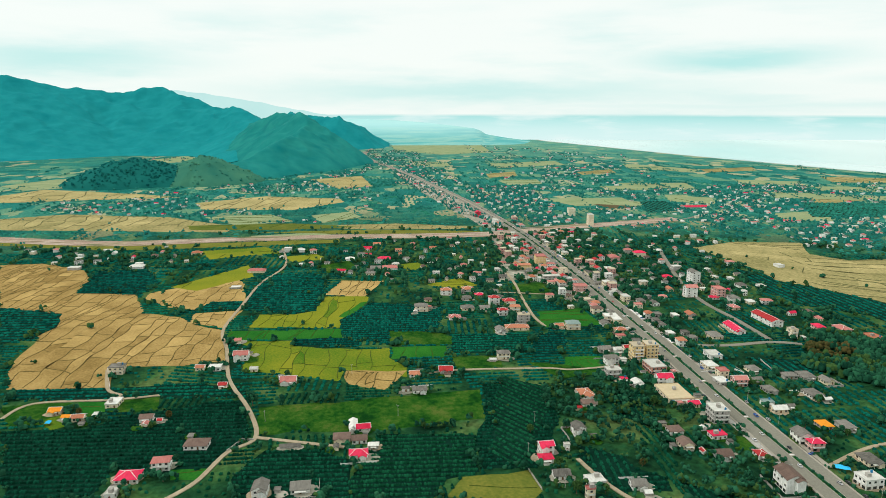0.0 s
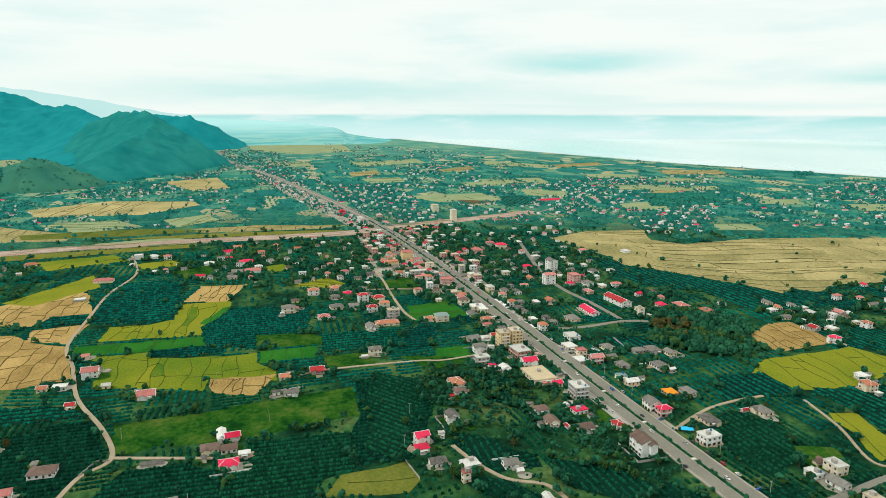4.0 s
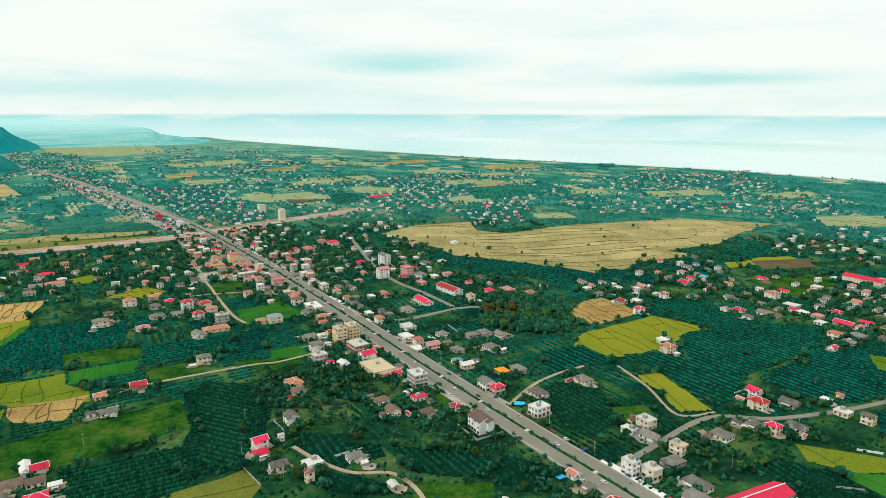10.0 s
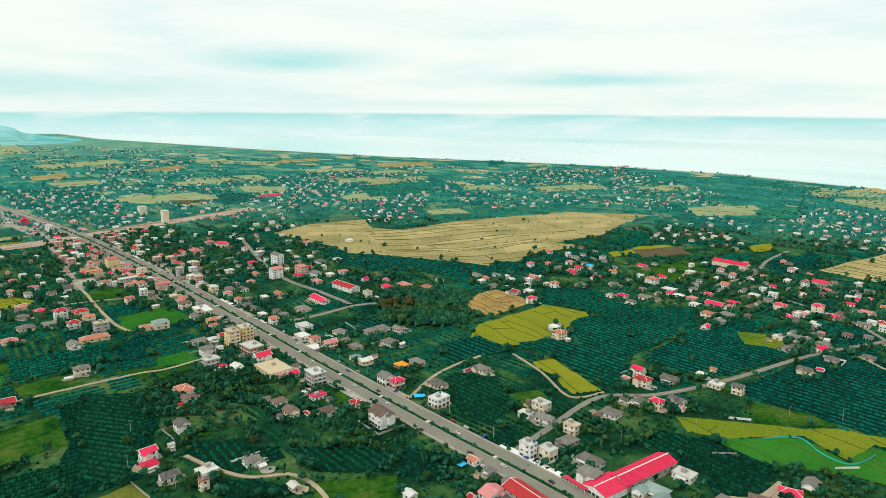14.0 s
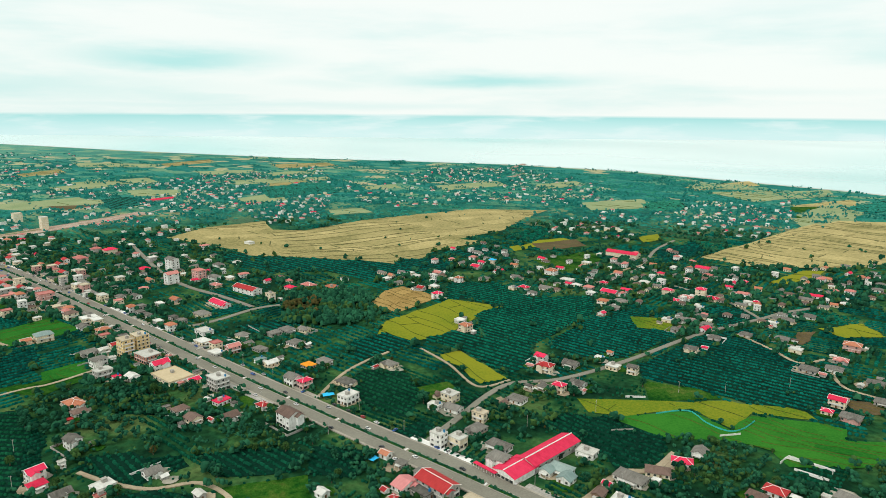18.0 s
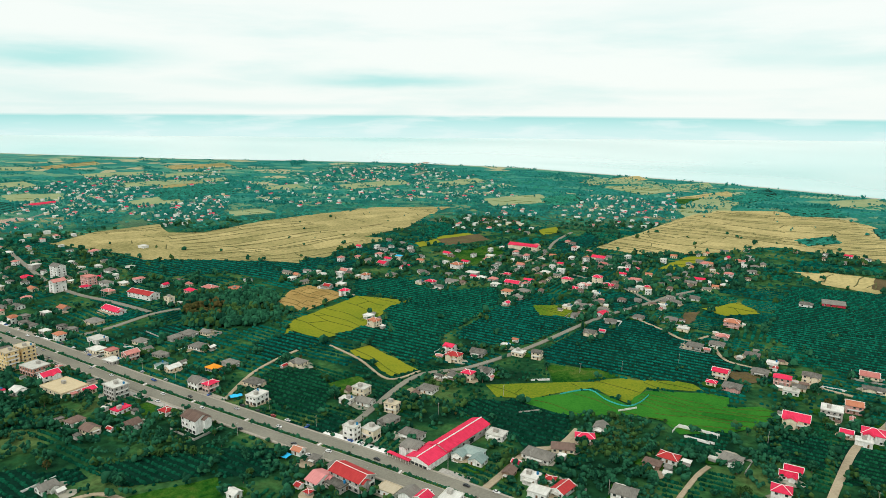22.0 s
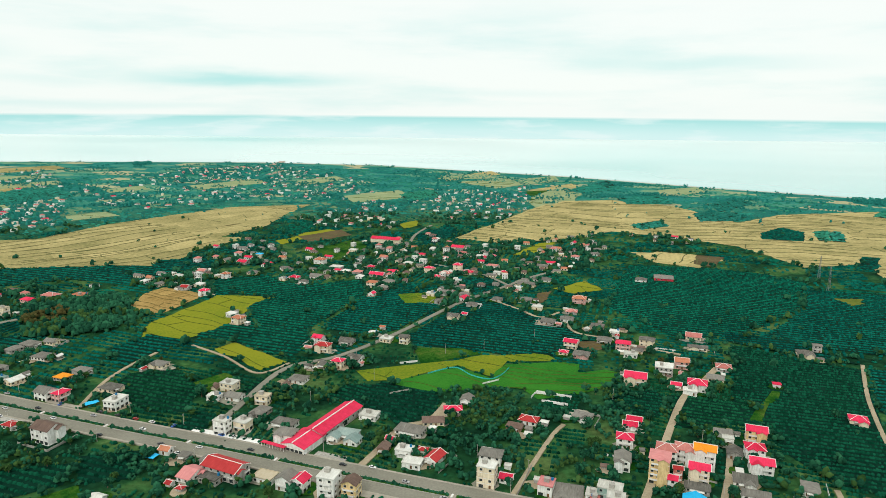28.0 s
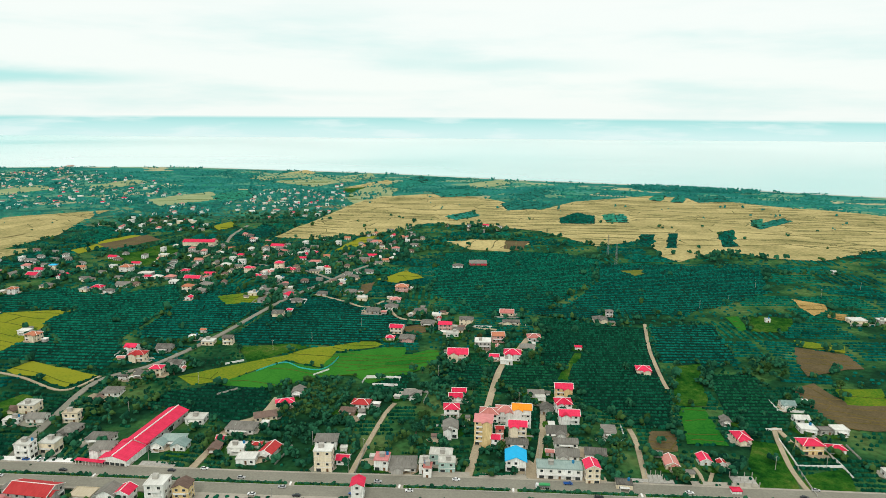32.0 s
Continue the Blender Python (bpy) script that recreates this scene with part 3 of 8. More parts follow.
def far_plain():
    """Backdrops raised to fit the camera's view: the plain and the coast beyond the last houses, and the pale mountains
    behind the cape.
    """
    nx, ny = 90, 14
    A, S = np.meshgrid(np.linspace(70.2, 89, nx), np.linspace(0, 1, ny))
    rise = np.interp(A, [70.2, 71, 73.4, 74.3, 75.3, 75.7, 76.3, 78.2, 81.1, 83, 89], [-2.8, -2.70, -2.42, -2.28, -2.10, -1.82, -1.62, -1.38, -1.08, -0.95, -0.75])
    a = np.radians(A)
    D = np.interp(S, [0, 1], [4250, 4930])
    # tilted up so that the camera sees it as flat land farther off
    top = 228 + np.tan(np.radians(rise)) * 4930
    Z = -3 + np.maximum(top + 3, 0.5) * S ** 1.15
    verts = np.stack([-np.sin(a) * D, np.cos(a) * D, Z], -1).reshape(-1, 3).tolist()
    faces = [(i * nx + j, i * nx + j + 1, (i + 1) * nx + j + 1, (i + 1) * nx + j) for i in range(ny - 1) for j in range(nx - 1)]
    tagged(new("backdrop", mesh_of("backdrop", verts, faces, ("far_plain",), smooth=True)), "pale far coast beyond the last houses, raised to fit the camera's view", "coast", kind="structure")
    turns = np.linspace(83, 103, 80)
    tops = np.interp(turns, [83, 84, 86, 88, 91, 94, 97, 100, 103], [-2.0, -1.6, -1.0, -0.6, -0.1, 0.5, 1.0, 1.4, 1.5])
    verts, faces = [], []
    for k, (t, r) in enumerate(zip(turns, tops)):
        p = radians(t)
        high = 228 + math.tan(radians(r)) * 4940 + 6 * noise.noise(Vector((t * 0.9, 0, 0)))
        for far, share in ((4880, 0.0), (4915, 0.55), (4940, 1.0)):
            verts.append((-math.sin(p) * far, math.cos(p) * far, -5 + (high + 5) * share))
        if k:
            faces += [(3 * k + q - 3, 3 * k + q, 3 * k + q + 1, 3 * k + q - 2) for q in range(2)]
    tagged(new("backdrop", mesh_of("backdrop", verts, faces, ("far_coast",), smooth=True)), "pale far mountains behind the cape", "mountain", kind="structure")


far_plain()

# ---- fields, lanes and what covers the ground ----
X0, Y0, CELL = -2700, -1000, 2.0
NX, NY = 1950, 1450
owner = np.zeros((NY, NX), dtype=np.int16)
FIELDS, LANES = [], []


def inside(pts, xs, ys):
    hit = np.zeros(xs.shape, dtype=bool)
    for i in range(len(pts)):
        (ax, ay), (bx, by) = pts[i], pts[(i + 1) % len(pts)]
        if ay == by:
            continue
        cross = ((ys >= ay) != (ys >= by)) & (xs < (bx - ax) * (ys - ay) / (by - ay) + ax)
        hit ^= cross
    return hit


def mark(pts, value):
    a = np.array(pts, dtype=float)
    i0, i1 = int(max((a[:, 0].min() - X0) / CELL, 0)), int(min((a[:, 0].max() - X0) / CELL + 2, NX))
    j0, j1 = int(max((a[:, 1].min() - Y0) / CELL, 0)), int(min((a[:, 1].max() - Y0) / CELL + 2, NY))
    if i1 <= i0 or j1 <= j0:
        return
    gx, gy = np.meshgrid(X0 + (np.arange(i0, i1) + 0.5) * CELL, Y0 + (np.arange(j0, j1) + 0.5) * CELL)
    owner[j0:j1, i0:i1][inside(pts, gx, gy)] = value


def who(xs, ys):
    i, j = ((np.asarray(xs) - X0) / CELL).astype(int), ((np.asarray(ys) - Y0) / CELL).astype(int)
    ok = (i >= 0) & (i < NX) & (j >= 0) & (j < NY)
    out = np.full(i.shape, -9, dtype=np.int16)
    out[ok] = owner[j[ok], i[ok]]
    return out


FIELD_LABEL = {"tan": "harvested rice field of tan stubble cut up by low bunds", "ygreen": "yellow-green ripening rice plot between low bunds",
               "bgreen": "bright green plot of young rice", "grass": "rough green meadow beside the groves", "olive": "dry olive-coloured meadow plot",
               "dull": "pale dry grassland on the plain", "town": "trodden pale ground between the town's shops and houses", "brown": "ploughed bare brown soil plot", "orchard": "dark floor of a planted grove"}


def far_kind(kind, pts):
    """Ripening rice beyond 1200 m takes the paler, duller grassland colour."""
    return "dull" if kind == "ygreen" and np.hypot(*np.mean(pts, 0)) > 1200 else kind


def field(kind, angle, pts):
    n = len(FIELDS) + 1
    rng = np.random.RandomState(n)
    line = []
    for i in range(len(pts)):
        a, b = np.array(pts[i], float), np.array(pts[(i + 1) % len(pts)], float)
        k = max(1, min(12, int(np.hypot(*(b - a)) / 14)))
        side = np.array([-(b - a)[1], (b - a)[0]]) / (np.hypot(*(b - a)) + 1e-6)
        for q in range(k):
            line.append(tuple(a + (b - a) * q / k + (side * rng.normal(0, 1.3) if q else 0)))
    z = 0.04 + 0.003 * n
    bm = bmesh.new()
    face = bm.faces.new([bm.verts.new((x, y, z)) for x, y in line])
    if face.calc_area() and face.normal.z < 0:
        face.normal_flip()
    bmesh.ops.triangulate(bm, faces=[face])
    me = bpy.data.meshes.new("field")
    bm.to_mesh(me)
    bm.free()
    # stubble beyond 880 m takes the colour with haze in it
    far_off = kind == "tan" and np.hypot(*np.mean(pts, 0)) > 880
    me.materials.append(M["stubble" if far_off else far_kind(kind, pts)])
    ob = tagged(new("field", me), FIELD_LABEL[kind], "field", "plots of the plain", "structure")
    mark(line, n)
    FIELDS.append((kind, angle, line, z, ob))


def lane(kind, width, pts):
    names = {"sand": ("riverbed", "wide stony riverbed with braided bare gravel", "riverbed"), "track": ("lane", "pale dusty unpaved village lane", "lane"),
             "asphalt": ("lane", "narrow grey asphalt side road", "lane")}
    nm, label, cat = names[kind]
    line = road(nm, pts, width, {"sand": 0.66, "track": 0.58, "asphalt": 0.56}[kind] + 0.004 * len(LANES), kind, label, cat)
    strip(line, width + 2, -2)
    LANES.append(line)
    return line


def strip(line, width, value):
    for a, b in zip(line[:-1], line[1:]):
        d = (b - a)
        if d.length < 0.01:
            continue
        n = Vector((-d.y, d.x)).normalized() * width / 2
        mark([tuple(a + n), tuple(b + n), tuple(b - n), tuple(a - n)], value)


# ---- fields and lanes ----
field('tan', 170, [(-1080, -467), (-1080, -408), (-1025, -332), (-947, -301), (-904, -305), (-870, -225), (-784, -195), (-761, -151), (-730, -131), (-705, -98), (-612, -84), (-608, -124), (-618, -189), (-564, -172), (-581, -258), (-650, -279), (-713, -280), (-804, -354)])
field('orchard', 82, [(-841, -369), (-802, -288), (-749, -276), (-714, -286), (-702, -312)])
field('tan', 170, [(-872, -209), (-941, -108), (-891, -92), (-785, -85), (-785, -140), (-802, -171), (-846, -209)])
field('tan', 170, [(-773, -138), (-774, -84), (-710, -99), (-738, -138)])
field('orchard', 82, [(-890, -301), (-1014, -309), (-1019, -245), (-928, -207), (-868, -218)])
field('orchard', 82, [(-785, -143), (-817, -125), (-815, -88), (-775, -91)])
field('ygreen', 167, [(-896, -189), (-1009, -99), (-936, -85), (-874, -151)])
field('orchard', 82, [(-848, -84), (-949, -66), (-933, 17), (-857, 12), (-769, 0), (-747, -25), (-774, -84)])
field('tan', 168, [(-824, 11), (-891, 35), (-879, 93), (-806, 60)])
field('ygreen', 167, [(-757, 0), (-816, 11), (-806, 63), (-787, 69), (-731, 25), (-718, 37), (-690, 24), (-709, -72), (-754, -64), (-747, -25)])
field('bgreen', 167, [(-728, 25), (-780, 53), (-785, 65), (-717, 40)])
field('bgreen', 167, [(-700, -93), (-686, 29), (-654, 25), (-669, -90)])
field('orchard', 82, [(-643, -23), (-663, -21), (-657, 25), (-641, 44), (-626, 38)])
field('ygreen', 167, [(-665, -88), (-658, -24), (-641, -23), (-621, 37), (-618, 71), (-591, 67), (-566, 80), (-543, 77), (-570, 24), (-545, 18), (-588, -67), (-646, -64)])
field('bgreen', 167, [(-620, 72), (-614, 127), (-584, 121), (-589, 68)])
field('orchard', 82, [(-716, 25), (-779, 68), (-739, 152), (-670, 129), (-628, 72), (-653, 29)])
field('tan', 167, [(-568, 25), (-558, 79), (-520, 55), (-538, 25)])
field('grass', 82, [(-669, 76), (-650, 134), (-617, 127), (-628, 72)])
field('orchard', 82, [(-646, 136), (-633, 225), (-583, 202), (-588, 127)])
field('grass', 82, [(-505, -46), (-505, 134), (-453, 126), (-449, 55), (-460, -46)])
field('orchard', 82, [(-516, 139), (-507, 185), (-438, 179), (-379, 145), (-383, 103), (-421, 109), (-453, 126)])
field('olive', 82, [(-356, 75), (-376, 90), (-376, 134), (-351, 135), (-341, 124)])
field('orchard', 82, [(-420, 30), (-443, 46), (-429, 110), (-380, 102), (-375, 79), (-352, 67), (-363, 11)])
field('orchard', 82, [(-401, -56), (-435, -37), (-429, -2), (-410, 22), (-361, 17), (-374, -49)])
field('orchard', 82, [(-500, -229), (-492, -170), (-511, -145), (-525, -56), (-456, -51), (-405, -79), (-430, -134), (-392, -139), (-402, -189)])
field('orchard', 82, [(-556, -243), (-577, -250), (-569, -176), (-544, -167)])
field('orchard', 82, [(-545, -163), (-564, -170), (-567, -112), (-545, -60), (-528, -58)])
field('grass', 82, [(-544, -248), (-547, -224), (-542, -194), (-504, -197), (-509, -229)])
field('bgreen', 82, [(-543, -190), (-539, -167), (-514, -163), (-513, -178)])
field('grass', 82, [(-541, -157), (-542, -128), (-517, -124), (-518, -155)])
field('bgreen', 82, [(-421, -97), (-418, -72), (-405, -77), (-408, -94)])
field('grass', 82, [(-583, 126), (-577, 169), (-549, 167), (-550, 124)])
field('orchard', 82, [(-391, 171), (-389, 189), (-351, 218), (-335, 214), (-340, 182)])
field('orchard', 82, [(-473, 229), (-477, 264), (-427, 261), (-438, 230)])
field('bgreen', 82, [(-704, 252), (-708, 310), (-645, 307), (-648, 240)])
field('bgreen', 82, [(-562, 232), (-558, 267), (-535, 252), (-538, 221)])
field('orchard', 82, [(-628, 232), (-626, 257), (-572, 236), (-563, 204), (-593, 208)])
field('orchard', 82, [(-583, 386), (-597, 436), (-582, 466), (-564, 452), (-577, 385)])
field('ygreen', 82, [(-845, 146), (-875, 195), (-832, 213), (-819, 175)])
field('grass', 82, [(-823, 257), (-829, 303), (-774, 295), (-781, 256)])
field('ygreen', 82, [(-509, -206), (-526, -196), (-500, -184), (-495, -194)])
field('tan', 170, [(-1540, -677), (-1591, -539), (-1507, -308), (-1355, -151), (-1295, -165), (-1343, -348), (-1404, -599)])
field('tan', 170, [(-1726, -291), (-1826, -127), (-1742, 65), (-1675, 77), (-1564, -46), (-1604, -253)])
field('tan', 170, [(-1942, -846), (-2104, -767), (-1925, -448), (-1845, -346), (-1834, -578), (-1819, -769)])
field('tan', 170, [(-2244, -8), (-2324, 167), (-2008, 178), (-1955, 74)])
field('ygreen', 167, [(-1472, -7), (-1512, 82), (-1427, 102), (-1370, 16)])
field('ygreen', 82, [(-1493, -236), (-1505, -94), (-1402, -42), (-1368, -152)])
field('ygreen', 82, [(-1252, -120), (-1262, 4), (-1220, 45), (-1205, -77)])
field('ygreen', 82, [(-1129, -191), (-1140, -82), (-1089, -52), (-1066, -155)])
field('dull', 82, [(-4366, 500), (-4964, 738), (-4253, 1082), (-3469, 946), (-3347, 644), (-3662, 450)])
field('tan', 82, [(-1508, 1273), (-1528, 1411), (-1452, 1393), (-1411, 1226)])
field('tan', 82, [(-2337, 1480), (-2390, 1739), (-2253, 1665), (-2208, 1422)])
field('tan', 82, [(-2319, 960), (-2404, 1135), (-2271, 1095), (-2215, 939)])
field('ygreen', 82, [(-1644, 575), (-1622, 803), (-1496, 787), (-1498, 625)])
field('ygreen', 82, [(-1655, 944), (-1643, 1005), (-1536, 957), (-1528, 889)])
field('tan', 82, [(-2320, 614), (-2385, 740), (-2221, 700), (-2184, 588)])
field('dull', 167, [(-3167, -751), (-3507, -618), (-3260, -526), (-2961, -636)])
field('dull', 167, [(-2224, -935), (-2405, -838), (-2362, -617), (-2165, -631), (-2087, -820)])
field('olive', 170, [(-1281, -549), (-1200, -340), (-1194, -153), (-1187, 43), (-1156, 42), (-1153, -149), (-1161, -330), (-1237, -531)])
field('olive', 170, [(-1287, -123), (-1278, 47), (-1241, 241), (-1212, 324), (-1206, 234), (-1242, 46)])
field('tan', 167, [(-1338, 4), (-1334, 164), (-1260, 337), (-1248, 265), (-1286, 69)])
field('ygreen', 167, [(-1059, -51), (-1069, 2), (-1032, 20), (-1015, -32)])
field('ygreen', 167, [(-1096, -177), (-1113, -108), (-1080, -96), (-1060, -163)])
field('ygreen', 167, [(-966, 119), (-978, 155), (-949, 168), (-928, 131)])
field('grass', 82, [(-989, 2), (-1010, 54), (-960, 59), (-933, 17)])
field('town', 82, [(-1201, 321), (-1232, 381), (-1087, 394), (-848, 368), (-714, 345), (-707, 317), (-812, 317), (-848, 285), (-841, 243), (-1012, 300)])
field('town', 82, [(-2563, 315), (-2287, 361), (-1595, 381), (-1266, 374), (-1242, 332), (-1493, 316), (-2065, 290)])
field('olive', 170, [(-1388, -253), (-1374, -41), (-1308, 93), (-1301, -39), (-1333, -233)])
field('dull', 82, [(-2756, 728), (-2848, 1068), (-2636, 1040), (-2535, 717)])
field('dull', 82, [(-2645, 1299), (-2337, 1480), (-2215, 1381), (-2438, 1222)])
field('dull', 82, [(-1975, 1378), (-1871, 1551), (-1793, 1448), (-1850, 1313)])
field('dull', 82, [(-1753, 1494), (-1688, 1673), (-1597, 1566), (-1651, 1428)])
field('dull', 82, [(-2974, 417), (-2842, 598), (-2624, 529), (-2730, 407)])
field('ygreen', 82, [(-1877, 853), (-1879, 1003), (-1769, 963), (-1766, 838)])
field('ygreen', 82, [(-2091, 593), (-2100, 731), (-1969, 705), (-1959, 592)])
field('ygreen', 82, [(-1305, 1019), (-1317, 1131), (-1244, 1084), (-1231, 991)])
field('brown', 82, [(-1517, 678), (-1533, 806), (-1464, 800), (-1439, 686)])
field('grass', 82, [(-654, 116), (-639, 138), (-616, 133), (-616, 116)])
field('tan', 61, [(-1001, 632), (-1029, 732), (-998, 840), (-915, 789), (-864, 817), (-855, 961), (-813, 1090), (-756, 1221), (-622, 1304), (-611, 1169), (-580, 1034), (-599, 916), (-550, 926), (-577, 818), (-553, 716), (-638, 692), (-702, 663), (-781, 623), (-827, 638), (-938, 633)])
field('orchard', -5, [(-766, 610), (-702, 663), (-586, 707), (-553, 716), (-511, 688), (-516, 645), (-550, 618), (-616, 622), (-674, 574)])
field('orchard', -5, [(-573, 709), (-583, 742), (-543, 771), (-491, 746), (-477, 704), (-517, 695)])
field('tan', 61, [(-223, 1011), (-196, 1119), (-135, 1132), (-123, 1282), (-77, 1386), (-33, 1358), (-21, 1091), (-118, 1011), (-159, 1006)])
field('ygreen', -5, [(-122, 907), (-92, 1012), (-67, 1025), (-70, 992), (-99, 916)])
field('tan', -15, [(-472, 541), (-493, 595), (-488, 622), (-449, 615), (-422, 606), (-426, 533), (-452, 525)])
field('ygreen', -15, [(-393, 457), (-417, 503), (-411, 608), (-344, 618), (-346, 494), (-362, 462)])
field('ygreen', -20, [(-317, 457), (-309, 477), (-242, 446), (-255, 424)])
field('orchard', -5, [(-457, 675), (-400, 704), (-335, 670), (-281, 721), (-251, 662), (-257, 566), (-261, 528), (-241, 488), (-244, 454), (-317, 479), (-356, 487), (-339, 522), (-355, 591), (-343, 619), (-418, 618)])
field('orchard', -5, [(-251, 536), (-250, 663), (-224, 692), (-151, 656), (-179, 549), (-203, 519)])
field('orchard', -5, [(-165, 536), (-141, 640), (-105, 706), (-74, 638), (-25, 608), (-36, 565), (-73, 511), (-109, 514), (-153, 513)])
field('orchard', -5, [(-203, 741), (-168, 747), (-135, 777), (-103, 739), (-131, 684), (-150, 744)])
field('grass', 0, [(-152, 506), (-110, 516), (-88, 507), (-134, 471)])
field('ygreen', -15, [(-180, 443), (-138, 469), (-84, 507), (-76, 506), (-43, 530), (-25, 509), (-66, 494), (-74, 460), (-104, 476), (-125, 454), (-139, 436), (-164, 426)])
field('bgreen', -10, [(-153, 419), (-124, 451), (-102, 471), (-73, 457), (-65, 489), (-23, 506), (-7, 505), (2, 456), (-33, 427), (-48, 445), (-76, 438), (-114, 419)])
field('orchard', -17, [(-188, 385), (-177, 416), (-154, 422), (-119, 412), (-98, 391), (-119, 361), (-148, 384)])
field('orchard', -5, [(-341, 349), (-350, 392), (-320, 409), (-283, 382), (-264, 343), (-291, 338)])
field('orchard', -5, [(-403, 428), (-395, 476), (-348, 469), (-358, 432), (-367, 404)])
field('orchard', -5, [(-263, 317), (-257, 348), (-242, 346), (-238, 322)])
field('grass', -5, [(-292, 387), (-278, 413), (-259, 401), (-261, 374)])
field('orchard', -5, [(-253, 392), (-247, 410), (-232, 391), (-235, 372)])
field('orchard', -5, [(-528, 402), (-508, 454), (-474, 430), (-490, 400)])
field('bgreen', -5, [(-553, 230), (-550, 257), (-532, 255), (-537, 227)])
field('grass', -5, [(-555, 192), (-536, 236), (-520, 256), (-513, 212)])
field('orchard', 30, [(-530, 159), (-503, 187), (-465, 182), (-427, 158), (-375, 134), (-400, 114)])
field('orchard', -10, [(-401, 178), (-379, 204), (-350, 202), (-340, 189), (-365, 177)])
field('orchard', 10, [(-330, 186), (-287, 205), (-317, 168), (-349, 156)])
field('orchard', -5, [(-492, 242), (-451, 261), (-409, 244), (-439, 226)])
field('grass', -5, [(-299, 210), (-269, 249), (-240, 228), (-280, 196)])
field('orchard', -5, [(-345, 223), (-323, 250), (-288, 268), (-277, 247), (-311, 216)])
field('orchard', -5, [(-291, 275), (-260, 291), (-243, 262), (-269, 249)])
field('grass', -5, [(-391, 295), (-382, 316), (-360, 301), (-375, 283)])
field('ygreen', 0, [(-999, 1013), (-965, 1085), (-904, 1052), (-946, 976)])
field('ygreen', -5, [(-492, 975), (-459, 1033), (-430, 1014), (-464, 939)])
field('ygreen', -5, [(-358, 1118), (-340, 1166), (-317, 1121), (-335, 1076)])
field('ygreen', -5, [(-611, 1460), (-519, 1616), (-430, 1500), (-543, 1361)])
field('ygreen', 0, [(-499, 910), (-460, 1014), (-443, 998), (-476, 886)])
field('grass', -5, [(-425, 844), (-384, 952), (-329, 901), (-354, 805)])
field('tan', -5, [(-2002, 1724), (-1900, 1932), (-1756, 1847), (-1840, 1637)])
field('ygreen', -5, [(-1636, 660), (-1538, 811), (-1455, 779), (-1551, 648)])
field('ygreen', -5, [(-1642, 945), (-1575, 1037), (-1461, 977), (-1525, 892)])
field('tan', -5, [(-503, 1949), (-384, 2245), (-334, 2134), (-454, 1875)])
field('tan', -5, [(-196, 1723), (-81, 1942), (-62, 1591), (-150, 1516)])
field('ygreen', -5, [(-168, 1501), (-65, 1651), (-55, 1476), (-136, 1393)])
field('town', -5, [(-1145, 373), (-1065, 398), (-704, 348), (-678, 316), (-832, 318), (-892, 285)])
field('dull', -5, [(-1661, 1251), (-1505, 1529), (-1420, 1467), (-1539, 1197)])
field('dull', -5, [(-1093, 1518), (-1007, 1751), (-922, 1669), (-997, 1463)])
field('dull', -5, [(-1951, 948), (-1911, 1160), (-1770, 1110), (-1816, 912)])
field('ygreen', -5, [(-1305, 1013), (-1263, 1121), (-1182, 1066), (-1222, 981)])
field('ygreen', -5, [(-1236, 1391), (-1200, 1498), (-1128, 1433), (-1172, 1342)])
field('dull', -5, [(-873, 1712), (-824, 1914), (-749, 1822), (-800, 1636)])
field('brown', 61, [(-481, 954), (-438, 1032), (-401, 992), (-442, 914)])
field('orchard', -5, [(-553, 987), (-538, 1107), (-481, 1082), (-488, 966)])
field('orchard', -5, [(-563, 814), (-540, 876), (-478, 874), (-494, 802)])
field('orchard', -5, [(-300, 1022), (-266, 1133), (-230, 1054), (-256, 918)])
field('orchard', -5, [(-861, 610), (-781, 623), (-679, 578), (-736, 566)])
field('orchard', -5, [(-490, 1529), (-438, 1660), (-375, 1516), (-429, 1418)])
field('orchard', -5, [(-1448, 1203), (-1388, 1410), (-1196, 1256), (-1244, 1067)])
field('orchard', -5, [(-1538, 811), (-1536, 883), (-1381, 819), (-1364, 742)])
field('orchard', -3, [(125, 589), (173, 565), (219, 553), (199, 457), (191, 413), (169, 351), (142, 358), (122, 390), (123, 414), (105, 464)])
field('orchard', -5, [(43, 887), (135, 907), (215, 888), (255, 851), (215, 727), (148, 632), (83, 593), (16, 677), (25, 784)])
field('orchard', -5, [(245, 816), (353, 816), (453, 784), (403, 675), (266, 592), (188, 602), (158, 622), (221, 727)])
field('orchard', -5, [(122, 622), (158, 622), (188, 602), (223, 565), (180, 571), (123, 597)])
field('orchard', -3, [(225, 556), (289, 564), (266, 468), (232, 445), (216, 463), (202, 469)])
field('orchard', -3, [(230, 439), (267, 442), (251, 356), (210, 358)])
field('orchard', -5, [(-138, 577), (-102, 624), (-19, 594), (31, 558), (-16, 524), (-75, 510), (-128, 528)])
field('orchard', -5, [(-162, 409), (-152, 429), (-108, 418), (-100, 403), (-117, 376), (-148, 369)])
field('orchard', -5, [(13, 448), (50, 465), (62, 453), (51, 420), (17, 416)])
field('orchard', -5, [(59, 459), (124, 464), (121, 414), (98, 425), (57, 405)])
field('brown', -15, [(282, 412), (305, 422), (309, 387), (333, 382), (315, 345), (284, 349), (279, 378)])
field('brown', -10, [(335, 500), (369, 480), (363, 449), (308, 435), (315, 462)])
field('ygreen', -5, [(344, 519), (380, 501), (370, 485), (338, 502)])
field('ygreen', -5, [(314, 411), (350, 411), (336, 382), (307, 384)])
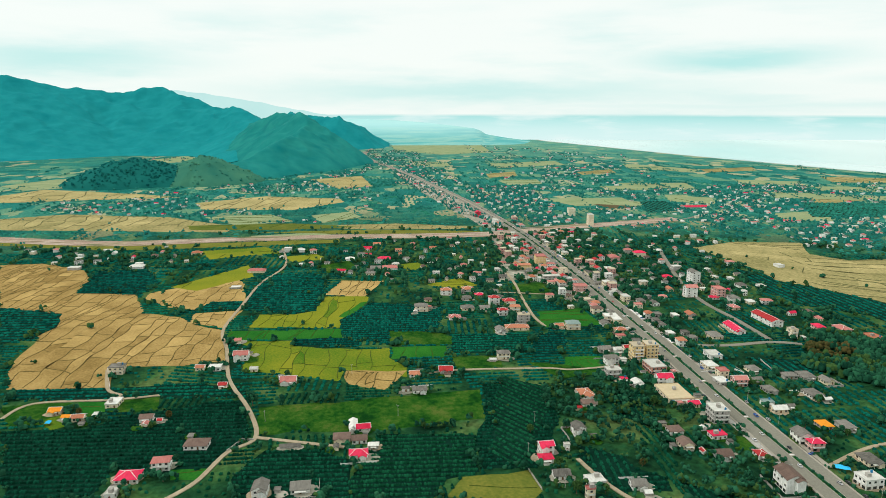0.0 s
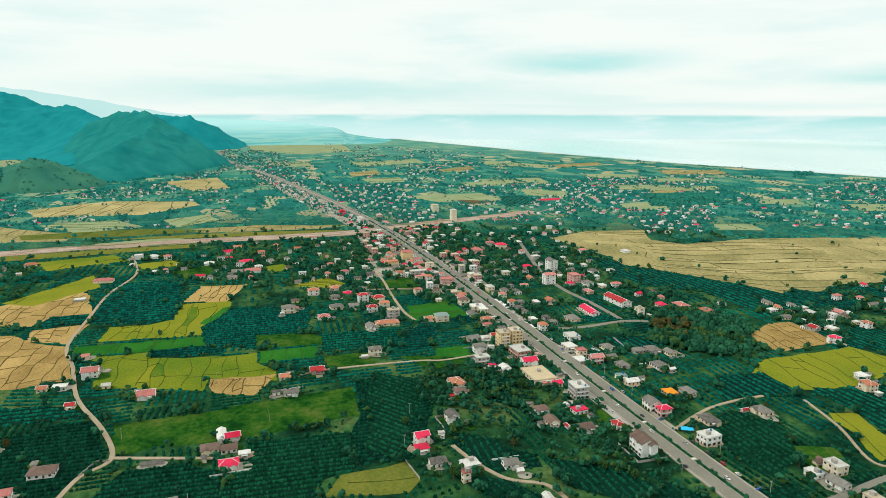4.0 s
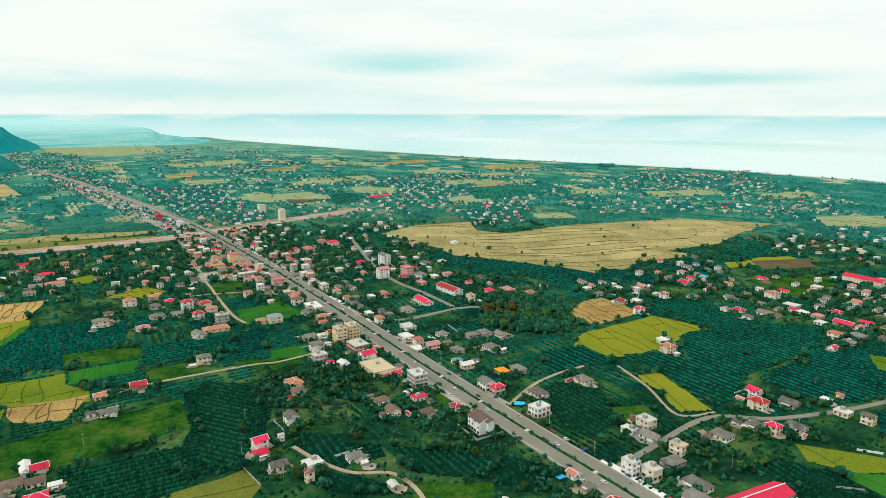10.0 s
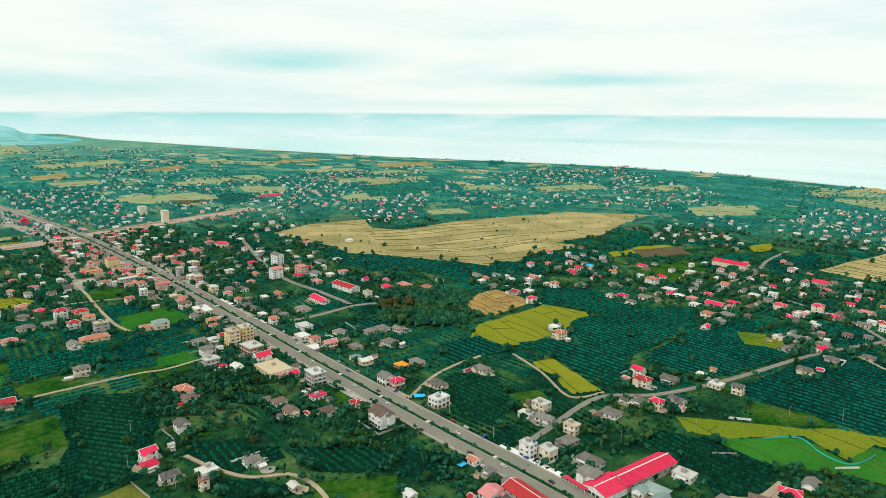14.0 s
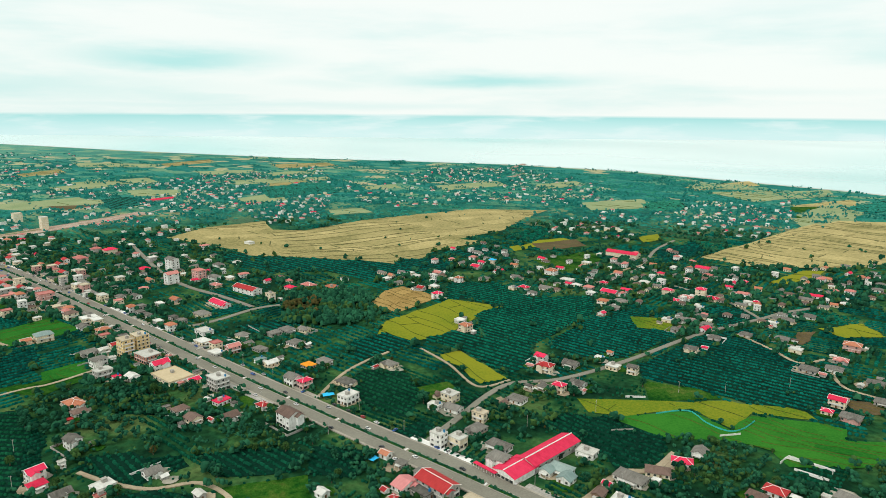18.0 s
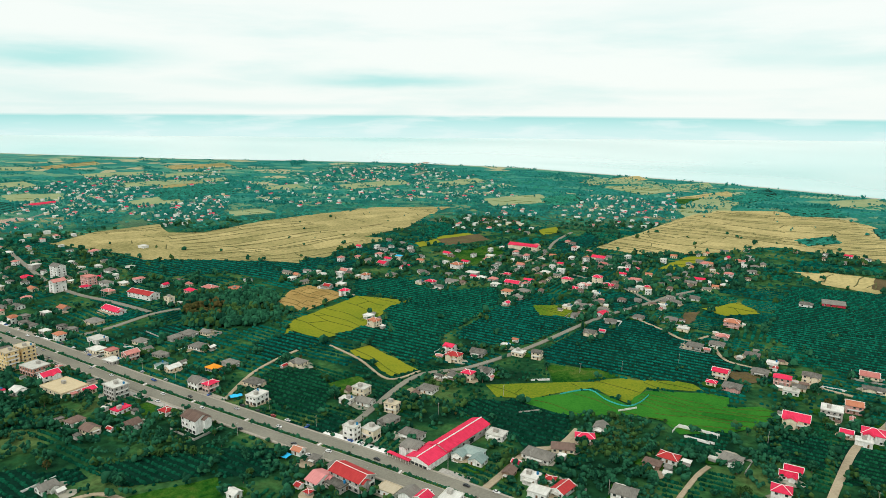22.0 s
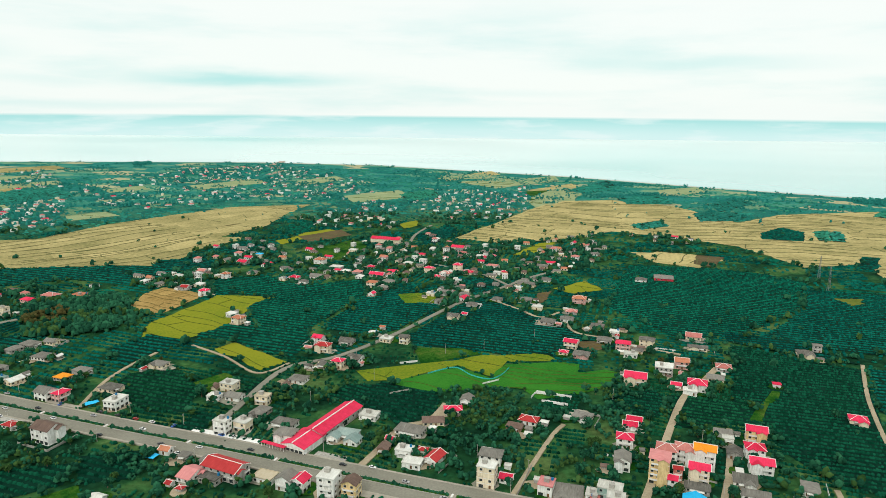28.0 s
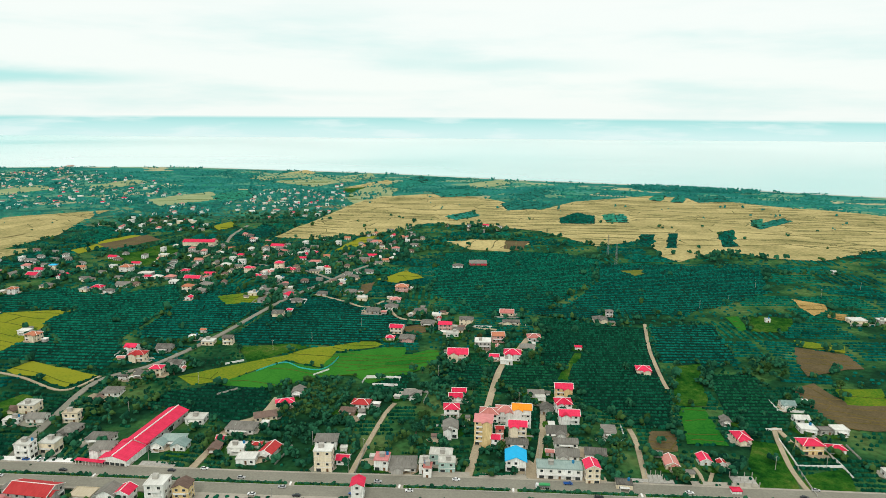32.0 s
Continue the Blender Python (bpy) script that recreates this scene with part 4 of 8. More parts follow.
field('bgreen', -3, [(183, 383), (203, 382), (196, 328), (171, 331)])
field('grass', -5, [(209, 457), (235, 463), (206, 384), (184, 384)])
field('grass', -5, [(214, 335), (231, 328), (208, 268), (181, 269)])
field('grass', -5, [(222, 293), (253, 300), (238, 267), (212, 268)])
field('brown', -5, [(153, 348), (170, 347), (162, 322), (144, 319)])
field('bgreen', -5, [(312, 587), (327, 591), (314, 547), (304, 542)])
field('grass', -5, [(338, 591), (377, 581), (348, 539), (317, 542)])
field('tan', -5, [(416, 652), (441, 630), (432, 610), (405, 590), (407, 620)])
field('tan', -5, [(426, 600), (443, 594), (426, 572), (416, 585)])
field('bgreen', 10, [(-61, 443), (-33, 472), (14, 498), (33, 491), (18, 466), (-5, 443)])
field('brown', -5, [(-15, 559), (9, 567), (17, 550), (-1, 535)])
field('brown', -5, [(-63, 715), (-48, 728), (-54, 678), (-65, 666)])
field('ygreen', -5, [(-48, 741), (-12, 785), (10, 749), (-24, 722)])
field('ygreen', -5, [(-217, 667), (-181, 683), (-165, 645), (-198, 635)])
field('tan', -5, [(47, 979), (101, 989), (178, 962), (134, 899), (78, 919)])
field('olive', -5, [(263, 784), (298, 790), (281, 760)])
field('tan', -5, [(-229, 1014), (-111, 1522), (24, 1584), (157, 1517), (255, 1316), (356, 1450), (574, 1563), (683, 1497), (781, 1384), (905, 1295), (948, 1240), (719, 919), (564, 841), (502, 856), (456, 909), (361, 834), (350, 868), (368, 991), (275, 943), (212, 1074), (121, 1126), (20, 1151), (-75, 1046), (-161, 993)])
field('orchard', -5, [(607, 1130), (714, 1216), (714, 1177), (607, 1091)])
field('orchard', -5, [(388, 1248), (417, 1271), (394, 1162), (373, 1161)])
field('orchard', -5, [(530, 1071), (557, 1089), (518, 997), (496, 987)])
field('orchard', -5, [(54, 1232), (114, 1308), (120, 1235), (73, 1185)])
field('orchard', -5, [(186, 1422), (282, 1465), (259, 1340), (185, 1312)])
field('grass', -5, [(-197, 1690), (-98, 1764), (-73, 1578), (-164, 1519)])
field('orchard', -5, [(539, 1483), (593, 1586), (621, 1581), (561, 1461)])
field('orchard', -5, [(577, 1446), (650, 1586), (669, 1569), (603, 1434)])
field('orchard', -5, [(649, 1519), (762, 1585), (714, 1452), (640, 1440)])
field('orchard', -5, [(272, 1210), (324, 1284), (351, 1241), (326, 1148), (264, 1149)])
field('orchard', -5, [(370, 1258), (396, 1275), (372, 1166), (353, 1163)])
field('orchard', -5, [(341, 954), (378, 1044), (400, 1043), (368, 958)])
field('orchard', -5, [(378, 929), (426, 1051), (443, 1054), (394, 931)])
field('orchard', -5, [(514, 1060), (542, 1078), (514, 1007), (497, 939), (469, 935)])
field('orchard', -5, [(639, 1195), (670, 1211), (627, 1119), (607, 1126)])
field('brown', 61, [(142, 987), (179, 979), (153, 911), (130, 923)])
field('tan', 61, [(63, 962), (87, 996), (142, 987), (130, 923), (81, 916)])
field('olive', -5, [(270, 781), (285, 789), (291, 768), (274, 756)])
field('dull', -5, [(-521, 2025), (-382, 2135), (-325, 2011), (-472, 1903)])
field('dull', -5, [(-271, 1985), (-156, 2132), (-127, 1974), (-222, 1852)])
field('ygreen', -5, [(-421, 1862), (-294, 2026), (-222, 1852), (-277, 1728)])
field('dull', -5, [(140, 1828), (253, 1945), (263, 1817), (144, 1696)])
field('dull', -5, [(-172, 1566), (-117, 1832), (-30, 1746), (-112, 1451)])
field('orchard', -5, [(34, 1613), (145, 1717), (155, 1550), (56, 1521)])
field('orchard', -5, [(231, 1569), (325, 1703), (340, 1620), (245, 1459)])
field('orchard', -5, [(-90, 1742), (7, 2040), (49, 1846), (-41, 1683)])
field('grass', -5, [(137, 488), (143, 488), (119, 431), (110, 430)])
lane('sand', 44, [(-1525, -957), (-1360, -676), (-1298, -556), (-1221, -346), (-1220, -157), (-1209, 44), (-1190, 199), (-1183, 322), (-1205, 424), (-1228, 503), (-1245, 621), (-1275, 765)])
lane('track', 3.4, [(-376, -104), (-400, -79), (-436, -63), (-455, -45), (-503, -54), (-567, -76), (-643, -87), (-705, -98), (-797, -87), (-896, -73), (-998, -44), (-1125, -54)])
lane('track', 3.3, [(-455, -45), (-440, -10), (-428, 19)])
lane('track', 3, [(-542, -164), (-550, -160), (-565, -174), (-611, -187)])
lane('track', 3, [(-519, -238), (-546, -224), (-542, -164), (-544, -128)])
lane('track', 3.3, [(-900, 272), (-822, 263), (-769, 254), (-688, 243), (-651, 244)])
lane('track', 3, [(-767, 300), (-785, 253), (-793, 226)])
lane('track', 3, [(-544, 87), (-550, 119), (-539, 201), (-531, 225), (-531, 261)])
lane('asphalt', 6, [(-1004, 571), (-793, 488), (-702, 465), (-635, 462), (-567, 455)])
lane('asphalt', 6, [(-566, 373), (-560, 404), (-560, 452), (-549, 478)])
lane('asphalt', 6.8, [(-1232, 381), (-1240, 508), (-1233, 615), (-1262, 757), (-1334, 869)])
lane('track', 3, [(-383, 171), (-356, 176), (-331, 186), (-317, 204), (-301, 208), (-282, 205), (-269, 199)])
lane('sand', 22, [(-1250, 2392), (-1188, 2177), (-1066, 2028), (-1036, 1880)])
lane('asphalt', 5.1, [(-233, 306), (-236, 359), (-237, 432), (-206, 470), (-176, 540), (-143, 648), (-101, 740), (-81, 785), (-31, 859)])
lane('asphalt', 4.2, [(-101, 740), (-139, 784), (-177, 805), (-214, 823)])
lane('track', 3, [(-111, 674), (-76, 646), (-51, 624), (-33, 647)])
lane('track', 3, [(-342, 330), (-357, 372), (-361, 405), (-359, 436)])
lane('track', 2.2, [(-341, 460), (-298, 443), (-254, 418), (-239, 444)])
lane('asphalt', 5.1, [(-299, 1123), (-300, 1022), (-283, 917), (-282, 857)])
lane('track', 3.7, [(-300, 769), (-299, 842), (-283, 917)])
lane('track', 4.8, [(26, 276), (33, 299), (44, 346), (57, 405), (71, 459), (87, 490), (103, 526)])
lane('track', 3, [(-34, 298), (-27, 333), (-18, 375), (-12, 392)])
lane('track', 3.7, [(66, 286), (78, 324), (88, 369), (95, 414)])
lane('track', 3.2, [(127, 273), (130, 284), (135, 308), (140, 335), (141, 351)])
lane('track', 3, [(223, 565), (204, 496), (193, 440), (189, 413)])
lane('track', 4.4, [(-126, 300), (-121, 328), (-116, 360), (-101, 374), (-96, 403)])
lane('track', 3, [(-25, 613), (-13, 585), (15, 576), (52, 558), (78, 550)])
lane('track', 3, [(237, 331), (236, 350), (220, 302), (216, 272)])
lane('track', 2.2, [(172, 297), (161, 280), (164, 294), (164, 303)])
strip(MAIN, 28, -2)


EDGE_TREES = []


def bunds():
    """Rice parcels, each with a tone of its own, and the low earth banks that part them: two meshes for each field."""
    for n, (kind, angle, line, z, ob) in enumerate(FIELDS, 1):
        if kind not in ("tan", "ygreen", "bgreen", "brown", "olive"):
            continue
        rng = np.random.RandomState(100 + n)
        a = np.array(line)
        mid = a.mean(0)
        dist = np.hypot(*mid)
        gap, wide, high = (11.5, 0.5, 0.4) if dist < 900 else ((22, 0.95, 0.6) if dist < 1500 else (46, 1.3, 0.7))
        wide *= 1 if kind in ("tan", "brown") else 0.6
        gap *= {"olive": 2.2, "ygreen": 1.45}.get(kind, 1)
        reach = np.abs(a - mid).max() * 1.45
        u = np.array([math.cos(radians(angle)), math.sin(radians(angle))])
        v = np.array([-u[1], u[0]])
        ph, far = rng.uniform(0, 6.3, 4), gap / 12
        offs = np.cumsum(gap * rng.uniform(0.4, 1.75, int(2.4 * reach / gap) + 2)) - reach * 1.2

        def at(s, k):
            o = offs[k] + (5 if dist < 900 else 10) * far * np.sin(s / (62 * far) + ph[0] + offs[k] * 0.004) + (2.2 if dist < 900 else 4.5) * far * np.sin(s / (23 * far) + ph[1] + offs[k] * 0.012) + 1.5 * far * np.sin(s / (8 * far) + ph[2] + k * 1.7)
            return mid + np.multiply.outer(s, u) + np.multiply.outer(o, v)

        verts, faces, pv, pf = [], [], [], []

        def bank(p, q):
            d = q - p
            w = np.array([-d[1], d[0]]) / (np.hypot(*d) + 1e-6) * wide * rng.uniform(0.6, 1.25)
            b = len(verts)
            for r in (p, q):
                verts.extend([(r[0] - w[0], r[1] - w[1], z), (r[0], r[1], z + high * rng.uniform(0.7, 1.2)), (r[0] + w[0], r[1] + w[1], z)])
            faces.extend([(b, b + 3, b + 4, b + 1), (b + 1, b + 4, b + 5, b + 2)])

        for k in range(len(offs) - 1):
            s = np.arange(-reach, reach, 5.0 * far)
            run = at(s, k)
            ok = who(run[:, 0], run[:, 1]) == n
            skip = rng.rand() < (0.12 if dist < 900 else 0.5)
            for i in range(len(s) - 1):
                if ok[i] and ok[i + 1] and not (skip and math.sin(i * 0.11 + ph[3]) > 0):
                    bank(run[i], run[i + 1])
                    if kind == "tan" and dist > 700 and rng.rand() < 0.012:
                        EDGE_TREES.append((run[i][0], run[i][1], rng.uniform(1.0, 2.4)))
            c = np.cumsum(gap * rng.uniform(1.1, 5.6, int(2 * reach / gap) + 2)) - reach
            lean = rng.uniform(-0.7, 0.7, len(c)) * gap
            low, top = at(c, k), at(c + lean, k + 1)
            m0, m1 = at((c[:-1] + c[1:]) / 2, k), at((c[:-1] + c[1:] + lean[:-1] + lean[1:]) / 2, k + 1)
            good = (who(low[:, 0], low[:, 1]) == n) & (who(top[:, 0], top[:, 1]) == n)
            both = (who(m0[:, 0], m0[:, 1]) == n) & (who(m1[:, 0], m1[:, 1]) == n)
            for i in range(len(c) - 1):
                if good[i] and kind != "bgreen" and (dist < 900 or rng.rand() < 0.4):
                    bank(low[i], top[i])
                if good[i] and good[i + 1] and both[i]:
                    b = len(pv)
                    pv.extend((q[0], q[1], z + 0.0015) for q in (low[i], m0[i], low[i + 1], top[i + 1], m1[i], top[i]))
                    pf.append(tuple(range(b, b + 6)))
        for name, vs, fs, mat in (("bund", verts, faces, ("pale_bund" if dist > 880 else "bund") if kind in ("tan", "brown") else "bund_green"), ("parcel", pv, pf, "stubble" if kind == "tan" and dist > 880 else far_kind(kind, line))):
            if fs:
                part = new(name, mesh_of(name, vs, fs, (mat,)))
                part.parent = ob
                tagged(part, kind="stuff")


bunds()

# ---- houses ----
def box(v, f, x0, x1, y0, y1, z0, z1, s=None, slot=0):
    b = len(v)
    v += [(x0, y0, z0), (x1, y0, z0), (x1, y1, z0), (x0, y1, z0), (x0, y0, z1), (x1, y0, z1), (x1, y1, z1), (x0, y1, z1)]
    f += [(b, b + 3, b + 2, b + 1), (b + 4, b + 5, b + 6, b + 7), (b, b + 1, b + 5, b + 4), (b + 1, b + 2, b + 6, b + 5), (b + 2, b + 3, b + 7, b + 6), (b + 3, b, b + 4, b + 7)]
    if s is not None:
        s += [slot] * 6


def piece(name, me, parent, m=None, label=""):
    ob = new(name, me)
    ob.parent = parent
    if m is not None:
        ob.matrix_basis = m
    if label:
        ob["label"] = label
    return ob


def window_mesh(w, h):
    """A frame with a set-back pane, one closed skin."""
    v, f = [], []
    for half, z0, z1, y in ((w / 2 + 0.1, -0.1, h + 0.1, -0.03), (w / 2 + 0.1, -0.1, h + 0.1, 0.09), (w / 2, 0, h, 0.09), (w / 2, 0, h, 0.03)):
        v += [(-half, y, z0), (half, y, z0), (half, y, z1), (-half, y, z1)]
    for r in range(3):
        for k in range(4):
            a, b = r * 4 + k, r * 4 + (k + 1) % 4
            f.append((a, a + 4, b + 4, b))
    f.append((12, 15, 14, 13))
    return mesh_of("window", v, f, ("frame", "glass"), [0] * 12 + [1])


def loft_box():
    v, f = [], []
    box(v, f, -0.6, 0.6, -0.02, 0.1, 0, 2.15)
    return v, f


WINDOW = window_mesh(1.5, 1.35)
SHOP = window_mesh(2.6, 2.1)
DOOR = mesh_of("door", *loft_box(), ("wood",))


def tank_mesh():
    bm = bmesh.new()
    bmesh.ops.create_cone(bm, cap_ends=True, segments=12, radius1=0.75, radius2=0.7, depth=1.5, matrix=Matrix.Translation((0, 0, 0.75)))
    bmesh.ops.create_cone(bm, cap_ends=True, segments=12, radius1=0.7, radius2=0.2, depth=0.25, matrix=Matrix.Translation((0, 0, 1.62)))
    me = bpy.data.meshes.new("water_tank")
    bm.to_mesh(me)
    bm.free()
    me.materials.append(M["tank"])
    return me


TANK = tank_mesh()
HOUSES = []


def wall_mesh(w, d, h, storeys, gable, wall):
    v, f = [], []
    if gable:
        b = 0
        v += [(-w / 2, -d / 2, 0), (w / 2, -d / 2, 0), (w / 2, d / 2, 0), (-w / 2, d / 2, 0), (-w / 2, -d / 2, h), (w / 2, -d / 2, h), (w / 2, d / 2, h), (-w / 2, d / 2, h),
              (-w / 2, 0, h + gable - 0.05), (w / 2, 0, h + gable - 0.05)]
        f += [(0, 1, 5, 4), (1, 2, 6, 9, 5), (2, 3, 7, 6), (3, 0, 4, 8, 7), (0, 3, 2, 1)]
    else:
        box(v, f, -w / 2, w / 2, -d / 2, d / 2, 0, h)
    box(v, f, -w / 2 - 0.12, w / 2 + 0.12, -d / 2 - 0.12, d / 2 + 0.12, -0.3, 0.45)
    return mesh_of("wall", v, f, (wall,))


def roof_mesh(kind, w, d, h, rise, mat):
    v, f = [], []
    o, t = 0.65, 0.16
    if kind == "f":
        box(v, f, -w / 2 - 0.3, w / 2 + 0.3, -d / 2 - 0.3, d / 2 + 0.3, h, h + 0.22)
        for x0, x1, y0, y1 in ((-w / 2 - 0.3, w / 2 + 0.3, -d / 2 - 0.3, -d / 2 - 0.08), (-w / 2 - 0.3, w / 2 + 0.3, d / 2 + 0.08, d / 2 + 0.3),
                               (-w / 2 - 0.3, -w / 2 - 0.08, -d / 2 - 0.08, d / 2 + 0.08), (w / 2 + 0.08, w / 2 + 0.3, -d / 2 - 0.08, d / 2 + 0.08)):
            box(v, f, x0, x1, y0, y1, h + 0.22, h + 0.62)
        return mesh_of("roof", v, f, (mat,))
    X, Y = w / 2 + o, d / 2 + o
    drop = rise * o / (d / 2)
    r = X if kind == "g" else max(X - Y, 0.3)
    for dz in (0, t):
        v += [(-X, -Y, h - drop + dz), (X, -Y, h - drop + dz), (X, Y, h - drop + dz), (-X, Y, h - drop + dz), (-r, 0, h + rise + dz), (r, 0, h + rise + dz)]
    top = [(0, 1, 5, 4), (2, 3, 4, 5), (1, 2, 5), (3, 0, 4)]
    if kind == "g":
        top = top[:2]
    f += [tuple(i + 6 for i in q) for q in top] + [tuple(reversed(q)) for q in top]
    edge = [0, 1, 2, 3] if kind == "h" else [0, 1, 5, 2, 3, 4]
    for i in range(len(edge)):
        a, b = edge[i], edge[(i + 1) % len(edge)]
        f.append((a, b, b + 6, a + 6))
    return mesh_of("roof", v, f, (mat,))


def bar(v, f, a, b, r):
    a, b = Vector(a), Vector(b)
    d = (b - a).normalized()
    s = d.cross(Vector((0, 0, 1)))
    s = s.normalized() * r if s.length > 0.01 else Vector((r, 0, 0))
    u = s.cross(d).normalized() * r
    k = len(v)
    for p in (a, b):
        v += [tuple(p + s + u), tuple(p - s + u), tuple(p - s - u), tuple(p + s - u)]
    f += [(k, k + 1, k + 5, k + 4), (k + 1, k + 2, k + 6, k + 5), (k + 2, k + 3, k + 7, k + 6), (k + 3, k, k + 4, k + 7), (k, k + 3, k + 2, k + 1), (k + 4, k + 5, k + 6, k + 7)]


SHAPE = {"g": "gabled", "h": "hipped", "f": "flat"}
COUNT_WORD = {0: "low", 1: "single-storey", 2: "two-storey", 3: "three-storey", 4: "four-storey", 5: "five-storey", 7: "seven-storey"}


def house(x, y, w, d, storeys, turn, roof, rc, wc, blank=False):
    rng = random.Random(int(x) * 7 + int(y) * 13 + int(w * 3))
    turn += rng.uniform(-4, 4)
    away = math.hypot(x, y)
    d *= rng.uniform(0.88, 1.1)
    tone = random.Random(int(x * 3 + y * 5))
    if away > 520 and wc == "w" and tone.random() < 0.55:
        wc = tone.choice("cgc")
    if away > 520 and rc == "r" and tone.random() < 0.45:
        rc = tone.choice("soR")
    h = 3.15 * storeys + (0.3 if storeys >= 1 else 0.2)
    rise = 0.0 if roof == "f" else min(d * (0.24 if roof == "g" else 0.22), 2.6)
    kind = "apartment_block" if storeys >= 4 else ("shed" if storeys < 0.9 else "house")
    root = new(kind)
    root.matrix_basis = pose(x, y, 0.0, 0, 0, turn)
    tall = COUNT_WORD[int(storeys)] if kind != "shed" else "low"
    tagged(root, "%s %s %s with a %s %s roof" % (tall, WALL[wc][0], {"house": "rendered house", "shed": "shed", "apartment_block": "apartment block"}[kind], ROOF[rc][0], SHAPE[roof]),
           {"apartment_block": "building"}.get(kind, kind), "buildings of the town")
    walls = piece("wall", wall_mesh(w, d, h, storeys, rise if roof == "g" else 0, WALL[wc][1]), root)
    cover = piece("roof", roof_mesh(roof, w, d, h, rise, ROOF[rc][1]), root)
    for k in range(1, int(storeys)):
        v, f = [], []
        z = h * k / storeys
        box(v, f, -w / 2 - 0.08, w / 2 + 0.08, -d / 2 - 0.08, d / 2 + 0.08, z - 0.14, z + 0.1)
        piece("floor_band", mesh_of("floor_band", v, f, ("trim",)), walls)
    HOUSES.append((x, y, w, d, turn))
    c, s = abs(math.cos(radians(turn))), abs(math.sin(radians(turn)))
    ca, sa = math.cos(radians(turn)), math.sin(radians(turn))
    g = 1.5 if away > 700 else 2.6
    corners = [(-w / 2 - g, -d / 2 - g), (w / 2 + g, -d / 2 - g), (w / 2 + g, d / 2 + g), (-w / 2 - g, d / 2 + g)]
    mark([(x + a * ca - b * sa, y + a * sa + b * ca) for a, b in corners], -3)
    if roof != "f" and rc in "rRsoy" and rng.random() < 0.8 and away < 900:
        v, f = [], []
        X, Y = w / 2 + 0.65, d / 2 + 0.65
        r = X if roof == "g" else max(X - Y, 0.3)
        top = h + rise + 0.2
        bar(v, f, (-r, 0, top), (r, 0, top), 0.16)
        drop = rise * 0.65 / (d / 2)
        if roof == "h":
            for sx in (-1, 1):
                for sy in (-1, 1):
                    bar(v, f, (sx * r, 0, top), (sx * X, sy * Y, h - drop + 0.18), 0.13)
        else:
            for sx in (-1, 1):
                for sy in (-1, 1):
                    bar(v, f, (sx * X, 0, top), (sx * X, sy * Y, h - drop + 0.18), 0.13)
        piece("ridge_cap", mesh_of("ridge_cap", v, f, ("trim",)), cover, None, "white ridge capping")
    if kind == "shed" or away > 950:
        return root
    # windows on the two walls that face the camera, and a third near by
    sides = []
    for nx, ny, length, depth in ((0, -1, w, d), (1, 0, d, w), (0, 1, w, d), (-1, 0, d, w)):
        wx, wy = nx * ca - ny * sa, nx * sa + ny * ca
        facing = -(wx * x + wy * y) / away
        sides.append((facing, nx, ny, length, depth))
    sides.sort(reverse=True)
    shop = storeys >= 2 and abs(y - (305 - 0.05 * x)) < 45
    for rank, (facing, nx, ny, length, depth) in enumerate(sides):
        if rank > 1 and (away > 520 or rank > 2):
            break
        if blank and rank == 0:
            continue
        ang = {(0, -1): 180, (1, 0): -90, (0, 1): 0, (-1, 0): 90}[(nx, ny)]
        count = max(1, min(5, int(length / (3.4 if away < 650 else 5.5))))
        for k in range(int(max(storeys, 1))):
            for i in range(count):
                u = (i + 0.5) / count * length - length / 2 + rng.uniform(-0.2, 0.2)
                if k == 0 and rank == 0 and i == count // 2:
                    me, z = DOOR, 0.3
                elif k == 0 and shop:
                    me, z = SHOP, 0.35
                else:
                    me, z = WINDOW, 1.25 + k * h / max(storeys, 1)
                if me is WINDOW and rng.random() < 0.12:
                    continue
                px, py = (u if nx == 0 else nx * depth / 2), (u if ny == 0 else ny * depth / 2)
                piece("door" if me is DOOR else "window", me, root, pose(px + nx * 0.02, py + ny * 0.02, z, 0, 0, ang))
    if storeys >= 2 and away < 800 and rng.random() < 0.75 and not blank:
        _, nx, ny, length, depth = sides[0]
        for k in range(1, int(storeys)):
            v, f = [], []
            z, half = k * h / storeys, length * 0.38
            box(v, f, -half, half, 0, 1.25, z - 0.12, z + 0.06)
            box(v, f, -half, half, 1.17, 1.25, z + 0.06, z + 0.95)
            box(v, f, -half, -half + 0.08, 0, 1.17, z + 0.06, z + 0.95)
            box(v, f, half - 0.08, half, 0, 1.17, z + 0.06, z + 0.95)
            ang = {(0, -1): 180, (1, 0): -90, (0, 1): 0, (-1, 0): 90}[(nx, ny)]
            piece("balcony", mesh_of("balcony", v, f, ("trim",)), root, pose(nx * depth / 2, ny * depth / 2, 0, 0, 0, ang))
    if roof == "f" and away < 800:
        if storeys >= 2 or rng.random() < 0.4:
            v, f = [], []
            bx, by = rng.uniform(-0.2, 0.2) * w, rng.uniform(-0.2, 0.2) * d
            box(v, f, bx - 1.4, bx + 1.4, by - 1.2, by + 1.2, h + 0.2, h + 2.4)
            box(v, f, bx - 1.6, bx + 1.6, by - 1.4, by + 1.4, h + 2.4, h + 2.55)
            piece("stair_hut", mesh_of("stair_hut", v, f, ("concrete",)), root)
        if rng.random() < 0.5:
            piece("water_tank", TANK, root, pose(w * 0.32, d * 0.3, h + 0.22), "blue plastic water tank")
